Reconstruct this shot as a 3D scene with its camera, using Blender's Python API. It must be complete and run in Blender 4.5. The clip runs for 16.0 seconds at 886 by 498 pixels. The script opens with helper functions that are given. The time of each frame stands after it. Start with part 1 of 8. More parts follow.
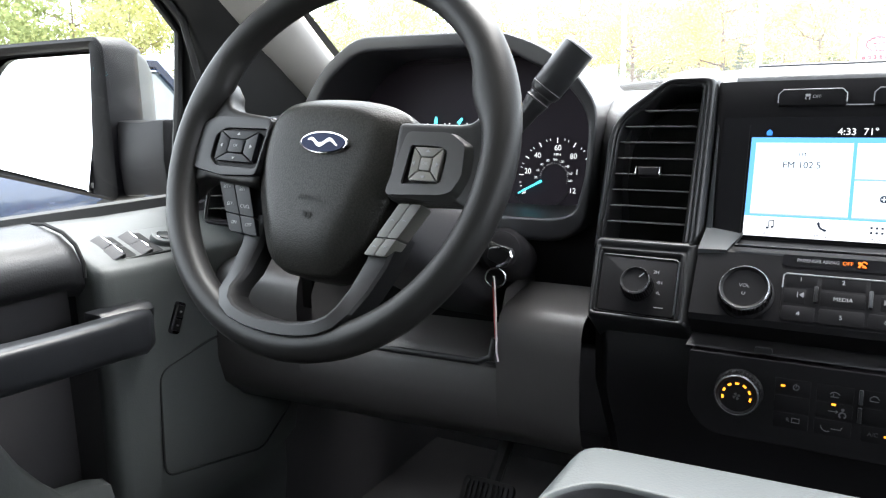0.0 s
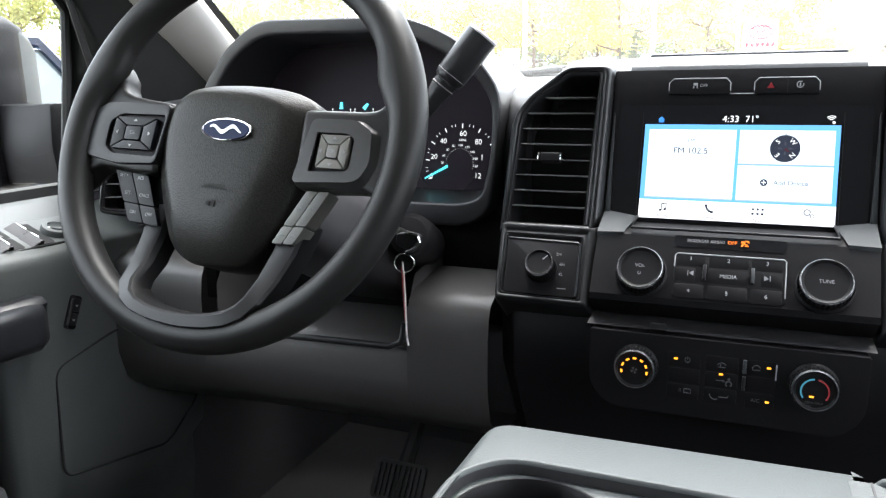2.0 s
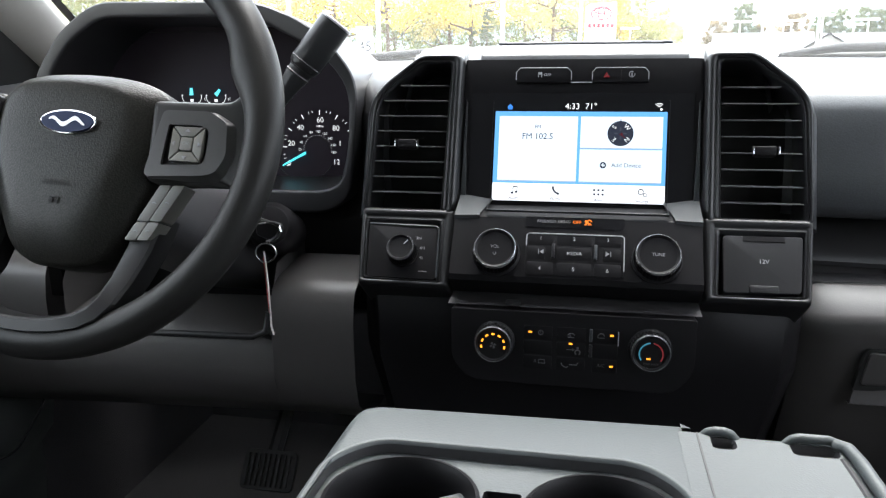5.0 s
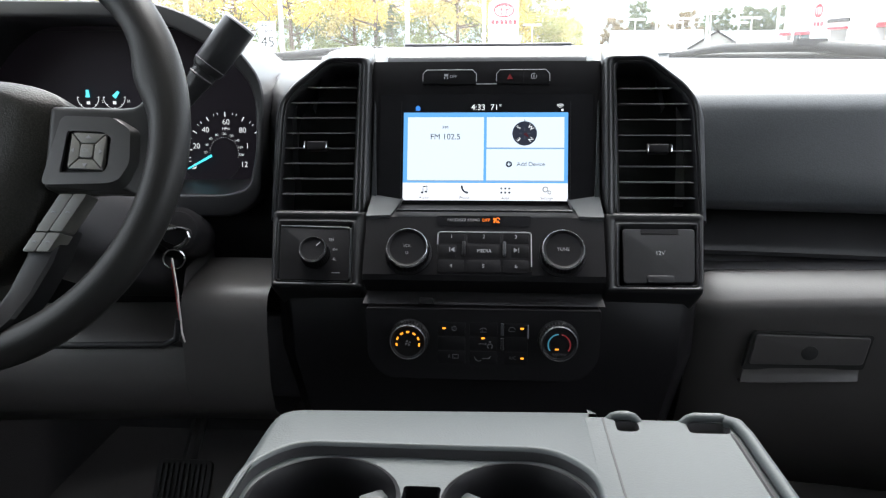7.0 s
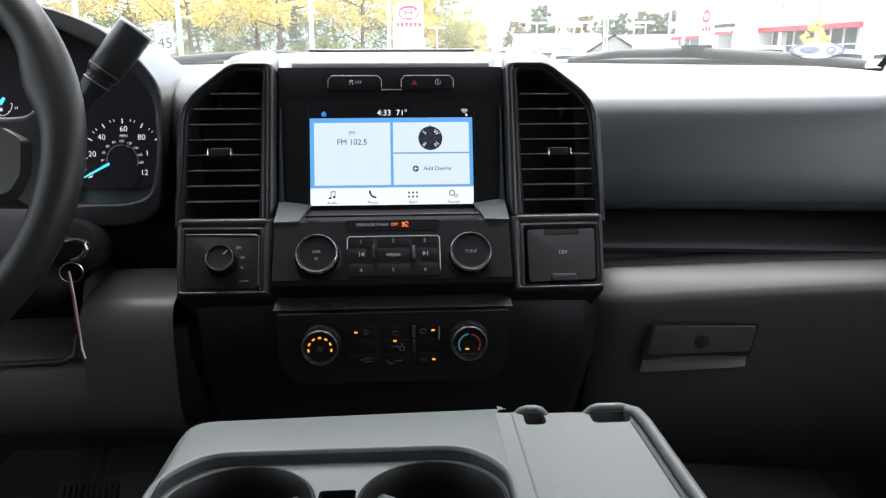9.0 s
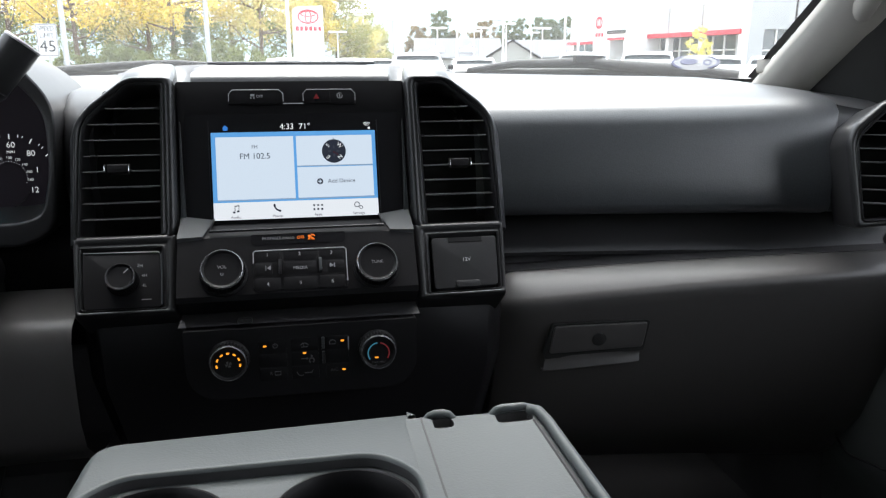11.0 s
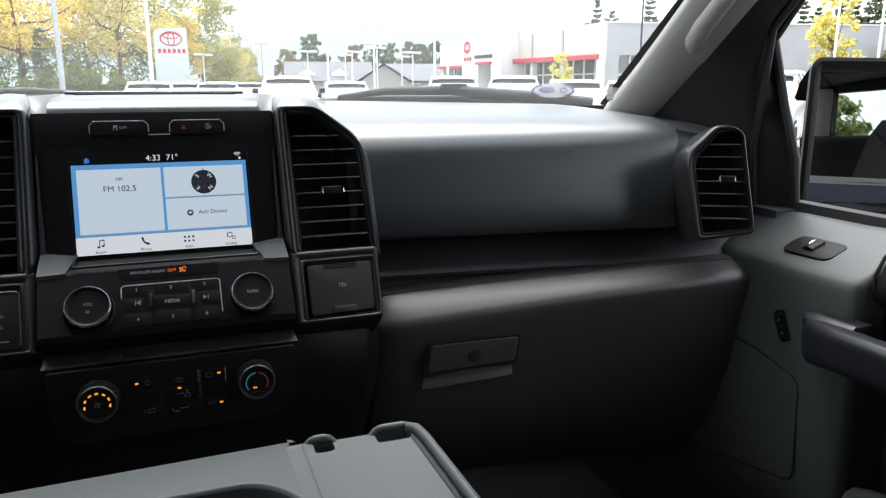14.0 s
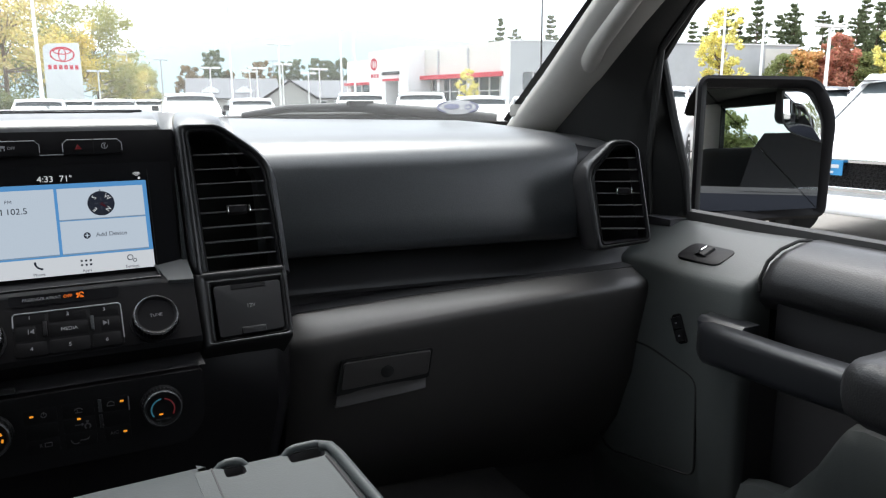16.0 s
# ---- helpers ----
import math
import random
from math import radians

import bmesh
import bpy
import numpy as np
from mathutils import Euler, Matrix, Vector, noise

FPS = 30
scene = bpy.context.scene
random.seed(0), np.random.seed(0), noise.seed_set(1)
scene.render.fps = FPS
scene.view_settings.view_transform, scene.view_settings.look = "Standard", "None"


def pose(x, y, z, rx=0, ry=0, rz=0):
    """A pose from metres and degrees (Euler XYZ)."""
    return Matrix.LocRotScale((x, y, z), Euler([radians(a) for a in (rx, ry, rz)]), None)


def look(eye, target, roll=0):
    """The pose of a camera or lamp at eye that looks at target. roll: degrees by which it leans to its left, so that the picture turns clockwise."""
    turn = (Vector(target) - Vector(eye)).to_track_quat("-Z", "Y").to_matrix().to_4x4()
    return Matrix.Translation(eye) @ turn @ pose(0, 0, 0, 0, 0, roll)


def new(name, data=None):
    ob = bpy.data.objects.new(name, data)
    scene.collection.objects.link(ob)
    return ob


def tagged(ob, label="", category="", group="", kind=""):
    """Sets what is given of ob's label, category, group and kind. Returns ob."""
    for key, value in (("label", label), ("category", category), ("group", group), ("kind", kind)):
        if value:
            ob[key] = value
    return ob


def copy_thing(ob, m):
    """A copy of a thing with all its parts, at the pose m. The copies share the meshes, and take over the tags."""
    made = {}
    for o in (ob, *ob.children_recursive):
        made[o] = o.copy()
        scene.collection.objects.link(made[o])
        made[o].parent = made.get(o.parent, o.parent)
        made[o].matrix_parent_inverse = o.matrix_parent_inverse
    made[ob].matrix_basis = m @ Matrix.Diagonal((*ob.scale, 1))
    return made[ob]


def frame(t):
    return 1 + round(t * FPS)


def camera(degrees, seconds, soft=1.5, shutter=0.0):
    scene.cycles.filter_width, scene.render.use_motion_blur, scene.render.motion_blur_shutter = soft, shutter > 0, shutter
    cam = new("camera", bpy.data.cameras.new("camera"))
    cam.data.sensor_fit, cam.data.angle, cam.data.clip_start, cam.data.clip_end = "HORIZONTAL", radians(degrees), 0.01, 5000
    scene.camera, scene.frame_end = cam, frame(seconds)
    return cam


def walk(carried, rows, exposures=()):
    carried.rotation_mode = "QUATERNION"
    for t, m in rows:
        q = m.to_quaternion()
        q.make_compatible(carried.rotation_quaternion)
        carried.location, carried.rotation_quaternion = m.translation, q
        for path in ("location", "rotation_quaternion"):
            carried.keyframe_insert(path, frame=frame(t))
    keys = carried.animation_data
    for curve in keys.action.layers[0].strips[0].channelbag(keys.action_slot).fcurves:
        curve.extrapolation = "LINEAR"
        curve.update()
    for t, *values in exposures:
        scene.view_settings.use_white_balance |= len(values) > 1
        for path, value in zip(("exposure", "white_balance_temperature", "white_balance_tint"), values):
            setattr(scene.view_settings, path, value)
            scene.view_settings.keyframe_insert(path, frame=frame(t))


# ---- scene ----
cam = camera(62.2, 16.0, soft=1.25)
PATH = [
    (0, (0.003, -0.734, 1.527), (-0.965, 0.974, 1.141), -1.2),
    (0.5, (0.004, -0.735, 1.528), (-0.912, 0.997, 1.129), -1.2),
    (1, (0.005, -0.736, 1.529), (-0.855, 1.022, 1.117), -1.1),
    (1.5, (0.006, -0.738, 1.531), (-0.793, 1.045, 1.105), -0.9),
    (2, (0.005, -0.74, 1.531), (-0.733, 1.067, 1.096), -0.8),
    (2.5, (0.006, -0.741, 1.533), (-0.674, 1.086, 1.086), -0.8),
    (3, (0.007, -0.744, 1.534), (-0.612, 1.102, 1.078), -0.7),
    (3.5, (0.009, -0.747, 1.538), (-0.552, 1.114, 1.067), -0.8),
    (4, (0.009, -0.749, 1.539), (-0.491, 1.127, 1.059), -0.7),
    (6.5, (0.01, -0.763, 1.547), (-0.185, 1.162, 1.038), -0.4),
    (7, (0.01, -0.765, 1.548), (-0.127, 1.164, 1.041), -0.4),
    (7.5, (0.01, -0.766, 1.549), (-0.068, 1.167, 1.043), -0.3),
    (8, (0.01, -0.769, 1.55), (-0.008, 1.166, 1.044), -0.3),
    (8.5, (0.011, -0.772, 1.551), (0.052, 1.163, 1.047), -0.3),
    (9, (0.012, -0.774, 1.552), (0.116, 1.159, 1.049), -0.2),
    (9.5, (0.012, -0.777, 1.553), (0.182, 1.152, 1.052), -0.2),
    (10, (0.012, -0.781, 1.556), (0.246, 1.141, 1.055), -0.2),
    (12.5, (0.012, -0.805, 1.567), (0.525, 1.071, 1.101), -0.1),
    (13, (0.013, -0.808, 1.567), (0.575, 1.056, 1.113), -0.2),
    (13.5, (0.013, -0.809, 1.568), (0.628, 1.042, 1.124), -0.2),
    (14, (0.011, -0.812, 1.57), (0.685, 1.02, 1.135), -0.1),
    (14.5, (0.013, -0.814, 1.569), (0.742, 1.0, 1.145), -0.3),
    (15, (0.013, -0.815, 1.569), (0.798, 0.978, 1.155), -0.4),
    (15.5, (0.012, -0.818, 1.57), (0.854, 0.951, 1.166), -0.3),
    (16, (0.011, -0.82, 1.571), (0.907, 0.925, 1.177), -0.3),
]
EXPOSURES = [(0, 2.12), (3.5, 1.85), (7, 1.45), (9, 1.23), (12.5, 0.75), (16.0, 0.48)]
walk(cam, [(t, look(eye, target, roll)) for t, eye, target, roll in PATH], EXPOSURES)

# ---- light ----
SUN_ELEVATION, SUN_AZIMUTH = 67.0, 3.0  # degrees; azimuth from +y towards +x
world = bpy.data.worlds.new("sky")
scene.world = world
world.use_nodes = True
wt = world.node_tree
sky = wt.nodes.new("ShaderNodeTexSky")
sky.sky_type, sky.sun_disc = "NISHITA", False
sky.sun_elevation, sky.sun_rotation = radians(SUN_ELEVATION), radians(SUN_AZIMUTH)
sky.air_density, sky.dust_density, sky.ozone_density = 1.0, 4.0, 1.0
# a thin bright overcast veil over the clear sky
veil = wt.nodes.new("ShaderNodeMixRGB")
veil.inputs[0].default_value = 0.75
veil.inputs[2].default_value = (16.5, 17.4, 18.8, 1)
wt.links.new(sky.outputs[0], veil.inputs[1])
wt.links.new(veil.outputs[0], wt.nodes["Background"].inputs[0])
wt.nodes["Background"].inputs[1].default_value = 0.125

sun_data = bpy.data.lights.new("sun", "SUN")
sun_data.energy, sun_data.angle, sun_data.color = 5.0, radians(50), (1.0, 0.985, 0.97)
sun = new("sun", sun_data)
az, el = radians(SUN_AZIMUTH), radians(SUN_ELEVATION)
sun.matrix_world = look((0, 0, 0), (-math.sin(az) * math.cos(el), -math.cos(az) * math.cos(el), -math.sin(el)))


# ---- materials ----
def material(name, color, rough=0.5, metal=0.0, grain=0.0, grain_size=0.002, mottle=0.08, mottle_size=0.15, spec=0.5,
             coat=0.0, emit=None, power=0.0, spread=0.0, cells=False, rough_var=0.06, speck=0.0):
    """A principled surface with fine relief, blotches at a second scale and, where asked, a change from piece to piece."""
    m = bpy.data.materials.new(name)
    m.use_nodes = True
    nt = m.node_tree
    p = nt.nodes["Principled BSDF"]
    p.inputs["Metallic"].default_value = metal
    p.inputs["Specular IOR Level"].default_value = spec
    p.inputs["Coat Weight"].default_value = coat
    p.inputs["Coat Roughness"].default_value = 0.05
    geo = nt.nodes.new("ShaderNodeNewGeometry")
    big = nt.nodes.new("ShaderNodeTexNoise")
    big.inputs["Scale"].default_value = 1.0 / mottle_size
    big.inputs["Detail"].default_value = 6.0
    big.inputs["Roughness"].default_value = 0.65
    nt.links.new(geo.outputs["Position"], big.inputs["Vector"])
    ramp = nt.nodes.new("ShaderNodeMapRange")
    ramp.inputs[1].default_value, ramp.inputs[2].default_value = 0.3, 0.7
    ramp.inputs[3].default_value, ramp.inputs[4].default_value = 1.0 - mottle, 1.0 + mottle
    nt.links.new(big.outputs["Fac"], ramp.inputs[0])
    val = ramp.outputs[0]
    if spread > 0:
        info = nt.nodes.new("ShaderNodeNewGeometry")
        mr = nt.nodes.new("ShaderNodeMapRange")
        mr.inputs[3].default_value, mr.inputs[4].default_value = 1.0 - spread, 1.0 + spread
        nt.links.new(info.outputs["Random Per Island"], mr.inputs[0])
        mul = nt.nodes.new("ShaderNodeMath")
        mul.operation = "MULTIPLY"
        nt.links.new(val, mul.inputs[0]), nt.links.new(mr.outputs[0], mul.inputs[1])
        val = mul.outputs[0]
    hsv = nt.nodes.new("ShaderNodeHueSaturation")
    hsv.inputs["Color"].default_value = (*color, 1)
    nt.links.new(val, hsv.inputs["Value"])
    nt.links.new(hsv.outputs[0], p.inputs["Base Color"])
    rr = nt.nodes.new("ShaderNodeMapRange")
    rr.inputs[3].default_value, rr.inputs[4].default_value = max(rough - rough_var, 0.0), min(rough + rough_var, 1.0)
    nt.links.new(big.outputs["Fac"], rr.inputs[0])
    nt.links.new(rr.outputs[0], p.inputs["Roughness"])
    if grain > 0:
        if cells:
            fine = nt.nodes.new("ShaderNodeTexVoronoi")
            fine.feature = "SMOOTH_F1"
            fine.inputs["Scale"].default_value = 1.0 / grain_size
            out = fine.outputs["Distance"]
        else:
            fine = nt.nodes.new("ShaderNodeTexNoise")
            fine.inputs["Scale"].default_value = 1.0 / grain_size
            fine.inputs["Detail"].default_value = 3.0
            out = fine.outputs["Fac"]
        nt.links.new(geo.outputs["Position"], fine.inputs["Vector"])
        if speck > 0:  # the grain's relief shade is painted: hollows a little darker than its crowns
            sm, mm = nt.nodes.new("ShaderNodeMapRange"), nt.nodes.new("ShaderNodeMath")
            sm.inputs[1].default_value, sm.inputs[2].default_value = 0.1, 0.6
            sm.inputs[3].default_value, sm.inputs[4].default_value = 1.0 + speck, 1.0 - speck
            mm.operation = "MULTIPLY"
            nt.links.new(out, sm.inputs[0]), nt.links.new(sm.outputs[0], mm.inputs[0]), nt.links.new(val, mm.inputs[1])
            nt.links.new(mm.outputs[0], hsv.inputs["Value"])
        bump = nt.nodes.new("ShaderNodeBump")
        bump.inputs["Strength"].default_value = grain
        bump.inputs["Distance"].default_value = grain_size * 0.5
        nt.links.new(out, bump.inputs["Height"])
        nt.links.new(bump.outputs[0], p.inputs["Normal"])
    if emit:
        p.inputs["Emission Color"].default_value = (*emit, 1)
        p.inputs["Emission Strength"].default_value = power
    return m


def pane_material(name, tint, gloss=0.06, rough=0.0, haze=0.0):
    """Thin sheet glass: clear, slightly tinted, with a mirror gloss that grows towards grazing angles and a pale
    translucent film that paints a haze of glare over the view.
    """
    m = bpy.data.materials.new(name)
    m.use_nodes = True
    nt = m.node_tree
    nt.nodes.remove(nt.nodes["Principled BSDF"])
    clear = nt.nodes.new("ShaderNodeBsdfTransparent")
    clear.inputs[0].default_value = (*tint, 1)
    shine = nt.nodes.new("ShaderNodeBsdfGlossy")
    shine.inputs["Roughness"].default_value = rough
    face = nt.nodes.new("ShaderNodeLayerWeight")
    face.inputs[0].default_value = 0.5
    powr = nt.nodes.new("ShaderNodeMath")
    powr.operation, powr.inputs[1].default_value = "POWER", 5.0
    fres = nt.nodes.new("ShaderNodeMapRange")
    fres.inputs[3].default_value, fres.inputs[4].default_value = gloss, 0.75
    nt.links.new(face.outputs["Facing"], powr.inputs[0]), nt.links.new(powr.outputs[0], fres.inputs[0])
    mix = nt.nodes.new("ShaderNodeMixShader")
    nt.links.new(fres.outputs[0], mix.inputs[0])
    nt.links.new(clear.outputs[0], mix.inputs[1])
    nt.links.new(shine.outputs[0], mix.inputs[2])
    last = mix
    if haze:
        film, last = nt.nodes.new("ShaderNodeBsdfTranslucent"), nt.nodes.new("ShaderNodeMixShader")
        film.inputs[0].default_value = (0.9, 0.9, 0.88, 1)
        geo, speck, amount = nt.nodes.new("ShaderNodeNewGeometry"), nt.nodes.new("ShaderNodeTexNoise"), nt.nodes.new("ShaderNodeMapRange")
        speck.inputs["Scale"].default_value, speck.inputs["Detail"].default_value = 9.0, 8.0
        amount.inputs[3].default_value, amount.inputs[4].default_value = haze * 0.5, haze * 1.5
        nt.links.new(geo.outputs["Position"], speck.inputs["Vector"]), nt.links.new(speck.outputs["Fac"], amount.inputs[0])
        nt.links.new(amount.outputs[0], last.inputs[0])
        nt.links.new(mix.outputs[0], last.inputs[1]), nt.links.new(film.outputs[0], last.inputs[2])
    nt.links.new(last.outputs[0], nt.nodes["Material Output"].inputs[0])
    return m


SOFT_PAD = material("grained soft black dashboard pad", (0.027, 0.030, 0.034), 0.33, speck=0.24, grain=0.12, grain_size=0.0015, cells=True, spec=1.0)
BLACK = material("satin black moulded plastic", (0.0080, 0.0076, 0.0084), 0.44, grain=0.10, grain_size=0.0008, spec=0.12)
BLACK_MATT = material("matt black plastic", (0.027, 0.0258, 0.0275), 0.6, grain=0.2, grain_size=0.0012)
BEZEL = material("charcoal satin bezel plastic", (0.016, 0.016, 0.017), 0.30, spec=0.34, rough_var=0.02)
GREY_LOW = material("dark warm grey lower dashboard plastic", (0.053, 0.050, 0.049), 0.37, grain=0.06, grain_size=0.0016, cells=True)
DOOR_GREY = material("mid grey door trim plastic", (0.054, 0.059, 0.0575), 0.5, grain=0.15, grain_size=0.0016, cells=True)
CONSOLE_GREY = material("grey green console plastic", (0.050, 0.058, 0.059), 0.52, grain=0.15, grain_size=0.0014, cells=True, mottle=0.05)
PILLAR_GREY = material("light grey pillar trim", (0.38, 0.367, 0.342), 0.55, grain=0.25, grain_size=0.001)
LINER = material("grey headliner cloth", (0.14, 0.138, 0.133), 0.9, grain=0.4, grain_size=0.001)
RUBBER = material("black rubber seal", (0.016, 0.016, 0.016), 0.65, grain=0.15, grain_size=0.001)
CARPET = material("black carpet", (0.042, 0.041, 0.045), 0.95, grain=0.9, grain_size=0.002)
# kept darker than the carpet to paint the footwell's shade on the floor
FLOOR_SHADE = material("black floor darkened for shade", (0.014, 0.014, 0.015), 0.85, grain=0.5, grain_size=0.002)
LEATHER = material("grained black vinyl", (0.016, 0.016, 0.017), 0.42, grain=0.25, grain_size=0.0017, cells=True)
HUB_SKIN = material("grained airbag cover plastic", (0.0150, 0.0143, 0.0122), 0.40, spec=0.24, speck=0.4, grain=0.42, grain_size=0.0013, cells=True)
RIM_SKIN = material("moulded urethane wheel rim", (0.0150, 0.0145, 0.0140), 0.42, spec=0.26, grain=0.15, grain_size=0.0011, cells=True)
SHELF = material("dark grey shelf plastic", (0.026, 0.026, 0.027), 0.5, grain=0.06, grain_size=0.0014, cells=True)
HOOD = material("charcoal hood plastic", (0.026, 0.026, 0.028), 0.36, spec=0.75, grain=0.05, grain_size=0.001)
HANDLE = material("satin black handle plastic", (0.011, 0.012, 0.014), 0.36, spec=0.5, grain=0.03, grain_size=0.001)
# slats lightened all over to paint the bright glint along their edges
SLAT = material("satin slat plastic toned for glints", (0.11, 0.11, 0.11), 0.3, grain=0.02, grain_size=0.0006)
SEAT_CLOTH = material("black seat cloth", (0.022, 0.022, 0.023), 0.9, grain=0.6, grain_size=0.002)
# wheel trim and keys in two tones: right painted lit, left painted shaded
SPOKE_TRIM = material("spoke trim painted as shaded", (0.0115, 0.0115, 0.012), 0.34, spec=0.3, grain=0.1, grain_size=0.0006)
SPOKE_LIT = material("spoke trim painted as lit", (0.034, 0.034, 0.033), 0.33, grain=0.1, grain_size=0.0006)
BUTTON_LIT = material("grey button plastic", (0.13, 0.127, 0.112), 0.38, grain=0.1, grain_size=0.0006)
BUTTON_SHADED = material("button moulding painted as shaded", (0.004, 0.0048, 0.0065), 0.34, spec=0.2, grain=0.1, grain_size=0.0006)
SILVER = material("silver painted trim", (0.048, 0.052, 0.055), 0.38, metal=0.3, grain=0.05, grain_size=0.0005)
CHROME = material("bright chrome", (0.72, 0.73, 0.74), 0.08, metal=1.0, mottle=0.02, rough_var=0.03)
SATIN_CHROME = material("satin chrome", (0.58, 0.585, 0.59), 0.18, metal=0.9, mottle=0.02, rough_var=0.03)
STEEL = material("worn nickel steel", (0.55, 0.55, 0.55), 0.22, metal=1.0, mottle=0.1, mottle_size=0.01)
# face colour is raised and tinted purple to paint glare on its cover
GAUGE_FACE = material("gauge face lightened for glare", (0.038, 0.0305, 0.039), 0.4, spec=0.06, mottle=0.02)
GLOSS_BLACK = material("gloss black screen glass", (0.010, 0.010, 0.011), 0.12, spec=0.3, mottle=0.02, rough_var=0.02)
MIRROR = material("silvered mirror", (0.86, 0.88, 0.88), 0.01, metal=1.0, mottle=0.01, rough_var=0.005)
PRINT = material("pale grey printed marking", (0.26, 0.265, 0.27), 0.6, mottle=0.05, emit=(0.8, 0.82, 0.85), power=0.025)
PRINT_FAINT = material("faint grey printed marking", (0.085, 0.085, 0.09), 0.6, mottle=0.05)
PRINT_DIM = material("dim grey printed marking", (0.20, 0.20, 0.21), 0.6, mottle=0.05)
CORD = material("braided white cord", (0.6, 0.57, 0.55), 0.8, grain=0.5, grain_size=0.001)
CORD_RED = material("red cord", (0.45, 0.06, 0.05), 0.8, grain=0.5, grain_size=0.001)
# the lever's end cap is pale to paint the sky reflected in it
CAP_PALE = material("satin end cap painted with sky", (0.42, 0.42, 0.42), 0.35, mottle=0.04)
# near black, painted as shade in gaps, wells and ducts; also dark lines
SEAM = material("near black gap shade and dark lines", (0.010, 0.010, 0.010), 0.9)


LAMP_SCALE = 0.47


def glow(name, color, power):
    m = bpy.data.materials.new(name)
    m.use_nodes = True
    p = m.node_tree.nodes["Principled BSDF"]
    p.inputs["Base Color"].default_value = (0.01, 0.01, 0.01, 1)
    p.inputs["Roughness"].default_value = 0.25
    p.inputs["Emission Color"].default_value = (*color, 1)
    p.inputs["Emission Strength"].default_value = power * LAMP_SCALE
    return m


LIT_SKY_BLUE = glow("lit blue screen field", (0.13, 0.42, 0.86), 0.95)
LIT_HOME = glow("lit deep blue screen mark", (0.05, 0.27, 0.85), 0.8)
LIT_PALE = glow("lit pale screen tile", (0.74, 0.86, 1.0), 0.95)
LIT_BAR = glow("lit white screen bar", (0.86, 0.91, 0.97), 1.0)
LIT_WHITE = glow("lit white screen lettering", (0.9, 0.93, 0.95), 1.0)
LIT_LINE = glow("lit grey blue screen line", (0.35, 0.48, 0.62), 0.8)
LIT_INK = glow("dark screen lettering", (0.02, 0.025, 0.04), 1.0)
LIT_GREY = glow("grey screen lettering", (0.045, 0.05, 0.07), 1.0)
LIT_AMBER = glow("amber lamp", (1.0, 0.36, 0.025), 1.15)
LIT_ORANGE = glow("orange warning lamp", (1.0, 0.22, 0.02), 1.1)
LIT_CYAN = glow("cyan lit gauge needle", (0.08, 0.75, 0.9), 1.0)
LIT_GAUGE = glow("lit white gauge print", (0.75, 0.78, 0.8), 0.85)
LIT_GAUGE_DIM = glow("dim lit gauge print", (0.55, 0.58, 0.6), 0.9)
LIT_RED_DIM = glow("dim red lamp print", (0.34, 0.03, 0.04), 0.28)
LIT_BLUE_ARC = glow("dim blue printed arc", (0.06, 0.30, 0.42), 0.45)

# the windshield's pale film stands in for veiling glare over the view
WINDSHIELD_GLASS = pane_material("clear windshield glass", (0.93, 0.96, 0.95), 0.05, haze=0.032)
SIDE_GLASS = pane_material("clear side window glass", (0.92, 0.95, 0.94), 0.05)
REAR_GLASS = pane_material("lightly tinted rear window glass", (0.50, 0.56, 0.52), 0.05)
PRIVACY_GLASS = pane_material("dark tinted rear glass", (0.11, 0.125, 0.12), 0.05)


# ---- building helpers ----
def thing(name, label, category, loc=(0, 0, 0), group="", kind=""):
    ob = new(name)
    ob.empty_display_size = 0.05
    ob.location = loc
    return tagged(ob, label, category, group, kind)


def part(name, bm, mat, parent=None, label="", smooth=32.0, facing=None):
    """Links a bmesh, modelled in world metres, as one mesh under its thing or part."""
    bmesh.ops.recalc_face_normals(bm, faces=bm.faces)
    if facing is not None:
        bmesh.ops.reverse_faces(bm, faces=[f for f in bm.faces if f.normal.dot(facing - f.calc_center_median()) < 0])
    me = bpy.data.meshes.new(name)
    bm.to_mesh(me)
    bm.free()
    for p in me.polygons:
        p.use_smooth = smooth > 0
    if smooth > 0:
        me.set_sharp_from_angle(angle=radians(smooth))
    mats = mat if isinstance(mat, (list, tuple)) else [mat]
    for m in mats:
        me.materials.append(m)
    ob = new(name, me)
    if parent is not None:
        ob.parent = parent
        if parent.type == "EMPTY":
            ob.matrix_parent_inverse = Matrix.Translation(-Vector(parent.location))
    if label:
        ob["label"] = label
    return ob


def plane(x, y, z, tilt=0.0, turn=0.0):
    """A frame that stands upright facing back into the cabin: X right, Y up, Z towards the seats. tilt: degrees that its top leans forward."""
    return Matrix.Translation((x, y, z)) @ Matrix.Rotation(radians(turn), 4, "Z") @ Matrix.Rotation(radians(90 - tilt), 4, "X")


I4 = Matrix.Identity(4)


def box(bm, c, s, M=I4):
    sx, sy, sz = (v / 2 for v in s)
    v = [bm.verts.new(M @ Vector((c[0] + i * sx, c[1] + j * sy, c[2] + k * sz))) for k in (-1, 1) for j in (-1, 1) for i in (-1, 1)]
    return [bm.faces.new([v[i] for i in f]) for f in ((0, 2, 3, 1), (4, 5, 7, 6), (0, 1, 5, 4), (2, 6, 7, 3), (0, 4, 6, 2), (1, 3, 7, 5))]


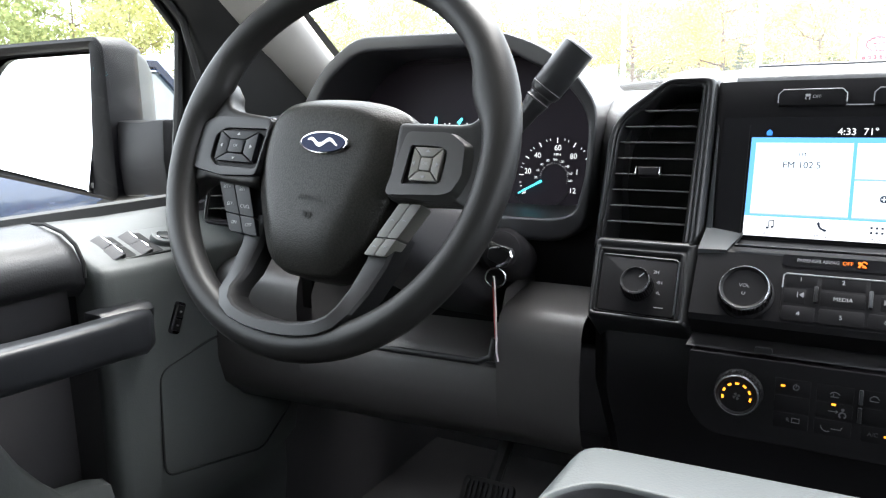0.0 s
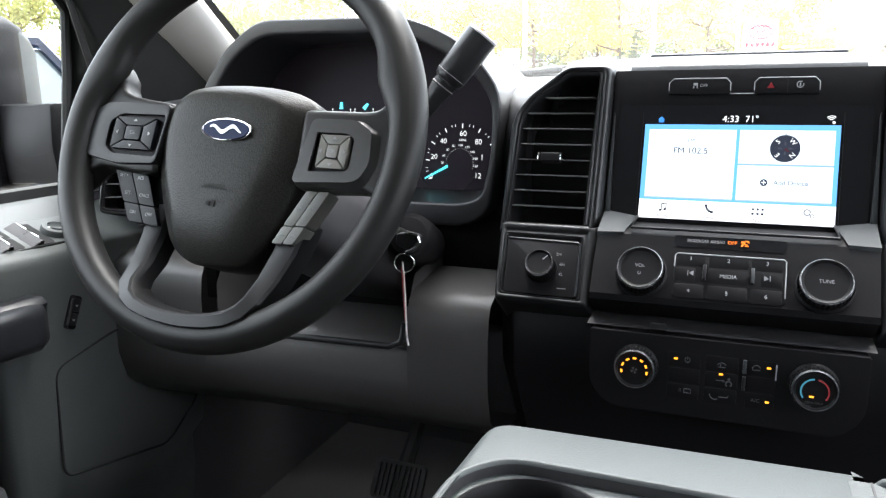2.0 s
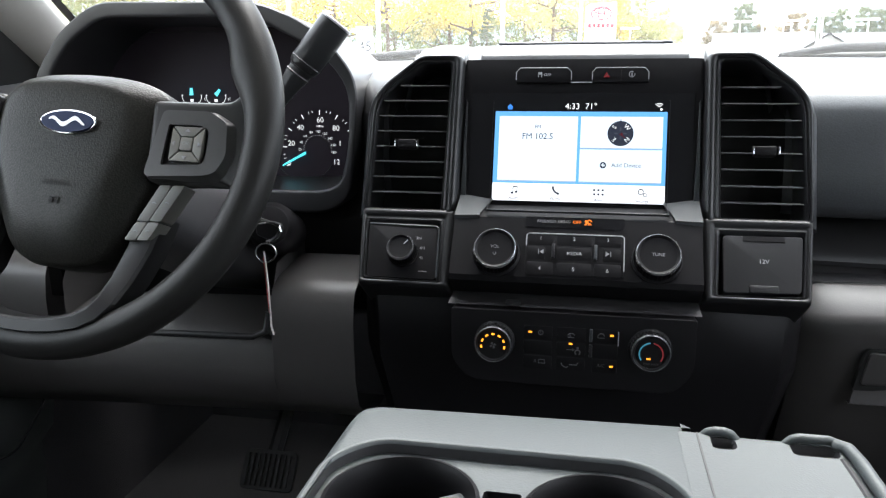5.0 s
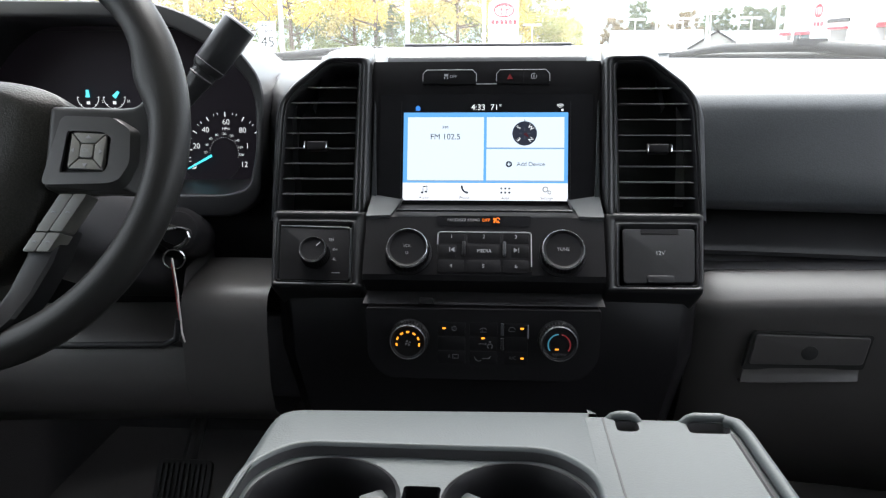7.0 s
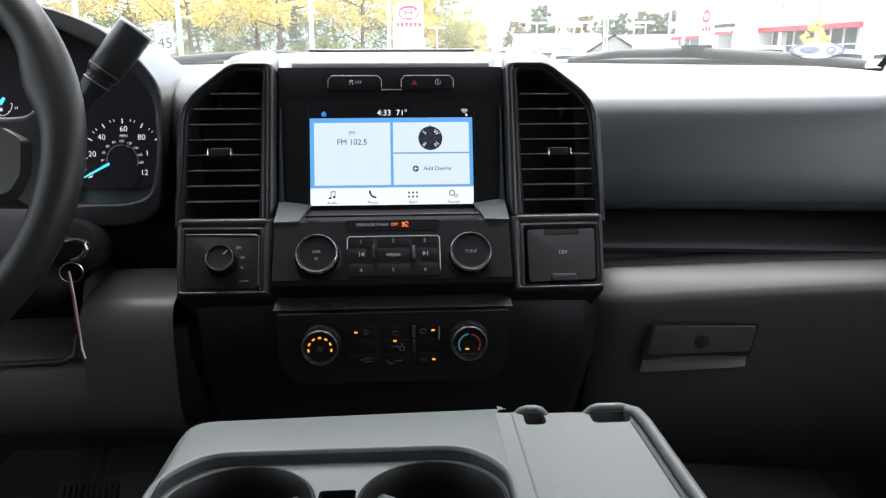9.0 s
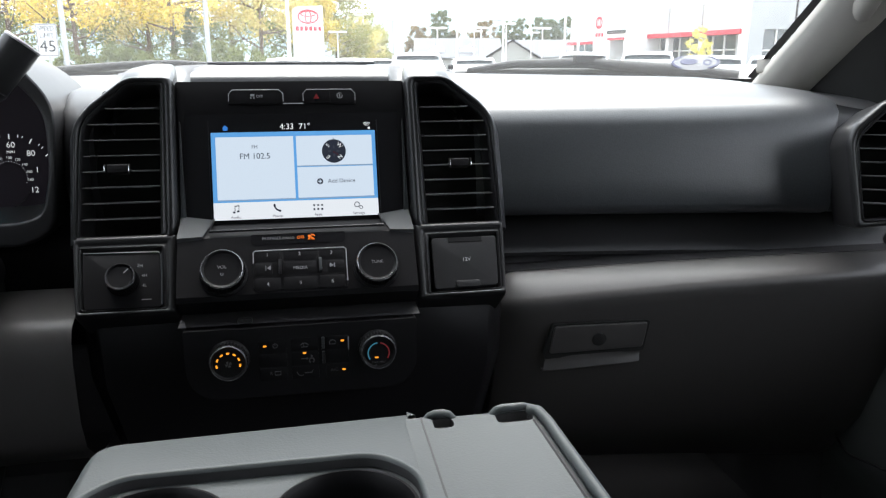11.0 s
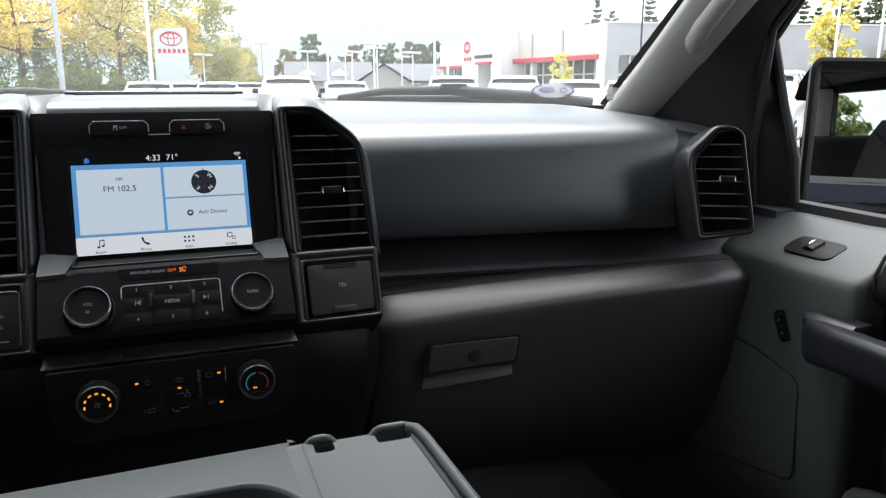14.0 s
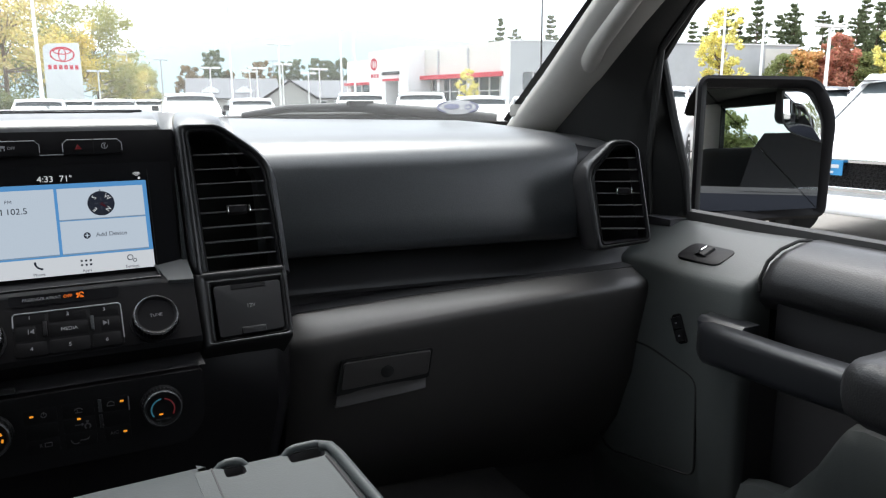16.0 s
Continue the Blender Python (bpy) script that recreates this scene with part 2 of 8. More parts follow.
def poly(bm, pts, z0, z1, M=I4, shrink=1.0):
    """A plate: a flat outline between two heights; its front may be a little smaller than its back."""
    n = len(pts)
    cx, cy = sum(p[0] for p in pts) / n, sum(p[1] for p in pts) / n
    a = [bm.verts.new(M @ Vector((x, y, z0))) for x, y in pts]
    b = [bm.verts.new(M @ Vector((cx + (x - cx) * shrink, cy + (y - cy) * shrink, z1))) for x, y in pts]
    bm.faces.new(a[::-1])
    bm.faces.new(b)
    for i in range(n):
        j = (i + 1) % n
        bm.faces.new((a[i], a[j], b[j], b[i]))


def ring(bm, outer, inner, z0, z1, M=I4, zin=None):
    """A frame with an opening; outer and inner have equally many corners. zin: how deep the opening's walls go."""
    n = len(outer)
    zin = z0 if zin is None else zin
    o0 = [bm.verts.new(M @ Vector((x, y, z0))) for x, y in outer]
    o1 = [bm.verts.new(M @ Vector((x, y, z1))) for x, y in outer]
    i1 = [bm.verts.new(M @ Vector((x, y, z1))) for x, y in inner]
    i0 = [bm.verts.new(M @ Vector((x, y, zin))) for x, y in inner]
    for i in range(n):
        j = (i + 1) % n
        bm.faces.new((o0[i], o0[j], o1[j], o1[i]))
        bm.faces.new((o1[i], o1[j], i1[j], i1[i]))
        bm.faces.new((i1[i], i1[j], i0[j], i0[i]))
        bm.faces.new((i0[i], i0[j], o0[j], o0[i]))


def lathe(bm, prof, M=I4, n=32, a0=0.0, a1=360.0):
    """Turns a profile of (radius, height) round the frame's Z."""
    full = abs(a1 - a0) > 359.9
    m = n if full else n + 1
    rows = []
    for r, h in prof:
        if r < 1e-6:
            rows.append([bm.verts.new(M @ Vector((0, 0, h)))] * m)
        else:
            rows.append([bm.verts.new(M @ Vector((r * math.cos(radians(a0 + (a1 - a0) * k / n)), r * math.sin(radians(a0 + (a1 - a0) * k / n)), h))) for k in range(m)])
    for a, b in zip(rows, rows[1:]):
        for k in range(n):
            j = (k + 1) % m
            f = []
            for v in (a[k], a[j], b[j], b[k]):
                if v not in f:
                    f.append(v)
            if len(f) > 2:
                bm.faces.new(f)


def loft(bm, sections, closed=False, caps=False):
    """A skin over rows of equally many points."""
    rows = [[bm.verts.new(p) for p in s] for s in sections]
    n = len(rows[0])
    for a, b in zip(rows, rows[1:]):
        for k in range(n if closed else n - 1):
            j = (k + 1) % n
            bm.faces.new((a[k], a[j], b[j], b[k]))
    if caps:
        bm.faces.new(rows[0])
        bm.faces.new(rows[-1][::-1])


def tube(bm, pts, r, n=10, closed=False):
    """A round bar along points; r is one radius or one for each point."""
    pts = [Vector(p) for p in pts]
    m = len(pts)
    rs = r if isinstance(r, (list, tuple)) else [r] * m
    rows, up = [], None
    for i, p in enumerate(pts):
        if closed:
            d = pts[(i + 1) % m] - pts[i - 1]
        else:
            d = pts[min(i + 1, m - 1)] - pts[max(i - 1, 0)]
        d.normalize()
        if up is None:
            up = d.orthogonal().normalized()
        up = (up - d * up.dot(d)).normalized()
        side = d.cross(up)
        rows.append([bm.verts.new(p + rs[i] * (math.cos(2 * math.pi * k / n) * up + math.sin(2 * math.pi * k / n) * side)) for k in range(n)])
    for i in range(m if closed else m - 1):
        a, b = rows[i], rows[(i + 1) % m]
        off = 0
        if closed and i == m - 1:
            off = min(range(n), key=lambda q: (a[0].co - b[q].co).length)
        for k in range(n):
            bm.faces.new((a[k], a[(k + 1) % n], b[(k + 1 + off) % n], b[(k + off) % n]))
    if not closed:
        bm.faces.new(rows[0][::-1])
        bm.faces.new(rows[-1])


def soften(bm, w, seg=2, angle=28.0):
    """Rounds all the edges that are sharper than an angle."""
    bmesh.ops.recalc_face_normals(bm, faces=bm.faces)
    e = [e for e in bm.edges if len(e.link_faces) == 2 and e.calc_face_angle(0) > radians(angle)]
    if e:
        bmesh.ops.bevel(bm, geom=e, offset=w, segments=seg, profile=0.6, affect="EDGES", clamp_overlap=True)
    return bm


def rounded(pts, r, n=4):
    """An outline with its corners rounded."""
    out, m = [], len(pts)
    for i in range(m):
        p, a, b = Vector(pts[i]), Vector(pts[i - 1]), Vector(pts[(i + 1) % m])
        ri = r[i] if isinstance(r, (list, tuple)) else r
        u, v = (a - p), (b - p)
        k = min(ri, u.length * 0.45, v.length * 0.45)
        s, e = p + u.normalized() * k, p + v.normalized() * k
        for t in range(n + 1):
            t /= n
            q = (1 - t) ** 2 * s + 2 * t * (1 - t) * p + t * t * e
            out.append((q.x, q.y))
    return out


def rect(x0, y0, x1, y1):
    return [(x0, y0), (x1, y0), (x1, y1), (x0, y1)]


def inset(pts, d):
    """The outline moved inwards by d (for outlines that run anticlockwise)."""
    out, m = [], len(pts)
    for i in range(m):
        p, a, b = Vector(pts[i]), Vector(pts[i - 1]), Vector(pts[(i + 1) % m])
        u, v = (p - a).normalized(), (b - p).normalized()
        n1, n2 = Vector((-u.y, u.x)), Vector((-v.y, v.x))
        k = (n1 + n2)
        k = k / max(k.length_squared / 2, 0.3)
        out.append((p.x + k.x * d, p.y + k.y * d))
    return out


def ellipse(cx, cy, a, b, n=28):
    return [(cx + a * math.cos(2 * math.pi * k / n), cy + b * math.sin(2 * math.pi * k / n)) for k in range(n)]


def lettering(text, x, y, size, mat, parent, M, z=0.0005, name="lettering", align="CENTER", squeeze=1.0, turn=0.0):
    """Words in the built-in font, standing on the frame M."""
    cu = bpy.data.curves.new(name, "FONT")
    cu.body, cu.size, cu.align_x, cu.align_y = text, size, align, "CENTER"
    tmp = bpy.data.objects.new(name, cu)
    me = bpy.data.meshes.new_from_object(tmp)
    bpy.data.objects.remove(tmp)
    me.transform(M @ Matrix.Translation((x, y, z)) @ Matrix.Rotation(radians(turn), 4, "Z") @ Matrix.Diagonal((squeeze, 1, 1, 1)))
    me.materials.clear()
    me.materials.append(mat)
    ob = new(name, me)
    ob.parent = parent
    if parent.type == "EMPTY":
        ob.matrix_parent_inverse = Matrix.Translation(-Vector(parent.location))
    return ob


def plate(name, pts, z0, z1, M, mat, parent, label="", bevel=0.0, seg=2, shrink=1.0):
    bm = bmesh.new()
    poly(bm, pts, z0, z1, M, shrink)
    if bevel:
        soften(bm, bevel, seg)
    return part(name, bm, mat, parent, label)


def lerp(a, b, t):
    return a + (b - a) * t


def spline(table, x):
    """A smooth value between rows of (x, value)."""
    if x <= table[0][0]:
        return table[0][1]
    for (x0, v0), (x1, v1) in zip(table, table[1:]):
        if x <= x1:
            t = (x - x0) / (x1 - x0)
            return lerp(v0, v1, t * t * (3 - 2 * t))
    return table[-1][1]


# ---- the cabin's shell ----
EYE_SIDE = Vector((0, -0.8, 1.5))
WS_EDGE = [(0.690, 0.262, 1.536), (0.668, 0.03, 1.690), (0.640, -0.24, 1.868)]  # the windshield's right-hand edge, from the base up


def cowl_y(x):
    """How far forward the windshield's base lies."""
    return 0.60 - 0.338 * (x / 0.69) ** 2


def shell():
    bm = bmesh.new()
    poly(bm, rect(-0.86, -1.95, 0.86, 0.62), 0.74, 0.78)
    part("floor", bm, FLOOR_SHADE)
    tagged(bpy.data.objects["floor"], "black cab floor darkened for shadow", "floor", kind="structure")
    # firewall under the dashboard
    bm = bmesh.new()
    box(bm, (0, 0.64, 1.12), (1.72, 0.04, 0.76))
    tagged(part("wall_front", bm, CARPET), "black carpeted firewall of the footwell", "wall", kind="structure")
    for s in (-1, 1):
        bm = bmesh.new()
        box(bm, (s * 0.815, 0.30, 1.08), (0.05, 0.66, 0.64))
        tagged(part("wall_side", bm, CARPET), "black kick panel of the footwell", "wall", kind="structure")
    # headliner
    bm = bmesh.new()
    rows = []
    for y in (-0.22, -0.45, -0.9, -1.4, -1.95):
        k = 0.03 * (1 - ((y + 0.9) / 1.1) ** 2)
        rows.append([(x, y - (0.06 * (1 - (x / 0.68) ** 2) if y == -0.22 else 0) + (0.10 * (1 - (x / 0.68) ** 2) if y == -0.22 else 0), 1.865 + k + 0.035 * (1 - (x / 0.70) ** 2)) for x in [0.70 * (i / 8 - 1) for i in range(17)]])
    top = [[(x, y, z + 0.035) for x, y, z in r] for r in rows]
    loft(bm, rows), loft(bm, top)
    loft(bm, [rows[0], top[0]]), loft(bm, [rows[-1], top[-1]])
    tagged(part("ceiling", bm, LINER), "grey cloth headliner of the cab roof", "ceiling", kind="structure")
    # back wall of the cab with its window opening
    bm = bmesh.new()
    M = plane(0, -1.95, 0)
    o, i = rect(-0.86, 0.74, 0.86, 1.92), rect(-0.62, 1.60, 0.62, 1.84)
    ring(bm, o, i, -0.02, 0.02, M)
    tagged(part("wall_back", bm, SEAT_CLOTH), "black cloth rear cab wall with a window opening", "wall", kind="structure")
    g = part("window_back", _sheet(rect(-0.64, 1.58, 0.64, 1.86), M), REAR_GLASS, facing=EYE_SIDE)
    tagged(g, "lightly tinted rear window glass of the cab", "window", kind="structure")
    # pale trim on the rear corners beside that window
    for s in (-1, 1):
        bm = bmesh.new()
        loft(bm, [[(s * x, y, z) for x, y in ((0.615, -1.925), (0.64, -1.905), (0.70, -1.895), (0.775, -1.86))] for z in (1.52, 1.66, 1.86)])
        tagged(part("trim", bm, PILLAR_GREY, smooth=50), "pale grey rear corner trim", "trim", kind="structure")
    # windshield
    bm = bmesh.new()
    rows = []
    for k in range(9):
        t = k / 8
        row = []
        for i in range(25):
            u = i / 12 - 1
            xe, ye, ze = [spline([(0, WS_EDGE[0][a]), (0.48, WS_EDGE[1][a]), (1, WS_EDGE[2][a])], t) for a in range(3)]
            bulge = 1 - u * u
            row.append((u * (xe + 0.02), ye + 0.004 + bulge * lerp(0.338, 0.13, t), ze + bulge * lerp(0.0, 0.035, t)))
        rows.append(row)
    loft(bm, rows)
    ws = part("windshield", bm, WINDSHIELD_GLASS, smooth=80, facing=EYE_SIDE)
    ws.visible_shadow = False
    tagged(ws, "clear raked windshield glass with daylight behind", "windshield", kind="structure")
    # unseen dark patch added at the glass's upper edge to shade the centre stack
    bm = bmesh.new()
    loft(bm, [[(x, y - 0.006, z - 0.006) for x, y, z in row[9:16]] for row in rows[6:]])
    tagged(part("trim", bm, RUBBER, smooth=80), "black shading patch added behind the roof edge", "trim", kind="structure")
    # black ceramic band along the glass base and edges
    for s in (-1, 1):
        bm = bmesh.new()
        a = [Vector((s * (x + 0.008), y + 0.006, z)) for x, y, z in WS_EDGE]
        b = [Vector((s * (x - 0.001), y + 0.010, z + 0.003)) for x, y, z in WS_EDGE]
        loft(bm, [a, b])
        tagged(part("trim", bm, RUBBER), "black ceramic edge of the windshield", "trim", kind="structure")


def _sheet(pts, M, z=0.0):
    bm = bmesh.new()
    bm.faces.new([bm.verts.new(M @ Vector((x, y, z))) for x, y in pts])
    return bm


def pillar(s):
    """The trim of one windshield pillar with the dark door frame behind it."""
    root = thing("windshield_pillar", "light grey moulded windshield pillar trim in daylight", "pillar", (s * 0.70, 0.2, 1.53), "windshield pillars", "structure")
    front = [(0.690, 0.262, 1.530), (0.679, 0.14, 1.612), (0.668, 0.03, 1.690), (0.655, -0.10, 1.776), (0.640, -0.24, 1.868)]
    back = [(0.735, 0.195, 1.515), (0.726, 0.075, 1.596), (0.716, -0.035, 1.673), (0.703, -0.165, 1.758), (0.688, -0.305, 1.848)]
    bm = bmesh.new()
    rows = []
    for f, b in zip(front, back):
        f, b = Vector(f), Vector(b)
        mid1, mid2 = f.lerp(b, 0.22), f.lerp(b, 0.62)
        inward = Vector((-0.020, -0.006, -0.004))
        rows.append([Vector((s * p.x, p.y, p.z)) for p in (f + Vector((0.02, 0.02, 0)), f, f.lerp(b, 0.12) + inward * 0.55, mid1 + inward * 0.85, f.lerp(b, 0.42) + inward, mid2 + inward * 0.9, f.lerp(b, 0.84) + inward * 0.6, b, b + Vector((0.03, 0.0, 0)))])
    loft(bm, rows)
    part("trim_panel", bm, PILLAR_GREY, root, smooth=60)
    # small clip cover at its foot
    M = Matrix.Translation((s * 0.690, 0.228, 1.556)) @ Matrix.Rotation(radians(-s * 38), 4, "Z") @ Matrix.Rotation(radians(74), 4, "X")
    plate("clip_cover", rounded(rect(-0.013, -0.010, 0.013, 0.010), 0.004), -0.004, 0.004, M, PILLAR_GREY, root, bevel=0.001)
    if s > 0:
        bm = bmesh.new()
        pts = [(0.706, 0.062, 1.622), (0.694, 0.045, 1.628), (0.684, 0.018, 1.646), (0.672, -0.072, 1.706), (0.660, -0.160, 1.766), (0.674, -0.190, 1.790)]
        tube(bm, pts, [0.012, 0.014, 0.013, 0.012, 0.013, 0.014], 12)
        part("grab_handle", bm, PILLAR_GREY, root, "grey moulded grab handle", smooth=60)
    # dark inner door frame and seal between pillar and side glass
    bm = bmesh.new()
    a = [(0.738, 0.190, 1.40), (0.735, 0.195, 1.515), (0.726, 0.075, 1.596), (0.716, -0.035, 1.673), (0.703, -0.165, 1.758), (0.688, -0.305, 1.848), (0.72, -0.7, 1.862), (0.72, -1.2, 1.862), (0.72, -1.95, 1.85)]
    b = [(0.832, -0.020, 1.385), (0.822, -0.018, 1.47), (0.812, -0.014, 1.55), (0.802, -0.014, 1.630), (0.786, -0.085, 1.690), (0.762, -0.255, 1.800), (0.756, -0.7, 1.822), (0.756, -1.2, 1.822), (0.756, -1.95, 1.81)]
    if s > 0:  # the passenger's frame is a little deeper at its bend
        b[2], b[3], b[4], b[5] = (0.804, -0.006, 1.55), (0.787, 0.003, 1.630), (0.769, -0.066, 1.690), (0.751, -0.242, 1.800)
    rows = []
    for p, q in zip(a, b):
        p, q = Vector(p), Vector(q)
        r = p.lerp(q, 0.55) + Vector((-0.004, -0.014, 0))
        o = q + Vector((0.012, 0.012, 0))
        rows.append([Vector((s * v.x, v.y, v.z)) for v in (p + Vector((0, 0.004, 0)), r, q, o)])
    loft(bm, rows)
    part("door_frame", bm, RUBBER, root, "matt black door frame", smooth=60)
    bm = bmesh.new()
    tube(bm, [(s * x, y - 0.004, z) for x, y, z in b], 0.006, 8)
    part("window_seal", bm, RUBBER, root)
    bm = bmesh.new()
    tube(bm, [tuple(Vector((s * p[0], p[1], p[2])).lerp(Vector((s * q[0], q[1], q[2])), 0.72) + Vector((-s * 0.003, -0.014, 0))) for p, q in zip(a, b)], 0.005, 8)
    part("weatherstrip", bm, RUBBER, root)
    # outer skin
    bm = bmesh.new()
    loft(bm, [[Vector((s * (Vector(p).x + dx), p[1] + dy, p[2])) for p in a] for dx, dy in (((0.03, 0.09), (0.040, 0.035)) if s > 0 else ((0.05, 0.09), (0.09, 0.02)))])
    part("outer_skin", bm, BLACK, root)
    return root


# ---- the dashboard ----
def dash_face_y(x):
    return 0.041 - 0.001 * abs(x) - 0.1707 * x * x


def lip_z(x):
    """Height of the sharp front edge of the passenger's shelf, which climbs towards the door."""
    return 1.321 + (x - 0.272) * 0.051


def pad_row(x, s=1):
    """Profile of the padded upper dashboard on the passenger's side, from its lower lip up, over the top and down at the glass."""
    yb, w = dash_face_y(x), cowl_y(x)
    yc = yb + 0.040
    top = 1.534 + 0.006 * (1 - min(1, max(0, (abs(x) - 0.24) / 0.45)))
    drop = spline([(0.62, 0.0), (0.70, -0.010), (0.80, -0.03)], abs(x))
    prof = [(yb + 0.06, 1.386), (yb + 0.012, 1.384), (yb + 0.002, 1.389), (yb, 1.398), (yb + 0.005, 1.430), (yb + 0.013, 1.465), (yb + 0.0205, 1.489),
            (yb + 0.031, 1.506), (yb + 0.047, 1.5165), (yb + 0.069, 1.5235), (yb + 0.098, 1.5285), (max(yb + 0.13, lerp(yc, w, 0.42)), top - 0.002), (lerp(yc, w, 0.72), top + 0.002), (w - 0.012, top + 0.004), (w + 0.008, top - 0.012), (w + 0.02, top - 0.06)]
    return [(x, y, z + (drop if z > 1.45 else 0)) for y, z in prof]


def dashboard():
    d = thing("dashboard", "black grained dashboard with grey lower panels", "dashboard", (0, 0.2, 1.3))
    # passenger pad
    bm = bmesh.new()
    ends = [0.622, 0.622, 0.623, 0.624, 0.626, 0.629, 0.634, 0.641, 0.647, 0.648, 0.645, 0.648, 0.656, 0.660, 0.660, 0.660]
    rows = [[pad_row(lerp(0.205, e, f))[j] for j, e in enumerate(ends)] for f in [i / 24 for i in range(24)] + [0.985, 0.993, 0.9975, 1.0]]
    for dx, dy, dz in ((0.0016, 0.0012, -0.0006), (0.0026, 0.004, -0.003), (0.0030, 0.03, -0.012)):
        rows.append([(x + dx, y + dy * (j < 11), z + dz * (j > 6)) for j, (x, y, z) in enumerate(rows[27])])
    loft(bm, rows)
    part("passenger_pad", bm, SOFT_PAD, d, "black grained soft pad shining pale under the glass", smooth=60)
    # outer ends, set off by a joint
    for s in (-1, 1):
        bm = bmesh.new()
        loft(bm, [[(s * p[0], p[1] + (0.020 if j < 8 else 0.002), p[2] - 0.002) for j, p in enumerate(pad_row(lerp(e + 0.006, 0.722, i / 8))[j] for j, e in enumerate(ends))] for i in range(9)])
        part("end_pad", bm, HOOD, d, smooth=60)
    # middle of the top, behind the screen
    bm = bmesh.new()
    rows = []
    for i in range(25):
        x = -0.212 + 0.424 * i / 24
        w, k = cowl_y(x), 1 - (abs(x) / 0.235) ** 4
        f = min(1.0, max(0.0, (abs(x) - 0.112) / 0.012))  # beside the screen it starts behind the vent columns
        q, dz = 0.085 * f, -0.035 * f
        rows.append([(x, y, z) for y, z in ((0.046 + q, 1.535 + dz), (0.048 + q, 1.545 + dz), (0.056 + q, 1.551 + dz), (0.085 + q, 1.545 + 0.012 * k + dz * 0.5), (0.2, 1.544 + 0.017 * k), (0.36, 1.542 + 0.019 * k), (w - 0.06, 1.541 + 0.012 * k), (w - 0.012, 1.539), (w + 0.008, 1.52), (w + 0.02, 1.48))])
    loft(bm, rows)
    part("centre_top", bm, SOFT_PAD, d, smooth=60)
    bm = bmesh.new()
    poly(bm, [(-0.092, 0.166), (0.092, 0.166), (0.084, 0.186), (-0.084, 0.186)], 1.552, 1.5616)
    soften(bm, 0.0006)
    part("speaker_slot", bm, BLACK_MATT, d, "dark slotted speaker grille")
    bm = bmesh.new()
    poly(bm, [(-0.104, 0.187), (0.104, 0.187), (0.110, 0.30), (-0.110, 0.30)], 1.552, 1.5636)
    soften(bm, 0.002, 3)
    part("speaker_lip", bm, SOFT_PAD, d, smooth=50)
    # driver's top, behind the instrument hood
    bm = bmesh.new()
    loft(bm, [[(x, max(y, 0.19), z) for x, y, z in pad_row(-0.665 + 0.44 * i / 22)[10:]] for i in range(23)])
    part("driver_top", bm, SOFT_PAD, d, smooth=60)
    # padded saddle between the instrument hood and the vent column
    bm = bmesh.new()
    loft(bm, [[(x, y - dy, z) for y, z in ((0.066, 1.385), (0.054, 1.44), (0.056, 1.485), (0.070, 1.513), (0.115, 1.531), (0.21, 1.538))] for x, dy in ((-0.2475, -0.010), (-0.2430, 0.0), (-0.236, 0.006), (-0.222, 0.016), (-0.206, 0.022))])
    part("saddle_pad", bm, HOOD, d, smooth=60)
    # shelf between pad and lower panel, passenger side
    bm = bmesh.new()
    rows = []
    for i in range(13):
        x = 0.215 + 0.54 * i / 12
        yb = dash_face_y(x)
        rows.append([(x, y, z) for y, z in ((yb + 0.068, 1.378), (yb + 0.058, 1.3715), (yb + 0.046, 1.365), (yb + 0.024, 1.348), (yb + 0.016, 1.3425), (yb + 0.0125, 1.338), (yb + 0.015, 1.333), (yb + 0.030, 1.330))])
    loft(bm, rows)
    part("shelf", bm, SHELF, d, "black moulded dashboard shelf", smooth=50)
    # deep joints over and under the shelf, blackened to paint their shade
    for gap in ("over", "under"):
        bm = bmesh.new()
        rows = []
        for i in range(13):
            x = 0.215 + 0.54 * i / 12
            yb, z = dash_face_y(x), lip_z(x)
            rows.append([(x, y, q) for y, q in (((yb + 0.060, 1.387), (yb + 0.075, 1.380), (yb + 0.067, 1.3772)) if gap == "over" else ((yb + 0.029, 1.331), (yb + 0.024, z + 0.002), (yb + 0.004, z + 0.0022), (yb - 0.006, z + 0.001), (yb - 0.006, z - 0.010)))])
        loft(bm, rows)
        part("shelf_gap_shade", bm, BLACK_MATT, d, smooth=30)
    # lower panel, passenger side
    bm = bmesh.new()
    rows = []
    n = 20
    for i in range(n + 1):
        x = 0.228 + 0.510 * i / n
        y0 = dash_face_y(x) - 0.018
        e = spline([(0.70, 0.0), (0.738, 0.022)], x) + spline([(0.228, 0.012), (0.242, 0.0)], x)
        zt, zb = lip_z(x), 1.294 + (x - 0.259) * 0.0775
        rows.append([(x, y + e, z) for y, z in ((y0 + 0.05, zt), (y0 + 0.0100, zt), (y0 + 0.0072, zt - 0.0012), (y0 - 0.0080, lerp(zt, zb, 0.46)), (y0 - 0.0215, zb + 0.0034), (y0 - 0.0250, zb - 0.0008), (y0 - 0.0262, zb - 0.0065), (y0 - 0.0245, zb - 0.018), (y0 - 0.010, 1.25), (y0 + 0.002, 1.19), (y0 + 0.035, 1.11), (y0 + 0.10, 1.02), (y0 + 0.2, 0.97))])
    loft(bm, rows)
    part("lower_panel", bm, GREY_LOW, d, "dark warm grey lower dashboard panel", smooth=60)
    # its end towards the centre
    bm = bmesh.new()
    rows = [[(0.229, p[1] + dy, p[2]) for p in rows[0]] for dy in (0, 0.12)]
    loft(bm, rows)
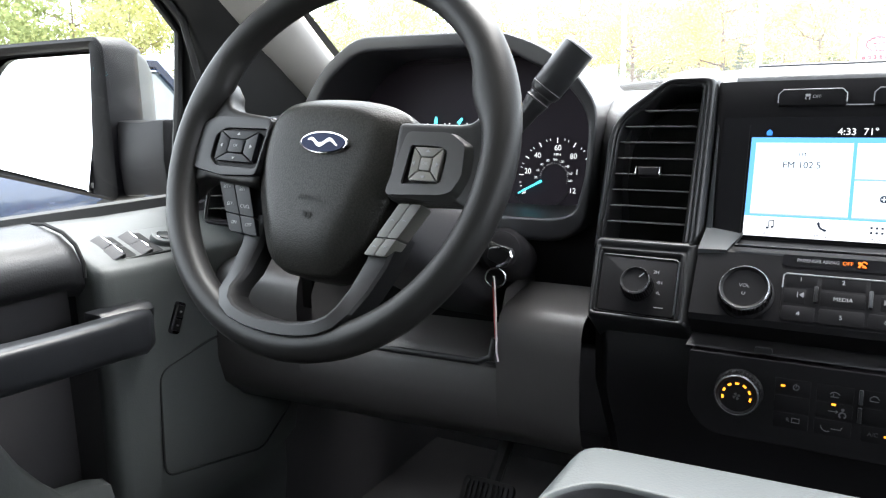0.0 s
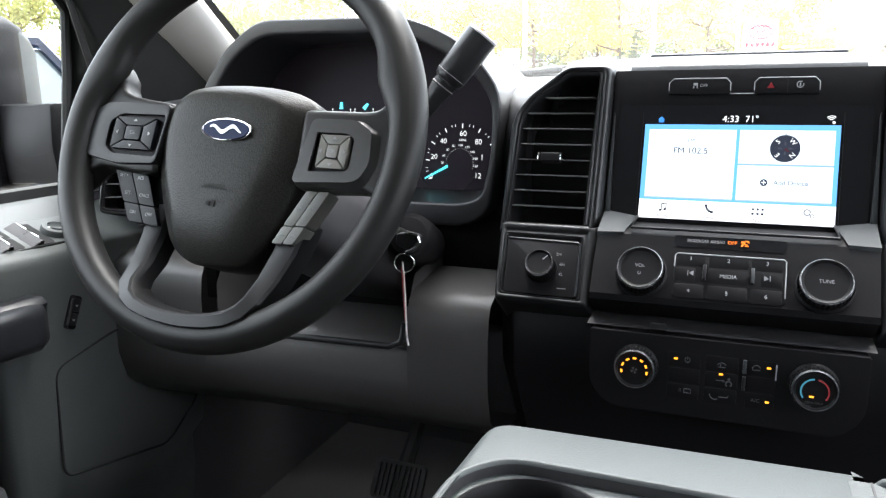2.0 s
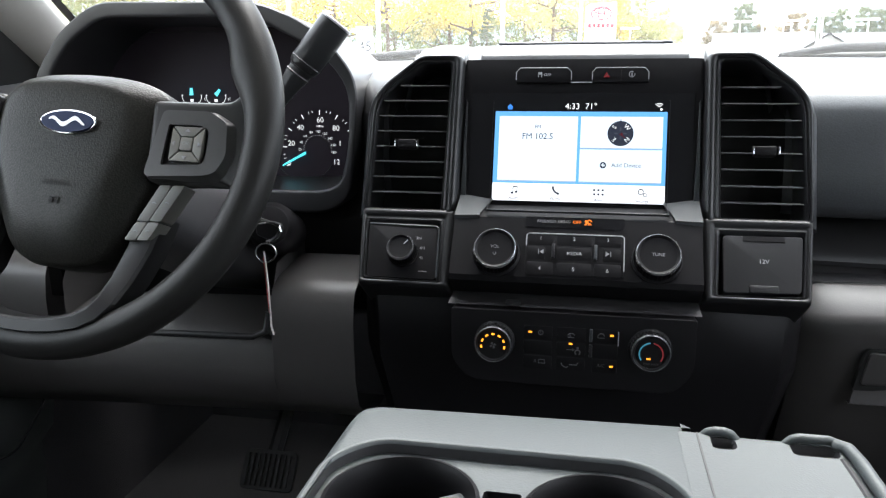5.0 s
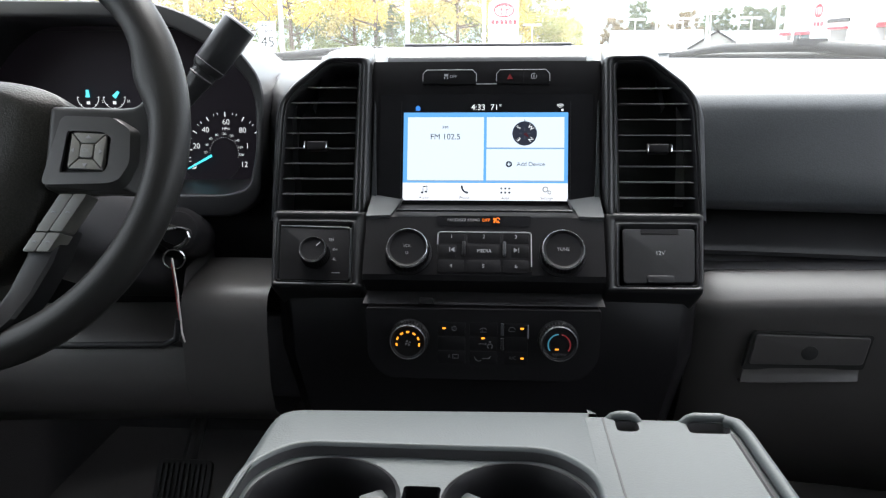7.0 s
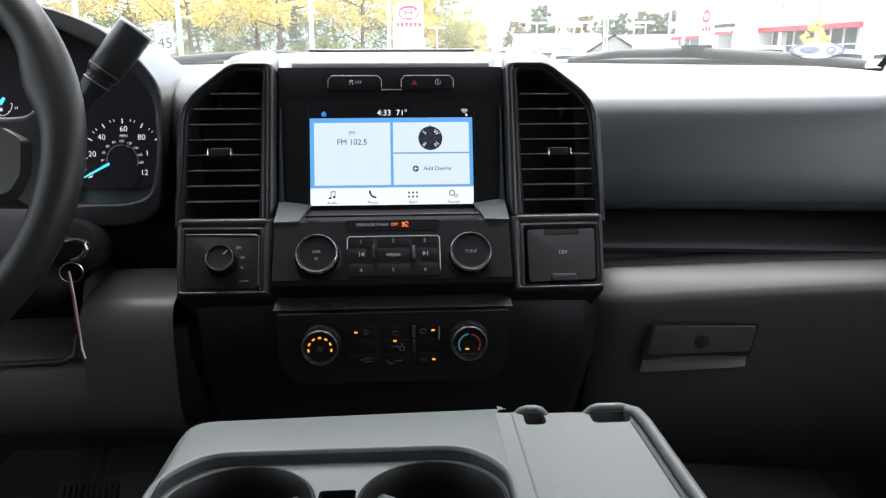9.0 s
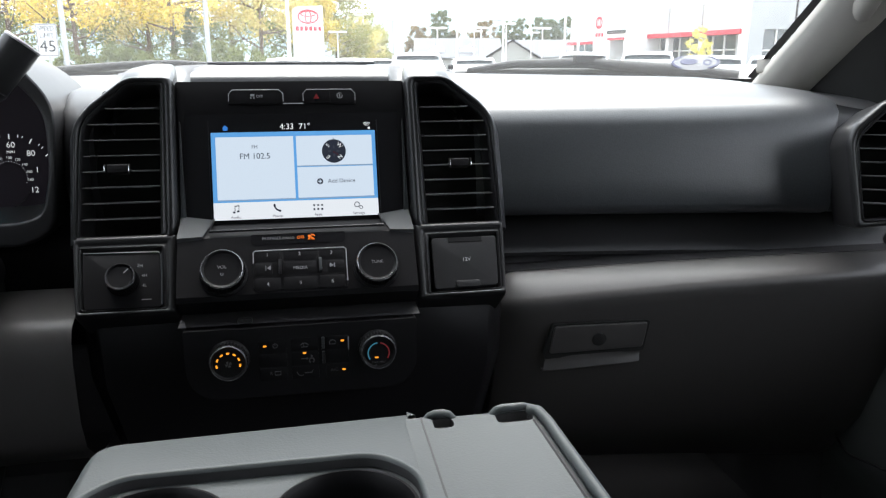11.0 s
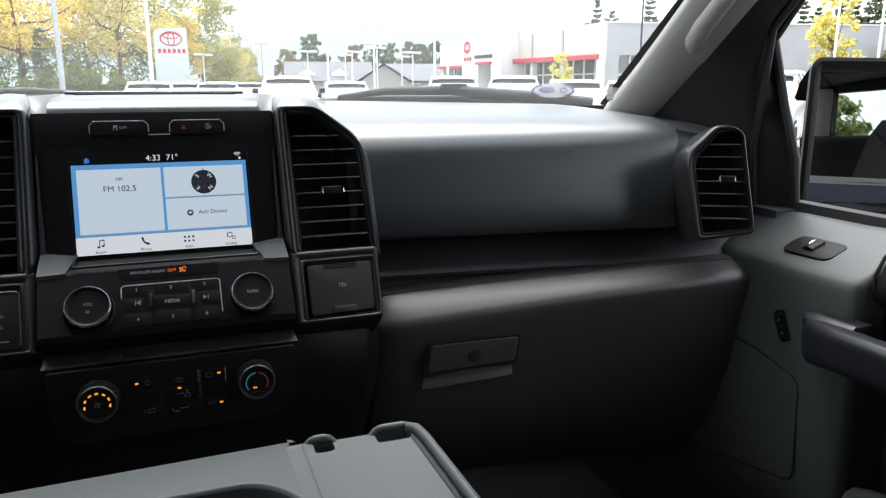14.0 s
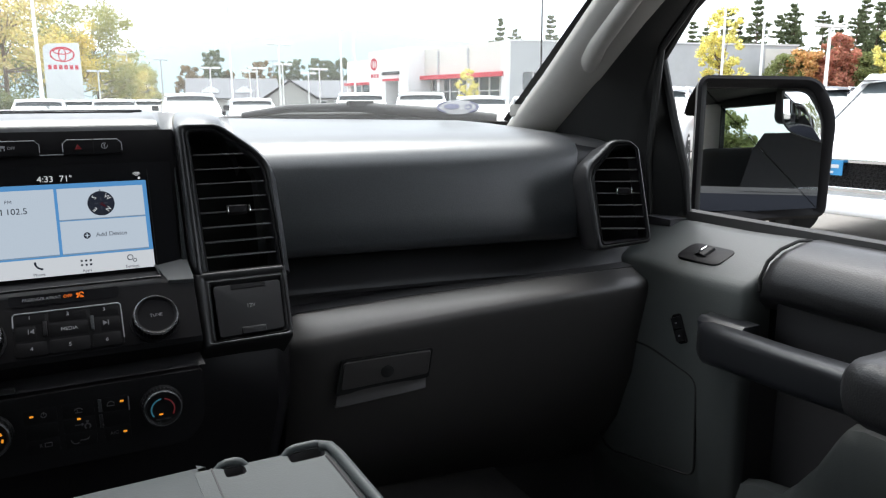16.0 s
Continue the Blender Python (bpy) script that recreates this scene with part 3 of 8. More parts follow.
    part("side_panel", bm, GREY_LOW, d)
    # driver's lower panel, with the column's cut-out
    def low(x0, x1, ztop, n, name):
        bm = bmesh.new()
        rows = []
        for i in range(n + 1):
            x = lerp(x0, x1, i / n)
            y0 = -0.052 - 0.03 * max(0, (-0.30 - x) / 0.4)
            prof = [(y0 + 0.09, ztop + 0.014), (y0 + 0.022, ztop + 0.004), (y0 + 0.006, ztop - 0.004), (y0, ztop - 0.016), (y0 - 0.004, ztop - 0.04), (y0 - 0.004, min(ztop - 0.05, 1.21)), (y0 + 0.006, 1.175), (y0 + 0.04, 1.145), (y0 + 0.12, 1.135)]
            rows.append([(x, y, z) for y, z in prof])
        loft(bm, rows)
        part(name, bm, GREY_LOW, d, "dark warm grey lower dashboard panel", smooth=60)
    low(-0.318, -0.226, 1.310, 6, "lower_panel")
    low(-0.575, -0.318, 1.256, 10, "lower_panel")
    low(-0.745, -0.575, 1.330, 6, "lower_panel")
    # cheeks of the cut-out
    for x in (-0.3185, -0.5745):
        bm = bmesh.new()
        loft(bm, [[(x, -0.050, 1.25), (x, -0.048, 1.30), (x, -0.03, 1.33)], [(x, 0.10, 1.25), (x, 0.10, 1.30), (x, 0.10, 1.345)]])
        part("cheek", bm, GREY_LOW, d)
    # rim of the open tray under the column
    bm = bmesh.new()
    tube(bm, [(-0.57, -0.083, 1.257), (-0.45, -0.072, 1.256), (-0.337, -0.062, 1.255), (-0.323, -0.060, 1.261), (-0.320, -0.056, 1.282)], 0.004, 8)
    part("tray_rim", bm, BEZEL, d, smooth=60)
    bm = bmesh.new()
    box(bm, (-0.447, 0.02, 1.249), (0.25, 0.14, 0.006))
    part("tray", bm, BLACK_MATT, d)
    # dark body behind everything, driver's side and middle
    bm = bmesh.new()
    box(bm, (-0.45, 0.24, 1.36), (0.60, 0.20, 0.29))
    part("carrier", bm, BLACK_MATT, d)
    bm = bmesh.new()
    box(bm, (0.50, 0.24, 1.28), (0.52, 0.24, 0.45))
    part("carrier", bm, BLACK_MATT, d)
    # face round the column and under the cluster
    bm = bmesh.new()
    rows = [[(x, y, z) for y, z in ((0.085, 1.40), (0.060, 1.385), (0.050, 1.36), (0.052, 1.31), (0.06, 1.25))] for x in (-0.66, -0.55, -0.4, -0.3, -0.225)]
    loft(bm, rows)
    part("column_surround", bm, BLACK, d, smooth=60)
    # centre tunnel under the climate panel
    bm = bmesh.new()
    rows = []
    for z, hw, y in ((1.34, 0.222, -0.012), (1.30, 0.224, -0.042), (1.24, 0.222, -0.046), (1.15, 0.205, -0.03), (1.05, 0.19, 0.0), (0.92, 0.185, 0.03), (0.78, 0.18, 0.06)):
        o = [(hw * c, y + 0.012 * (1 - abs(c)) * -1 + (0.03 if abs(c) > 0.98 else 0), z) for c in (-1, -0.9, -0.5, 0, 0.5, 0.9, 1)]
        rows.append([(-hw, 0.5, z)] + o + [(hw, 0.5, z)])
    loft(bm, rows)
    part("tunnel_cover", bm, BLACK, d, "black plastic centre tunnel cover", smooth=45)
    return d


def stack_frame(parent):
    """The black face of the centre stack: screen surround, ledge, control panel and climate panel."""
    F = plane(0, 0, 1.40, 17)
    A = plane(0, -0.035, 1.392, 37)
    C = plane(0, -0.085, 1.31, 5)
    s = thing("centre_stack", "black centre stack panel with silver corner trim", "dashboard panel", (0, 0, 1.4))
    bm = bmesh.new()
    ring(bm, rounded(rect(-0.121, -0.006, 0.121, 0.149), 0.003), rounded(rect(-0.112, 0.0, 0.112, 0.112), 0.003), -0.05, 0.002, F, -0.02)
    soften(bm, 0.0015)
    part("screen_surround", bm, BLACK, s)
    # side reveals
    for k in (-1, 1):
        bm = bmesh.new()
        poly(bm, [(k * 0.1200, -0.006), (k * 0.1142, -0.003), (k * 0.1160, 0.050), (k * 0.1170, 0.102), (k * 0.1180, 0.106)], 0.002, 0.0052, F)
        soften(bm, 0.0012)
        part("side_reveal", bm, SILVER, s)
    # ledge and control panel
    bm = bmesh.new()
    loft(bm, [[F @ Vector((x, -0.004, 0.0)), F @ Vector((x, -0.007, 0.012)), A @ Vector((x, 0.001, 0.0)), A @ Vector((x, -0.004, 0.003)), A @ Vector((x, -0.066, 0.003)), A @ Vector((x, -0.071, 0.0)), A @ Vector((x, -0.072, -0.03))] for x in (-0.119, -0.11, -0.05, 0, 0.05, 0.11, 0.119)])
    part("control_face", bm, BLACK, s, smooth=25)
    # silver corner wings and the line between them
    for k in (-1, 1):
        bm = bmesh.new()
        f = [F @ Vector((k * 0.1195, 0.006, 0.003)), F @ Vector((k * 0.087, 0.001, 0.003))]
        b = [A @ Vector((k * 0.1195, -0.004, 0.0055)), A @ Vector((k * 0.0945, -0.003, 0.0055))]
        lo = [A @ Vector((k * 0.1195, -0.009, 0.002)), A @ Vector((k * 0.0955, -0.006, 0.002))]
        loft(bm, [f, b, lo])
        part("corner_wing", bm, SILVER, s, "silver painted corner wing", smooth=20)
    bm = bmesh.new()
    tube(bm, [F @ Vector((-0.087, 0.001, 0.0035)), A @ Vector((-0.0885, 0.003, 0.004)), A @ Vector((0.0885, 0.003, 0.004)), F @ Vector((0.087, 0.001, 0.0035))], 0.0014, 8)
    part("edge_line", bm, BEZEL, s)
    # hollow under the control panel
    bm = bmesh.new()
    rows = [[(x, y, z) for y, z in ((-0.075, 1.334), (-0.03, 1.331), (-0.03, 1.316), (-0.082, 1.312))] for x in (-0.119, 0, 0.119)]
    loft(bm, rows)
    part("hollow", bm, BLACK_MATT, s)
    bm = bmesh.new()
    poly(bm, rounded(rect(-0.062, 0.004, -0.048, 0.009), 0.002), -0.004, 0.001, C)
    part("usb_cover", bm, BEZEL, s)
    # climate panel
    o = rounded([(-0.096, -0.072), (0.096, -0.072), (0.114, -0.052), (0.1145, 0.0), (-0.1145, 0.0), (-0.114, -0.052)], [0.014, 0.014, 0.012, 0.003, 0.003, 0.012])
    bm = bmesh.new()
    poly(bm, o, -0.05, 0.004, C)
    soften(bm, 0.0025, 3)
    part("climate_face", bm, BLACK, s, "black climate control face")
    return s, F, A, C


def knob(name, x, y, r, h, M, parent, label, lines=True, ring_mat=SATIN_CHROME):
    K = M @ Matrix.Translation((x, y, 0.003))
    bm = bmesh.new()
    lathe(bm, [(r * 1.10, 0), (r * 1.10, 0.002), (r * 1.02, 0.0035), (r, 0.004), (r * 0.97, h * 0.85), (r * 0.93, h), (r * 0.85, h - 0.0008), (r * 0.80, h - 0.002), (0, h - 0.0025)], K, 48)
    ob = part(name, bm, BLACK, parent, label, smooth=35)
    bm = bmesh.new()
    lathe(bm, [(r * 0.985, h * 0.86), (r * 0.965, h * 0.97), (r * 0.925, h + 0.0003), (r * 0.90, h - 0.0004)], K, 48)
    part("chrome_ring", bm, ring_mat, ob, "thin chrome ring", smooth=60)
    if lines:
        bm = bmesh.new()
        for k in range(36):
            a = 2 * math.pi * k / 36
            box(bm, (r * 1.0, 0, h * 0.5), (0.0012, 0.0009, h * 0.62), K @ Matrix.Rotation(a, 4, "Z"))
        part("ridge_ring", bm, BLACK, ob)
    return ob, K @ Matrix.Translation((0, 0, h - 0.002))


def touch_screen(F):
    t = thing("touch_screen", "lit touch screen with pale blue radio tiles", "screen", (0, 0.03, 1.45))
    F = F @ Matrix.Translation((0, 0, 0.0026))
    plate("glass", rounded(rect(-0.1130, -0.0010, 0.1130, 0.1130), 0.002), -0.012, 0.0002, F, GLOSS_BLACK, t, "gloss black screen glass")
    for k in (-1, 1):
        bm = bmesh.new()
        box(bm, (k * 0.0893, 0.0525, 0.0003), (0.0007, 0.106, 0.0006), F)
        part("module_edge", bm, BEZEL, t, "thin pale edge of the display")
    z = 0.0007
    def tile(name, x0, y0, x1, y1, m, dz=0.0):
        bm = bmesh.new()
        poly(bm, rect(x0, y0, x1, y1), z + dz - 0.0002, z + dz + 0.0002, F)
        return part(name, bm, m, t, smooth=0)
    tile("home_field", -0.0868, 0.0185, 0.0868, 0.0935, LIT_SKY_BLUE)
    tile("menu_bar", -0.0868, 0.0, 0.0868, 0.0185, LIT_BAR, 0.0004)
    a = tile("radio_tile", -0.0822, 0.0214, -0.0014, 0.0883, LIT_PALE, 0.0006)
    b = tile("compass_tile", 0.0015, 0.0562, 0.0828, 0.0883, LIT_PALE, 0.0006)
    c = tile("device_tile", 0.0015, 0.0214, 0.0828, 0.0544, LIT_PALE, 0.0006)
    for x0, x1, y in ((-0.0822, -0.0014, 0.0208), (0.0015, 0.0828, 0.0557), (0.0015, 0.0828, 0.0208)):
        tile("tile_shadow", x0, y - 0.0006, x1, y + 0.0004, LIT_LINE, 0.0007)
    w = 0.0018
    lettering("4:33", -0.0076, 0.0985, 0.0088, LIT_WHITE, t, F, w)
    lettering("71°", 0.0112, 0.0985, 0.0088, LIT_WHITE, t, F, w)
    lettering("FM", -0.0421, 0.0771, 0.0052, LIT_GREY, t, F, w)
    lettering("FM 102.5", -0.0421, 0.0672, 0.0086, LIT_INK, t, F, w)
    lettering("Add Device", 0.0482, 0.0384, 0.0062, LIT_INK, t, F, w)
    for x, s in ((-0.0641, "Audio"), (-0.0212, "Phone"), (0.0218, "Apps"), (0.0649, "Settings")):
        lettering(s, x, 0.0026, 0.0042, LIT_GREY, t, F, w)
    def icon(pieces, m, name="icon"):
        bm = bmesh.new()
        for p in pieces:
            poly(bm, p, w - 0.0002, w, F)
        return part(name, bm, m, t, smooth=0)
    # house
    icon([[(-0.0748, 0.098), (-0.0684, 0.098), (-0.0716, 0.1012)], rect(-0.0740, 0.0952, -0.0692, 0.098)], LIT_HOME, "home_icon")
    # signal arcs
    icon([_arc(0.0784, 0.0970, r - 0.0006, r, 45, 135) for r in (0.0022, 0.0038, 0.0054)] + [ellipse(0.0806, 0.0958, 0.0013, 0.0013, 12)], LIT_WHITE, "wifi_icon")
    # compass
    icon([ellipse(0.0414, 0.071, 0.0129, 0.0129, 36)], LIT_INK, "compass_disc")
    for ch, ang in (("N", -45), ("E", -135), ("S", 135), ("W", 45)):
        x, y = 0.0414 + 0.0088 * math.cos(radians(ang)), 0.071 + 0.0088 * math.sin(radians(ang))
        lettering(ch, x, y, 0.0062, LIT_WHITE, t, F, w + 0.0003, turn=ang - 90)
    icon([rect(0.0410, 0.0830, 0.0418, 0.0856)], LIT_GREY, "compass_mark")
    bm = bmesh.new()
    for k in range(4):
        a2 = radians(90 * k)
        poly(bm, [(0.0414 + r * math.cos(a2 + q), 0.071 + r * math.sin(a2 + q)) for r, q in ((0.003, -0.25), (0.0062, -0.1), (0.0062, 0.1), (0.003, 0.25))], w, w + 0.0002, F)
    part("compass_points", bm, LIT_GREY, t, smooth=0)
    icon([[(0.0400, 0.0700), (0.0428, 0.0720), (0.0466, 0.0660)]], LIT_RED_DIM, "compass_needle")
    # plus in a disc
    icon([ellipse(0.0252, 0.0384, 0.0033, 0.0033, 20)], LIT_INK, "plus_disc")
    bm = bmesh.new()
    poly(bm, rect(0.0231, 0.0379, 0.0273, 0.0389), w, w + 0.0003, F), poly(bm, rect(0.0247, 0.0363, 0.0257, 0.0405), w, w + 0.0003, F)
    part("plus_sign", bm, LIT_PALE, t, smooth=0)
    # note, handset, nine dots, gears
    icon([rect(-0.0654, 0.0080, -0.0647, 0.0145), rect(-0.0612, 0.0090, -0.0605, 0.0155), [(-0.0654, 0.0136), (-0.0605, 0.0147), (-0.0605, 0.0156), (-0.0654, 0.0147)], ellipse(-0.0660, 0.0080, 0.0014, 0.0011, 12), ellipse(-0.0618, 0.0090, 0.0014, 0.0011, 12)], LIT_INK, "note_icon")
    icon([_arc(-0.0180, 0.0143, 0.0050, 0.0068, 185, 265), ellipse(-0.0240, 0.0141, 0.0012, 0.0016, 12), ellipse(-0.0187, 0.0082, 0.0016, 0.0012, 12)], LIT_INK, "phone_icon")
    icon([rect(0.0218 + i * 0.0042 - 0.0010, 0.0106 + j * 0.0036 - 0.0010, 0.0218 + i * 0.0042 + 0.0010, 0.0106 + j * 0.0036 + 0.0010) for i in (-1, 0, 1) for j in (-0.6, 0.6)], LIT_INK, "grid_icon")
    icon([_arc(0.0635, 0.0120, 0.0022, 0.0031, 0, 350), _arc(0.0678, 0.0088, 0.0013, 0.0020, 0, 350)], LIT_GREY, "gear_icon")
    return t


def _arc(cx, cy, r0, r1, a0, a1, n=14):
    """An outline of a bent strip."""
    o = [(cx + r1 * math.cos(radians(lerp(a0, a1, k / n))), cy + r1 * math.sin(radians(lerp(a0, a1, k / n)))) for k in range(n + 1)]
    i = [(cx + r0 * math.cos(radians(lerp(a1, a0, k / n))), cy + r0 * math.sin(radians(lerp(a1, a0, k / n)))) for k in range(n + 1)]
    return o + i


def marks(name, outlines, z, M, mat, parent):
    bm = bmesh.new()
    for p in outlines:
        poly(bm, p, z - 0.0002, z + 0.0002, M)
    return part(name, bm, mat, parent, smooth=0)


def top_switches(F):
    """The button row over the screen."""
    for x0, x1, cut in ((-0.0668, -0.0100, None), (0.0112, 0.0671, 0.0400)):
        t = thing("switch_button", "black dashboard switch with a pale edge line", "button", (x0, 0.04, 1.53), "switches over the screen")
        o = rounded([(x0, 0.1235), (x1, 0.1235), (x1, 0.1345), (x1 - 0.004, 0.1388), (x0 + 0.004, 0.1388), (x0, 0.1345)], 0.0012, 2)
        plate("key", o, 0.0, 0.0045, F, BLACK, t, bevel=0.0008)
        bm = bmesh.new()
        tube(bm, [F @ Vector((x, y, 0.0046)) for x, y in ((x0, 0.1265), (x0, 0.1345), (x0 + 0.004, 0.1388), (x1 - 0.004, 0.1388), (x1, 0.1345), (x1, 0.1265))], 0.00045, 6)
        part("edge_line", bm, PRINT, t)
        if cut:
            marks("divider", [rect(cut - 0.0004, 0.124, cut + 0.0004, 0.139)], 0.0049, F, SEAM, t)
            marks("warning_triangle", [[(0.0221, 0.1286), (0.0287, 0.1286), (0.0254, 0.1344)]], 0.0049, F, LIT_RED_DIM, t)
            marks("stop_start_mark", [_arc(0.0505, 0.1318, 0.0025, 0.0032, 60, 380), rect(0.0499, 0.1300, 0.0511, 0.1334)], 0.0049, F, PRINT, t)
        else:
            lettering("OFF", -0.0345, 0.1315, 0.0042, PRINT, t, F, 0.0051)
            marks("skid_mark", [rect(-0.0440, 0.1318, -0.0400, 0.1342), rect(-0.0442, 0.1290, -0.0432, 0.1312), rect(-0.0410, 0.1290, -0.0400, 0.1312)], 0.0049, F, PRINT, t)
    t = thing("switch_bridge", "thin pale line between the switches", "trim", (0, 0.04, 1.52))
    marks("line", [rect(-0.0102, 0.1236, 0.0114, 0.1246)], 0.003, F, PRINT, t)


def audio_controls(A):
    t = thing("audio_panel", "black radio control panel with chrome ringed knobs", "radio controls", (0, -0.05, 1.36))
    # passenger airbag strip
    o = rounded([(-0.0450, -0.0140), (0.0445, -0.0140), (0.0472, -0.0108), (0.0472, -0.0024), (-0.0478, -0.0024), (-0.0478, -0.0108)], 0.002)
    plate("warning_strip", o, 0.001, 0.0036, A, GLOSS_BLACK, t, "black passenger airbag warning strip")
    lettering("PASSENGER AIRBAG", -0.0203, -0.0075, 0.0044, PRINT_DIM, t, A, 0.0041, squeeze=0.82)
    lettering("OFF", 0.0022, -0.0075, 0.0046, LIT_ORANGE, t, A, 0.0041)
    marks("airbag_lamp", [ellipse(0.0105, -0.0061, 0.0012, 0.0012, 10), [(0.0092, -0.0099), (0.0110, -0.0073), (0.0122, -0.0073), (0.0110, -0.0103)], _arc(0.0140, -0.0066, 0.0014, 0.0024, 0, 300, 8), rect(0.0125, -0.0101, 0.0160, -0.0094)], 0.0041, A, LIT_ORANGE, t)
    # key field
    x0, x1, y0, y1 = -0.0455, 0.0472, -0.0630, -0.0208
    plate("key_field", rounded(rect(x0, y0, x1, y1), 0.003), 0.001, 0.0042, A, BLACK, t, bevel=0.0006)
    bm = bmesh.new()
    tube(bm, [A @ Vector((x, y, 0.0044)) for x, y in ((x0, -0.034), (x0, y1 - 0.002), (x0 + 0.002, y1), (x1 - 0.002, y1), (x1, y1 - 0.002), (x1, y0 + 0.006))], 0.0006, 6)
    part("edge_line", bm, PRINT, t)
    for r in range(3):
        for c in range(3):
            cx, cy = (-0.0314, 0.0006, 0.0322)[c], (-0.0262, -0.0412, -0.0570)[r]
            hw = (0.0125, 0.0165, 0.0125)[c]
            if r == 1 and c != 1:
                hw = 0.0085
                cx += -0.004 if c == 0 else 0.004
            plate("key", rounded(rect(cx - hw, cy - 0.0066, cx + hw, cy + 0.0066), 0.0014, 2), 0.0040, 0.0043, A, BLACK, t, bevel=0.0001)
    for cx, s in ((-0.0317, "1"), (0.0003, "2"), (0.0321, "3")):
        lettering(s, cx, -0.0260, 0.0053, PRINT, t, A, 0.0051)
    for cx, s in ((-0.0315, "4"), (0.0003, "5"), (0.0321, "6")):
        lettering(s, cx, -0.0573, 0.0053, PRINT, t, A, 0.0051)
    lettering("MEDIA", 0.0008, -0.0412, 0.0049, PRINT, t, A, 0.0051)
    marks("skip_back_mark", [[(-0.0285, -0.0425), (-0.0285, -0.0375), (-0.0322, -0.0400)], rect(-0.0336, -0.0425, -0.0329, -0.0375)], 0.0050, A, PRINT_DIM, t)
    marks("skip_on_mark", [[(0.0300, -0.0425), (0.0300, -0.0375), (0.0337, -0.0400)], rect(0.0344, -0.0425, 0.0351, -0.0375)], 0.0050, A, PRINT_DIM, t)
    for x, m in ((-0.0193, BEZEL), (0.0207, SILVER)):
        bm = bmesh.new()
        box(bm, (x, -0.0392, 0.0062), (0.0030, 0.0150, 0.0034), A)
        soften(bm, 0.0008)
        part("rocker_edge", bm, m, t)
    for x, w in ((-0.0742, "VOL"), (0.0772, "TUNE")):
        ob, K = knob("knob", x, -0.0437, 0.0212, 0.016, A, t, "black ridged knob with a chrome ring")
        lettering(w, 0, 0.002 if w == "VOL" else 0, 0.0046, PRINT_DIM, ob, K, 0.0006)
        if w == "VOL":
            marks("power_mark", [_arc(0, -0.0050, 0.0011, 0.0015, 120, 420)], 0.0004, K, PRINT_DIM, ob)
    return t


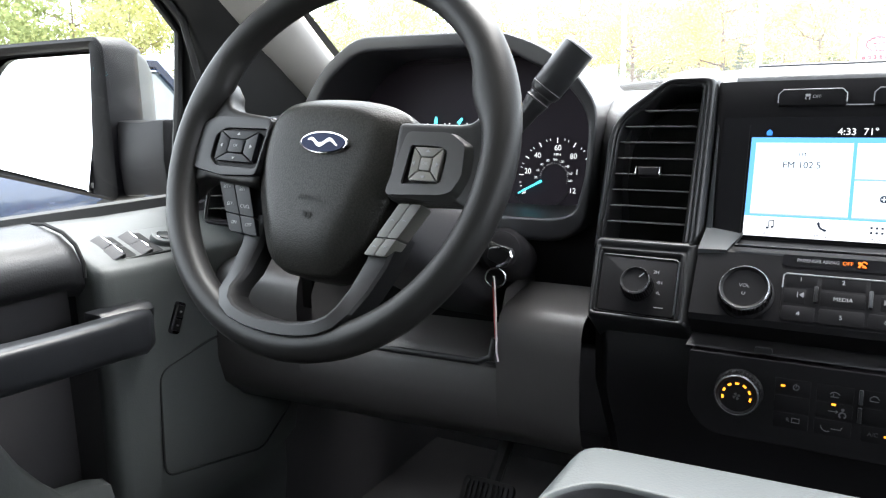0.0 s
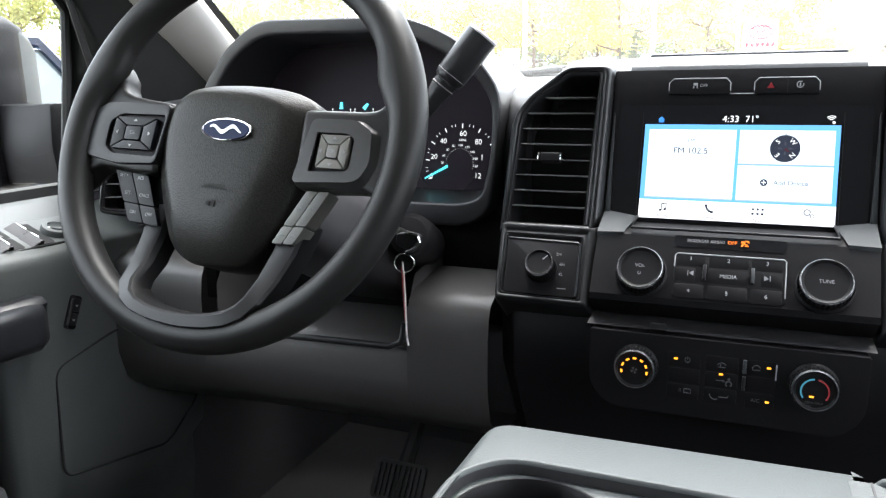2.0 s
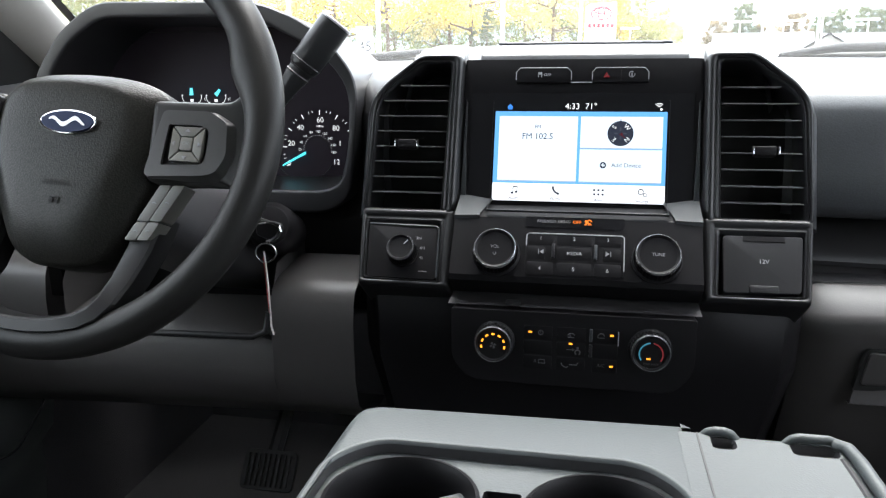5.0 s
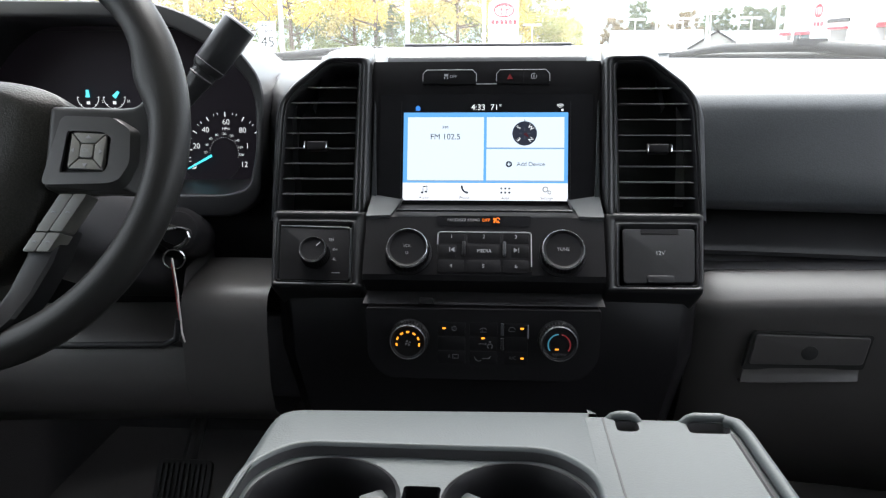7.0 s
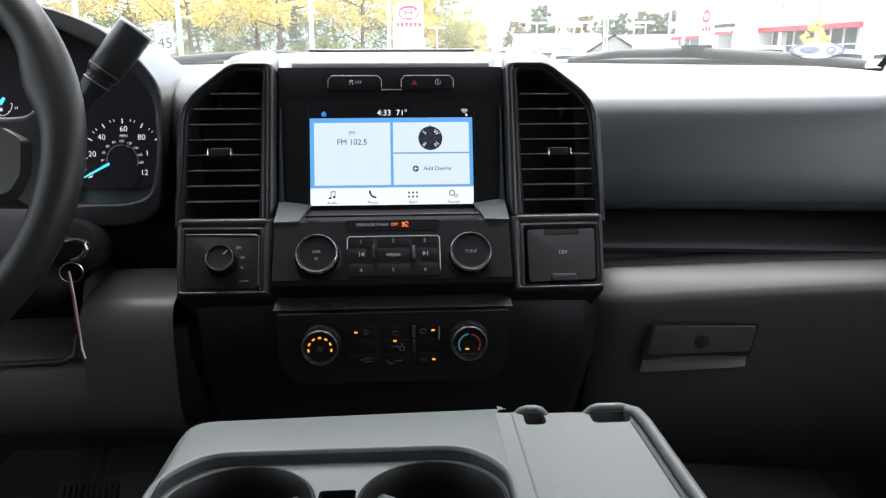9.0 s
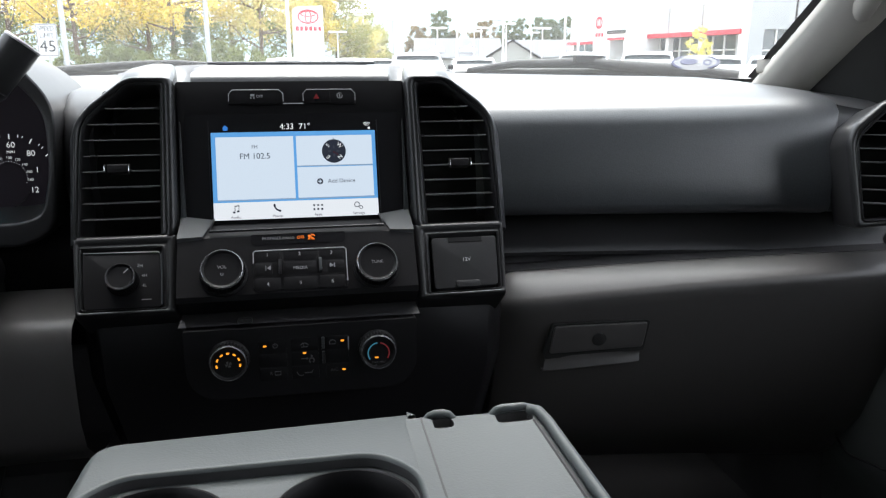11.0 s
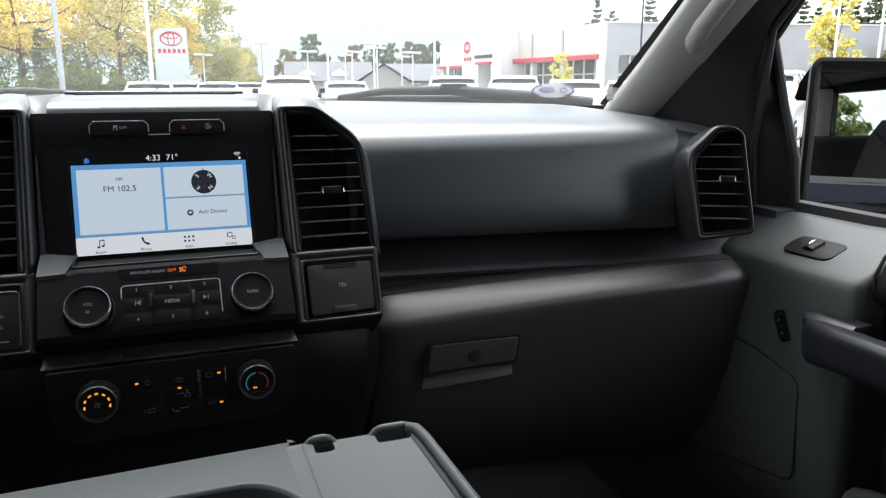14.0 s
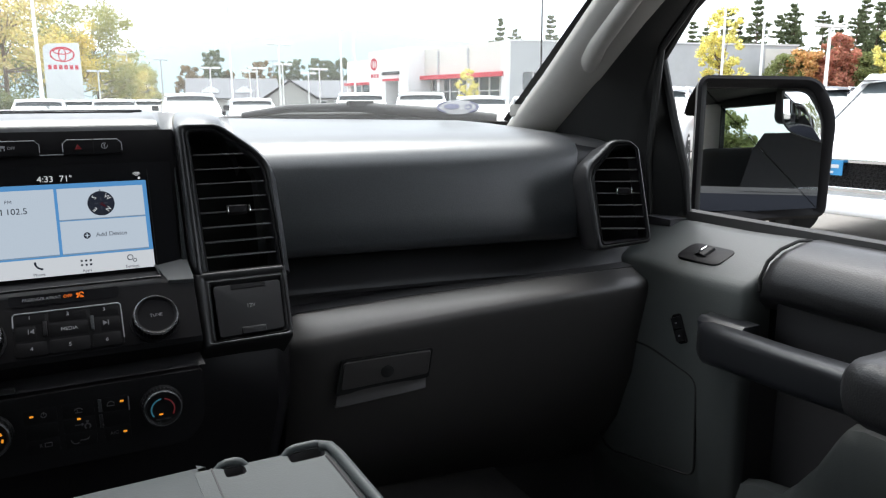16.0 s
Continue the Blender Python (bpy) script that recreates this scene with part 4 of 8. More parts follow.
def climate_controls(C):
    t = thing("climate_panel", "charcoal climate control panel with amber lamps", "climate controls", (0, -0.08, 1.27))
    ob, K = knob("fan_knob", -0.0717, -0.0308, 0.0180, 0.015, C, t, "black fan knob with an amber arc", ring_mat=SILVER)
    for k in range(7):
        a = 188 - 196 * k / 6
        marks("fan_lamp", [_arc(0, -0.001, 0.0102, 0.0120, a - 8, a + 8, 4)], 0.0008, K, LIT_AMBER, ob)
    marks("fan_mark", [_arc(0, -0.001, 0.0006, 0.0030, 90 * k, 90 * k + 50, 4) for k in range(4)], 0.0006, K, PRINT_FAINT, ob)
    ob, K = knob("temperature_knob", 0.0737, -0.0298, 0.0180, 0.015, C, t, "black temperature knob with blue and red arcs", ring_mat=SILVER)
    marks("cold_arc", [_arc(0, -0.001, 0.0098, 0.0112, 95, 215)], 0.0006, K, LIT_BLUE_ARC, ob)
    marks("hot_arc", [_arc(0, -0.001, 0.0098, 0.0112, -35, 80)], 0.0006, K, LIT_RED_DIM, ob)
    marks("lamp", [rect(-0.0040, -0.0062, -0.0004, -0.0046)], 0.0008, K, LIT_AMBER, ob)
    lettering("MAX MAX", 0, -0.0105, 0.0030, PRINT_FAINT, ob, K, 0.0006)
    lettering("A/C", -0.004, -0.0138, 0.0026, PRINT_FAINT, ob, K, 0.0006)
    for cx in (-0.0300, 0.0012, 0.0330):
        for cy in (-0.0200, -0.0345, -0.0490):
            hw = 0.0135 if cx < 0.02 else 0.0115
            plate("key", rounded(rect(cx - hw, cy - 0.0066, cx + hw, cy + 0.0066), 0.0012, 2), 0.003, 0.0042, C, BLACK, t, bevel=0.0003)
    for x, y in ((-0.0374, -0.0196), (0.0008, -0.0291), (0.0386, -0.0188), (0.0391, -0.0489)):
        marks("lamp", [rounded(rect(x - 0.0017, y - 0.0009, x + 0.0017, y + 0.0009), 0.0005, 2)], 0.0046, C, LIT_AMBER, t)
    marks("power_mark", [_arc(-0.0275, -0.0198, 0.0019, 0.0025, 110, 430), rect(-0.0278, -0.0198, -0.0272, -0.0168)], 0.0046, C, PRINT_FAINT, t)
    marks("defrost_mark", [_arc(0.0011, -0.0228, 0.0036, 0.0043, 30, 150, 6), rect(-0.0020, -0.0232, 0.0042, -0.0226), rect(-0.0002, -0.0225, 0.0004, -0.0200)], 0.0046, C, PRINT_FAINT, t)
    marks("vent_mark", [rect(-0.0030, -0.0352, 0.0026, -0.0346), [(0.0026, -0.0364), (0.0026, -0.0334), (0.0046, -0.0349)], ellipse(0.0076, -0.0328, 0.0012, 0.0012, 10), _arc(0.0076, -0.0372, 0.0018, 0.0030, -60, 240, 8)], 0.0046, C, PRINT_FAINT, t)
    marks("floor_mark", [_arc(-0.0030, -0.0480, 0.0040, 0.0047, 180, 300, 6), rect(0.0000, -0.0500, 0.0070, -0.0493), [(0.0070, -0.0505), (0.0070, -0.0485), (0.0086, -0.0470)]], 0.0046, C, PRINT_FAINT, t)
    marks("rear_defrost_mark", [rect(-0.0292, -0.0502, -0.0230, -0.0496), rect(-0.0292, -0.0466, -0.0230, -0.0460), rect(-0.0292, -0.0502, -0.0286, -0.0460), rect(-0.0236, -0.0502, -0.0230, -0.0460)], 0.0046, C, PRINT_FAINT, t)
    lettering("R", -0.0322, -0.0482, 0.0046, PRINT_FAINT, t, C, 0.0047)
    lettering("A/C", 0.0297, -0.0487, 0.0046, PRINT_FAINT, t, C, 0.0047)
    marks("recirculate_mark", [_arc(0.0289, -0.0206, 0.0028, 0.0035, 10, 200, 8), rect(0.0258, -0.0220, 0.0320, -0.0214)], 0.0046, C, PRINT_FAINT, t)
    for x, y, h, m in ((0.0195, -0.0195, 0.0120, SILVER), (0.0195, -0.0345, 0.0125, BEZEL), (0.0445, -0.0215, 0.0130, PRINT_DIM)):
        bm = bmesh.new()
        box(bm, (x, y, 0.0062), (0.0028 if x < 0.03 else 0.0009, h, 0.003), C)
        soften(bm, 0.0006)
        part("rocker_edge", bm, m, t)
    return t


FRAME_PROFILE = ((0.0, 0.0), (0.05, 0.0036), (0.13, 0.0068), (0.24, 0.0088), (0.36, 0.0094), (0.50, 0.0090), (0.58, 0.0072), (0.64, 0.0063), (0.70, 0.0066), (0.78, 0.0076), (0.86, 0.0066), (0.93, 0.0036), (1.0, 0.0))


def moulded_frame(out, hole, M, deep_out, deep_in, r=0.006, lift=0.0):
    """A frame with a rolled outer edge, a shallow groove and a thin inner lip."""
    a, b = rounded(out, r, 4), rounded(hole, r * 0.6, 4)
    prof = ((0.0, deep_out - lift),) + FRAME_PROFILE + ((1.0, deep_in - lift),)
    rows = [[M @ Vector((lerp(p[0], q[0], f), lerp(p[1], q[1], f), z + lift)) for p, q in zip(a, b)] for f, z in prof]
    bm = bmesh.new()
    loft(bm, [w + w[:1] for w in rows])
    bmesh.ops.remove_doubles(bm, verts=bm.verts, dist=1e-6)
    return bm


def vent_column(s):
    """One tall column beside the screen: bezel, air vent and the panel under it. s: -1 driver's side, 1 passenger's side."""
    U, L = plane(0, -0.010, 1.387, 18), plane(0, -0.010, 1.387, 37)
    c = thing("vent_column", "charcoal vent column flanking the screen", "dashboard panel", (s * 0.17, 0, 1.4), "vent columns")
    def m(pts):
        pts = [(s * x, y) for x, y in pts]
        return pts if s > 0 else pts[::-1]
    out = m([(0.1215, -0.004), (0.2245, -0.004), (0.2225, 0.108), (0.2190, 0.122), (0.2060, 0.1390), (0.1740, 0.1640), (0.1640, 0.1685), (0.1215, 0.1685)])
    hole = m([(0.1400, 0.0005), (0.2165, 0.0005), (0.2110, 0.106), (0.2085, 0.117), (0.2020, 0.1270), (0.1690, 0.1555), (0.1635, 0.1580), (0.1360, 0.1580)])
    part("bezel", moulded_frame(out, hole, U, -0.09, -0.05, 0.009, 0.001), BEZEL, c, "charcoal bezel with rounded edges", smooth=50)
    # cap that runs forward over the top
    bm = bmesh.new()
    rows = []
    for y, zt, wi, wo in ((0.040, 1.5480, 0.1220, 0.170), (0.052, 1.5535, 0.1225, 0.176), (0.085, 1.5575, 0.1260, 0.182), (0.14, 1.5605, 0.134, 0.186), (0.19, 1.5615, 0.142, 0.189), (0.206, 1.5580, 0.145, 0.190), (0.225, 1.5350, 0.147, 0.192)):
        rows.append([(s * x, y, z) for x, z in ((wi, zt - 0.020), (wi, zt - 0.006), (wi + 0.004, zt - 0.001), (wi + 0.02, zt), (wo - 0.02, zt - 0.0005), (wo - 0.004, zt - 0.004), (wo + 0.006, zt - 0.018), (wo + 0.016, zt - 0.060))])
    loft(bm, rows)
    part("cap", bm, SOFT_PAD, c, "black grained cap running forward to the glass", smooth=60)
    # flank that falls back to the pad
    bm = bmesh.new()
    pr = [(0.2245, -0.004), (0.2225, 0.108), (0.2190, 0.122), (0.2060, 0.1390), (0.1740, 0.1640), (0.1640, 0.1685)]
    rows = []
    for dx, dz in ((-0.002, 0.003), (0.004, -0.006), (0.012, -0.03), (0.020, -0.075)):
        rows.append([U @ Vector((s * (x + dx), y + (dx * 0.5 if y > 0.13 else 0), dz)) for x, y in pr])
    loft(bm, rows)
    part("flank", bm, SOFT_PAD, c, smooth=60)
    # lower face
    low_out, low_hole = m([(0.1205, -0.086), (0.216, -0.086), (0.2245, 0.003), (0.1210, 0.003)]), m([(0.1355, -0.0780), (0.2085, -0.0765), (0.2135, -0.0165), (0.1395, -0.0170)])
    part("lower_bezel", moulded_frame(low_out, low_hole, L, -0.05, -0.03, 0.004, 0.0005), BEZEL, c, smooth=50)
    # the vent
    v = thing("air_vent", "black slatted air vent with a chrome tipped tab", "air vent", (s * 0.177, 0, 1.46), "dashboard air vents")
    bm = bmesh.new()
    poly(bm, hole, -0.052, -0.046, U)
    part("duct", bm, SEAM, v)
    for k in range(8):
        y = (0.0200 if s < 0 else 0.0178) + k * 0.01640
        xi, xo = 0.1395, (0.2160 - 0.050 * y if y < 0.112 else lerp(0.2085, 0.166, (y - 0.117) / 0.0395))
        bm = bmesh.new()
        box(bm, (0, 0, -0.008), (xo - xi, 0.0012, 0.016), U @ Matrix.Translation((s * (xi + xo) / 2, y, 0.005)) @ Matrix.Rotation(radians(12), 4, "X"))
        soften(bm, 0.0004, 2)
        part("slat", bm, SLAT, v)
    bm = bmesh.new()
    box(bm, (s * 0.1780, 0.0710 if s < 0 else 0.0685, 0.006), (0.0215, 0.0098, 0.012), U)
    soften(bm, 0.003, 3)
    tab = part("tab", bm, BLACK, v, "black tab with chrome ends")
    for k in (-1, 1):
        bm = bmesh.new()
        box(bm, (s * 0.1780 + k * 0.0118, 0.0715 if s < 0 else 0.0690, 0.0075), (0.0022, 0.0082, 0.010), U)
        soften(bm, 0.0008)
        part("chrome_tip", bm, CHROME, tab)
    return U, L


def four_wheel_switch(L):
    t = thing("drive_mode_switch", "black rotary four wheel drive switch panel", "rotary switch", (-0.175, -0.04, 1.35))
    o = rounded([(-0.2078, -0.0772), (-0.1358, -0.0780), (-0.1398, -0.0172), (-0.2132, -0.0167)], 0.003)
    plate("panel", o, -0.02, 0.0072, L, BLACK, t, bevel=0.001)
    bm = bmesh.new()
    tube(bm, [L @ Vector((x, y, 0.0078)) for x, y in ((-0.2120, -0.0180), (-0.1410, -0.0195), (-0.1378, -0.0215), (-0.1350, -0.0755))], 0.0008, 6)
    part("edge_line", bm, SILVER, t)
    ob, K = knob("knob", -0.1725, -0.0500, 0.0142, 0.017, L @ Matrix.Translation((0, 0, 0.004)), t, "black ridged rotary knob")
    marks("pointer", [[(0.0030, 0.0042), (0.0040, 0.0034), (0.0078, 0.0078), (0.0072, 0.0084)]], 0.0006, K, PRINT_DIM, ob)
    for s, x, y in (("2H", -0.1577, -0.0334), ("4H", -0.1531, -0.0442), ("4L", -0.1527, -0.0548)):
        lettering(s, x, y, 0.0046, PRINT_DIM, t, L, 0.0076)
    marks("mark_line", [rect(-0.1545, -0.0700, -0.1455, -0.0692)], 0.0076, L, PRINT_DIM, t)


def power_outlet(L):
    t = thing("power_outlet", "black flap over the twelve volt outlet", "outlet cover", (0.176, -0.04, 1.35))
    o = rounded([(0.1390, -0.0765), (0.2080, -0.0745), (0.2130, -0.0170), (0.1405, -0.0175)], 0.004)
    plate("flap", o, -0.02, 0.0068, L, BEZEL, t, bevel=0.0016, seg=3)
    plate("hinge_strip", rect(0.1587, -0.0232, 0.1961, -0.0180), 0.0066, 0.0076, L, BLACK, t)
    plate("finger_tab", rounded(rect(0.1618, -0.0765, 0.1874, -0.0690), 0.002), 0.006, 0.0110, L, BEZEL, t, bevel=0.0012)
    lettering("12V", 0.1765, -0.0440, 0.0060, PRINT, t, L, 0.0072)


def side_vent(s):
    """The air vent at the dashboard's outer end."""
    v = thing("air_vent", "black slatted air vent in a tapered housing", "air vent", (s * 0.63, -0.11, 1.46), "dashboard air vents")
    M = plane(s * 0.6285, -0.112, 1.459, 10, -s * 27)
    def m(pts):
        pts = [(s * x, y) for x, y in pts]
        return pts if s > 0 else pts[::-1]
    out = m([(-0.0335, -0.0740), (0.0348, -0.0625), (0.0185, 0.0560), (0.0045, 0.0660), (-0.0160, 0.0660), (-0.0450, 0.0370), (-0.0495, 0.0180)])
    hole = m([(-0.0246, -0.0625), (0.0280, -0.0565), (0.0127, 0.0545), (0.0095, 0.0565), (-0.0105, 0.0550), (-0.0340, 0.0270), (-0.0355, 0.0170)])
    part("housing", moulded_frame(out, hole, M, -0.10, -0.04, 0.007, -0.005), BEZEL, v, "charcoal tapered vent housing", smooth=50)
    bm = bmesh.new()
    poly(bm, hole, -0.042, -0.038, M)
    part("duct", bm, SEAM, v)
    for k in range(7):
        y = -0.0455 + k * 0.0147
        xo = lerp(0.0285, 0.0125, (y + 0.0565) / 0.111)
        xi = lerp(-0.0234, -0.0355, (y + 0.0625) / 0.084) if y < 0.0215 else lerp(-0.0345, -0.0110, (y - 0.026) / 0.030)
        bm = bmesh.new()
        box(bm, (0, 0, -0.008), (xo - xi, 0.0012, 0.016), M @ Matrix.Translation((s * (xi + xo) / 2, y, 0.0)) @ Matrix.Rotation(radians(4), 4, "X"))
        soften(bm, 0.0004)
        part("slat", bm, SLAT, v)
    bm = bmesh.new()
    box(bm, (s * -0.002, 0.0010, 0.004), (0.016, 0.0085, 0.010), M)
    soften(bm, 0.0026, 3)
    tab = part("tab", bm, BLACK, v, "black tab with chrome ends")
    for k in (-1, 1):
        bm = bmesh.new()
        box(bm, (s * -0.002 + k * 0.0088, 0.0010, 0.0055), (0.0020, 0.0072, 0.009), M)
        soften(bm, 0.0007)
        part("chrome_tip", bm, CHROME, tab)


def glove_latch():
    t = thing("glove_box_latch", "dark grey glove box handle with a round lock", "latch", (0.35, -0.01, 1.23))
    y = dash_face_y(0.35) - 0.018
    M = plane(0.345, y - 0.0135, 1.237, -9, -4)
    plate("recess", rounded([(-0.0650, -0.0200), (0.0575, -0.0135), (0.0615, 0.0282), (-0.0575, 0.0268)], 0.004), -0.006, 0.0018, M, SEAM, t, "dark joint round the handle")
    bm = bmesh.new()
    poly(bm, rounded([(-0.0600, -0.0120), (0.0560, -0.0070), (0.0590, 0.0260), (-0.0560, 0.0248)], 0.004), -0.004, 0.0042, M, 0.985)
    soften(bm, 0.0018, 3)
    part("paddle", bm, GREY_LOW, t)
    # scooped lower lip that catches the light
    bm = bmesh.new()
    rows = []
    for k in range(13):
        f = k / 12
        e = 0.0015 * (abs(f - 0.5) * 2) ** 6
        a, b = Vector((lerp(-0.0610, 0.0550, f), lerp(-0.0150, -0.0105, f), 0.0)), Vector((lerp(-0.0665, 0.0520, f), lerp(-0.0330, -0.0252, f), 0.0))
        rows.append([M @ (a.lerp(b, g) + Vector((0, 0, h - e))) for g, h in ((0.0, 0.0016), (0.25, 0.0020), (0.6, 0.0038), (0.88, 0.0072), (1.0, 0.0080), (1.07, 0.0066), (1.12, -0.002))])
    loft(bm, rows)
    part("lower_lip", bm, GREY_LOW, t, "scooped grey lip under the handle", smooth=50)
    K = M @ Matrix.Translation((0.0, 0.0058, 0.0044))
    bm = bmesh.new()
    lathe(bm, [(0.0085, -0.004), (0.0085, 0.0004), (0.0080, 0.0007), (0.0, 0.0007)], K, 28)
    part("lock", bm, SEAM, t)


# ---- the driver's place ----
def cluster():
    t = thing("instrument_cluster", "black instrument cluster under a hooded binnacle", "instrument cluster", (-0.44, 0.1, 1.48))
    M = plane(0, 0.030, 0)
    out = rounded([(-0.285, 1.372), (-0.254, 1.392), (-0.2445, 1.455), (-0.2385, 1.523), (-0.271, 1.566), (-0.305, 1.589), (-0.352, 1.607), (-0.548, 1.611), (-0.600, 1.578), (-0.640, 1.527), (-0.652, 1.45), (-0.635, 1.392), (-0.60, 1.372)], 0.022, 4)
    inn = rounded([(-0.292, 1.398), (-0.266, 1.406), (-0.2525, 1.45), (-0.2500, 1.515), (-0.279, 1.550), (-0.315, 1.570), (-0.358, 1.590), (-0.546, 1.593), (-0.592, 1.563), (-0.624, 1.520), (-0.632, 1.45), (-0.618, 1.408), (-0.59, 1.398)], 0.022, 4)
    bm = bmesh.new()
    n = len(out)
    back = [bm.verts.new((x, 0.22, z - 0.02)) for x, z in out]
    lip = [bm.verts.new((x, 0.030 + 0.10 * max(0, (1.45 - z)), z)) for x, z in out]
    lin = [bm.verts.new((x, 0.032 + 0.10 * max(0, (1.45 - z)), z)) for x, z in inn]
    deep = [bm.verts.new((lerp(x, -0.44, 0.04), 0.129 + 0.105 * (lerp(z, 1.48, 0.05) - 1.49), lerp(z, 1.48, 0.05))) for x, z in inn]
    for a, b in ((back, lip), (lip, lin), (lin, deep)):
        for i in range(n):
            j = (i + 1) % n
            bm.faces.new((a[i], a[j], b[j], b[i]))
    soften(bm, 0.006, 3, 40)
    part("hood", bm, HOOD, t, "charcoal instrument hood", smooth=40)
    P = plane(-0.44, 0.128, 1.49, 6)
    plate("face", [(lerp(x, -0.44, 0.03) + 0.44, lerp(z, 1.48, 0.035) - 1.49) for x, z in inn], -0.01, 0.0, P, GAUGE_FACE, t, "black dial plate lightened for glare")
    # speedometer
    S = plane(-0.3195, 0.1208, 1.4355, 6) @ Matrix.Diagonal((0.95, 0.95, 1, 1))
    s = part("speedometer", _ringmesh(0.0435, 0.0445, S @ Matrix.Translation((-0.022, 0.003, 0)), 212, 335), BEZEL, t, "black speedometer with white figures")
    for k in range(41):
        a = 205 - 230 * k / 40
        if a < 8:
            continue
        r1, r0 = 0.0515, (0.0455 if k % 5 == 0 else 0.0485)
        w = 0.0006 if k % 5 == 0 else 0.0003
        if k % 5 and k % 5 not in (2, 3):
            continue
        c, q = math.cos(radians(a)), math.sin(radians(a))
        marks("tick", [[(c * r0 - q * w, q * r0 + c * w), (c * r0 + q * w, q * r0 - c * w), (c * r1 + q * w, q * r1 - c * w), (c * r1 - q * w, q * r1 + c * w)]], 0.0006, S, LIT_GAUGE, s)
    for txt, x, y in (("0", -0.0430, -0.0185), ("20", -0.0395, 0.0078), ("40", -0.0265, 0.0285), ("60", 0.0010, 0.0385), ("80", 0.0225, 0.0280), ("1", 0.0280, 0.0082), ("12", 0.0230, -0.0160)):
        lettering(txt, x, y, 0.0098, LIT_GAUGE, s, S, 0.0008)
    lettering("MPH", 0.0005, 0.0300, 0.0048, LIT_GAUGE, s, S, 0.0008)
    for k, txt in enumerate(("20", "40", "60", "80", "100", "120", "140", "160", "180")):
        a = radians(180 - 188 * k / 8)
        lettering(txt, -0.004 + 0.0236 * math.cos(a), 0.0236 * math.sin(a), 0.0046, LIT_GAUGE_DIM, s, S, 0.0008)
    bm = bmesh.new()
    for k in range(25):
        a = radians(200 - 220 * k / 24)
        box(bm, (-0.003 + 0.0190 * math.cos(a), 0.0190 * math.sin(a), 0.0006), (0.0007, 0.0007, 0.0003), S)
    part("dot_scale", bm, LIT_GAUGE_DIM, s, smooth=0)
    bm = bmesh.new()
    poly(bm, [(-0.0520, -0.0205), (-0.0512, -0.0222), (-0.0185, -0.0058), (-0.0198, -0.0026)], 0.0012, 0.0026, S)
    part("needle", bm, LIT_CYAN, s, "lit cyan needle")
    # small gauges
    for gx, ang, l0, l1 in ((-0.4915, 90, "", ""), (-0.4580, 48, "C", "H")):
        G = plane(gx, 0.1282, 1.502, 6)
        g = part("small_gauge", _ringmesh(0.0135, 0.0140, G, 180, 360), LIT_GAUGE_DIM, t)
        a = radians(ang)
        bm = bmesh.new()
        c, q = math.cos(a), math.sin(a)
        poly(bm, [(-q * 0.0026, c * 0.0026), (q * 0.0026, -c * 0.0026), (c * 0.009 + q * 0.0016, q * 0.009 - c * 0.0016), (c * 0.009 - q * 0.0016, q * 0.009 + c * 0.0016)], 0.001, 0.0022, G)
        part("needle", bm, LIT_CYAN, g, "lit cyan needle")
        for k in range(5):
            b = radians(180 + 45 * k)
            marks("tick", [[(0.0115 * math.cos(b), 0.0115 * math.sin(b)), (0.0140 * math.cos(b - 0.06), 0.0140 * math.sin(b - 0.06)), (0.0140 * math.cos(b + 0.06), 0.0140 * math.sin(b + 0.06))]], 0.0008, G, LIT_GAUGE, g)
        marks("gauge_mark", [rect(-0.0022, -0.0085, 0.0022, -0.0048)], 0.0008, G, LIT_GAUGE, g)
        if l0:
            lettering(l0, -0.0150, -0.0050, 0.0052, LIT_GAUGE, g, G, 0.0008)
            lettering(l1, 0.0180, -0.0050, 0.0052, LIT_GAUGE, g, G, 0.0008)
    # thin bright edge of the display window
    bm = bmesh.new()
    tube(bm, [P @ Vector((x, y, 0.0008)) for x, y in ((-0.195, 0.02), (-0.170, 0.073), (-0.145, 0.090), (0.08, 0.092))], 0.0005, 6)
    part("window_edge", bm, BEZEL, t)


def _ringmesh(r0, r1, M, a0=0.0, a1=360.0):
    bm = bmesh.new()
    lathe(bm, [(r0, 0.0004), (r0, 0.0014), (r1, 0.0014), (r1, 0.0004)], M, 40, a0, a1)
    return bm


WHEEL = (-0.4027, -0.2233, 1.4885)
WHEEL_TILT = 23.4


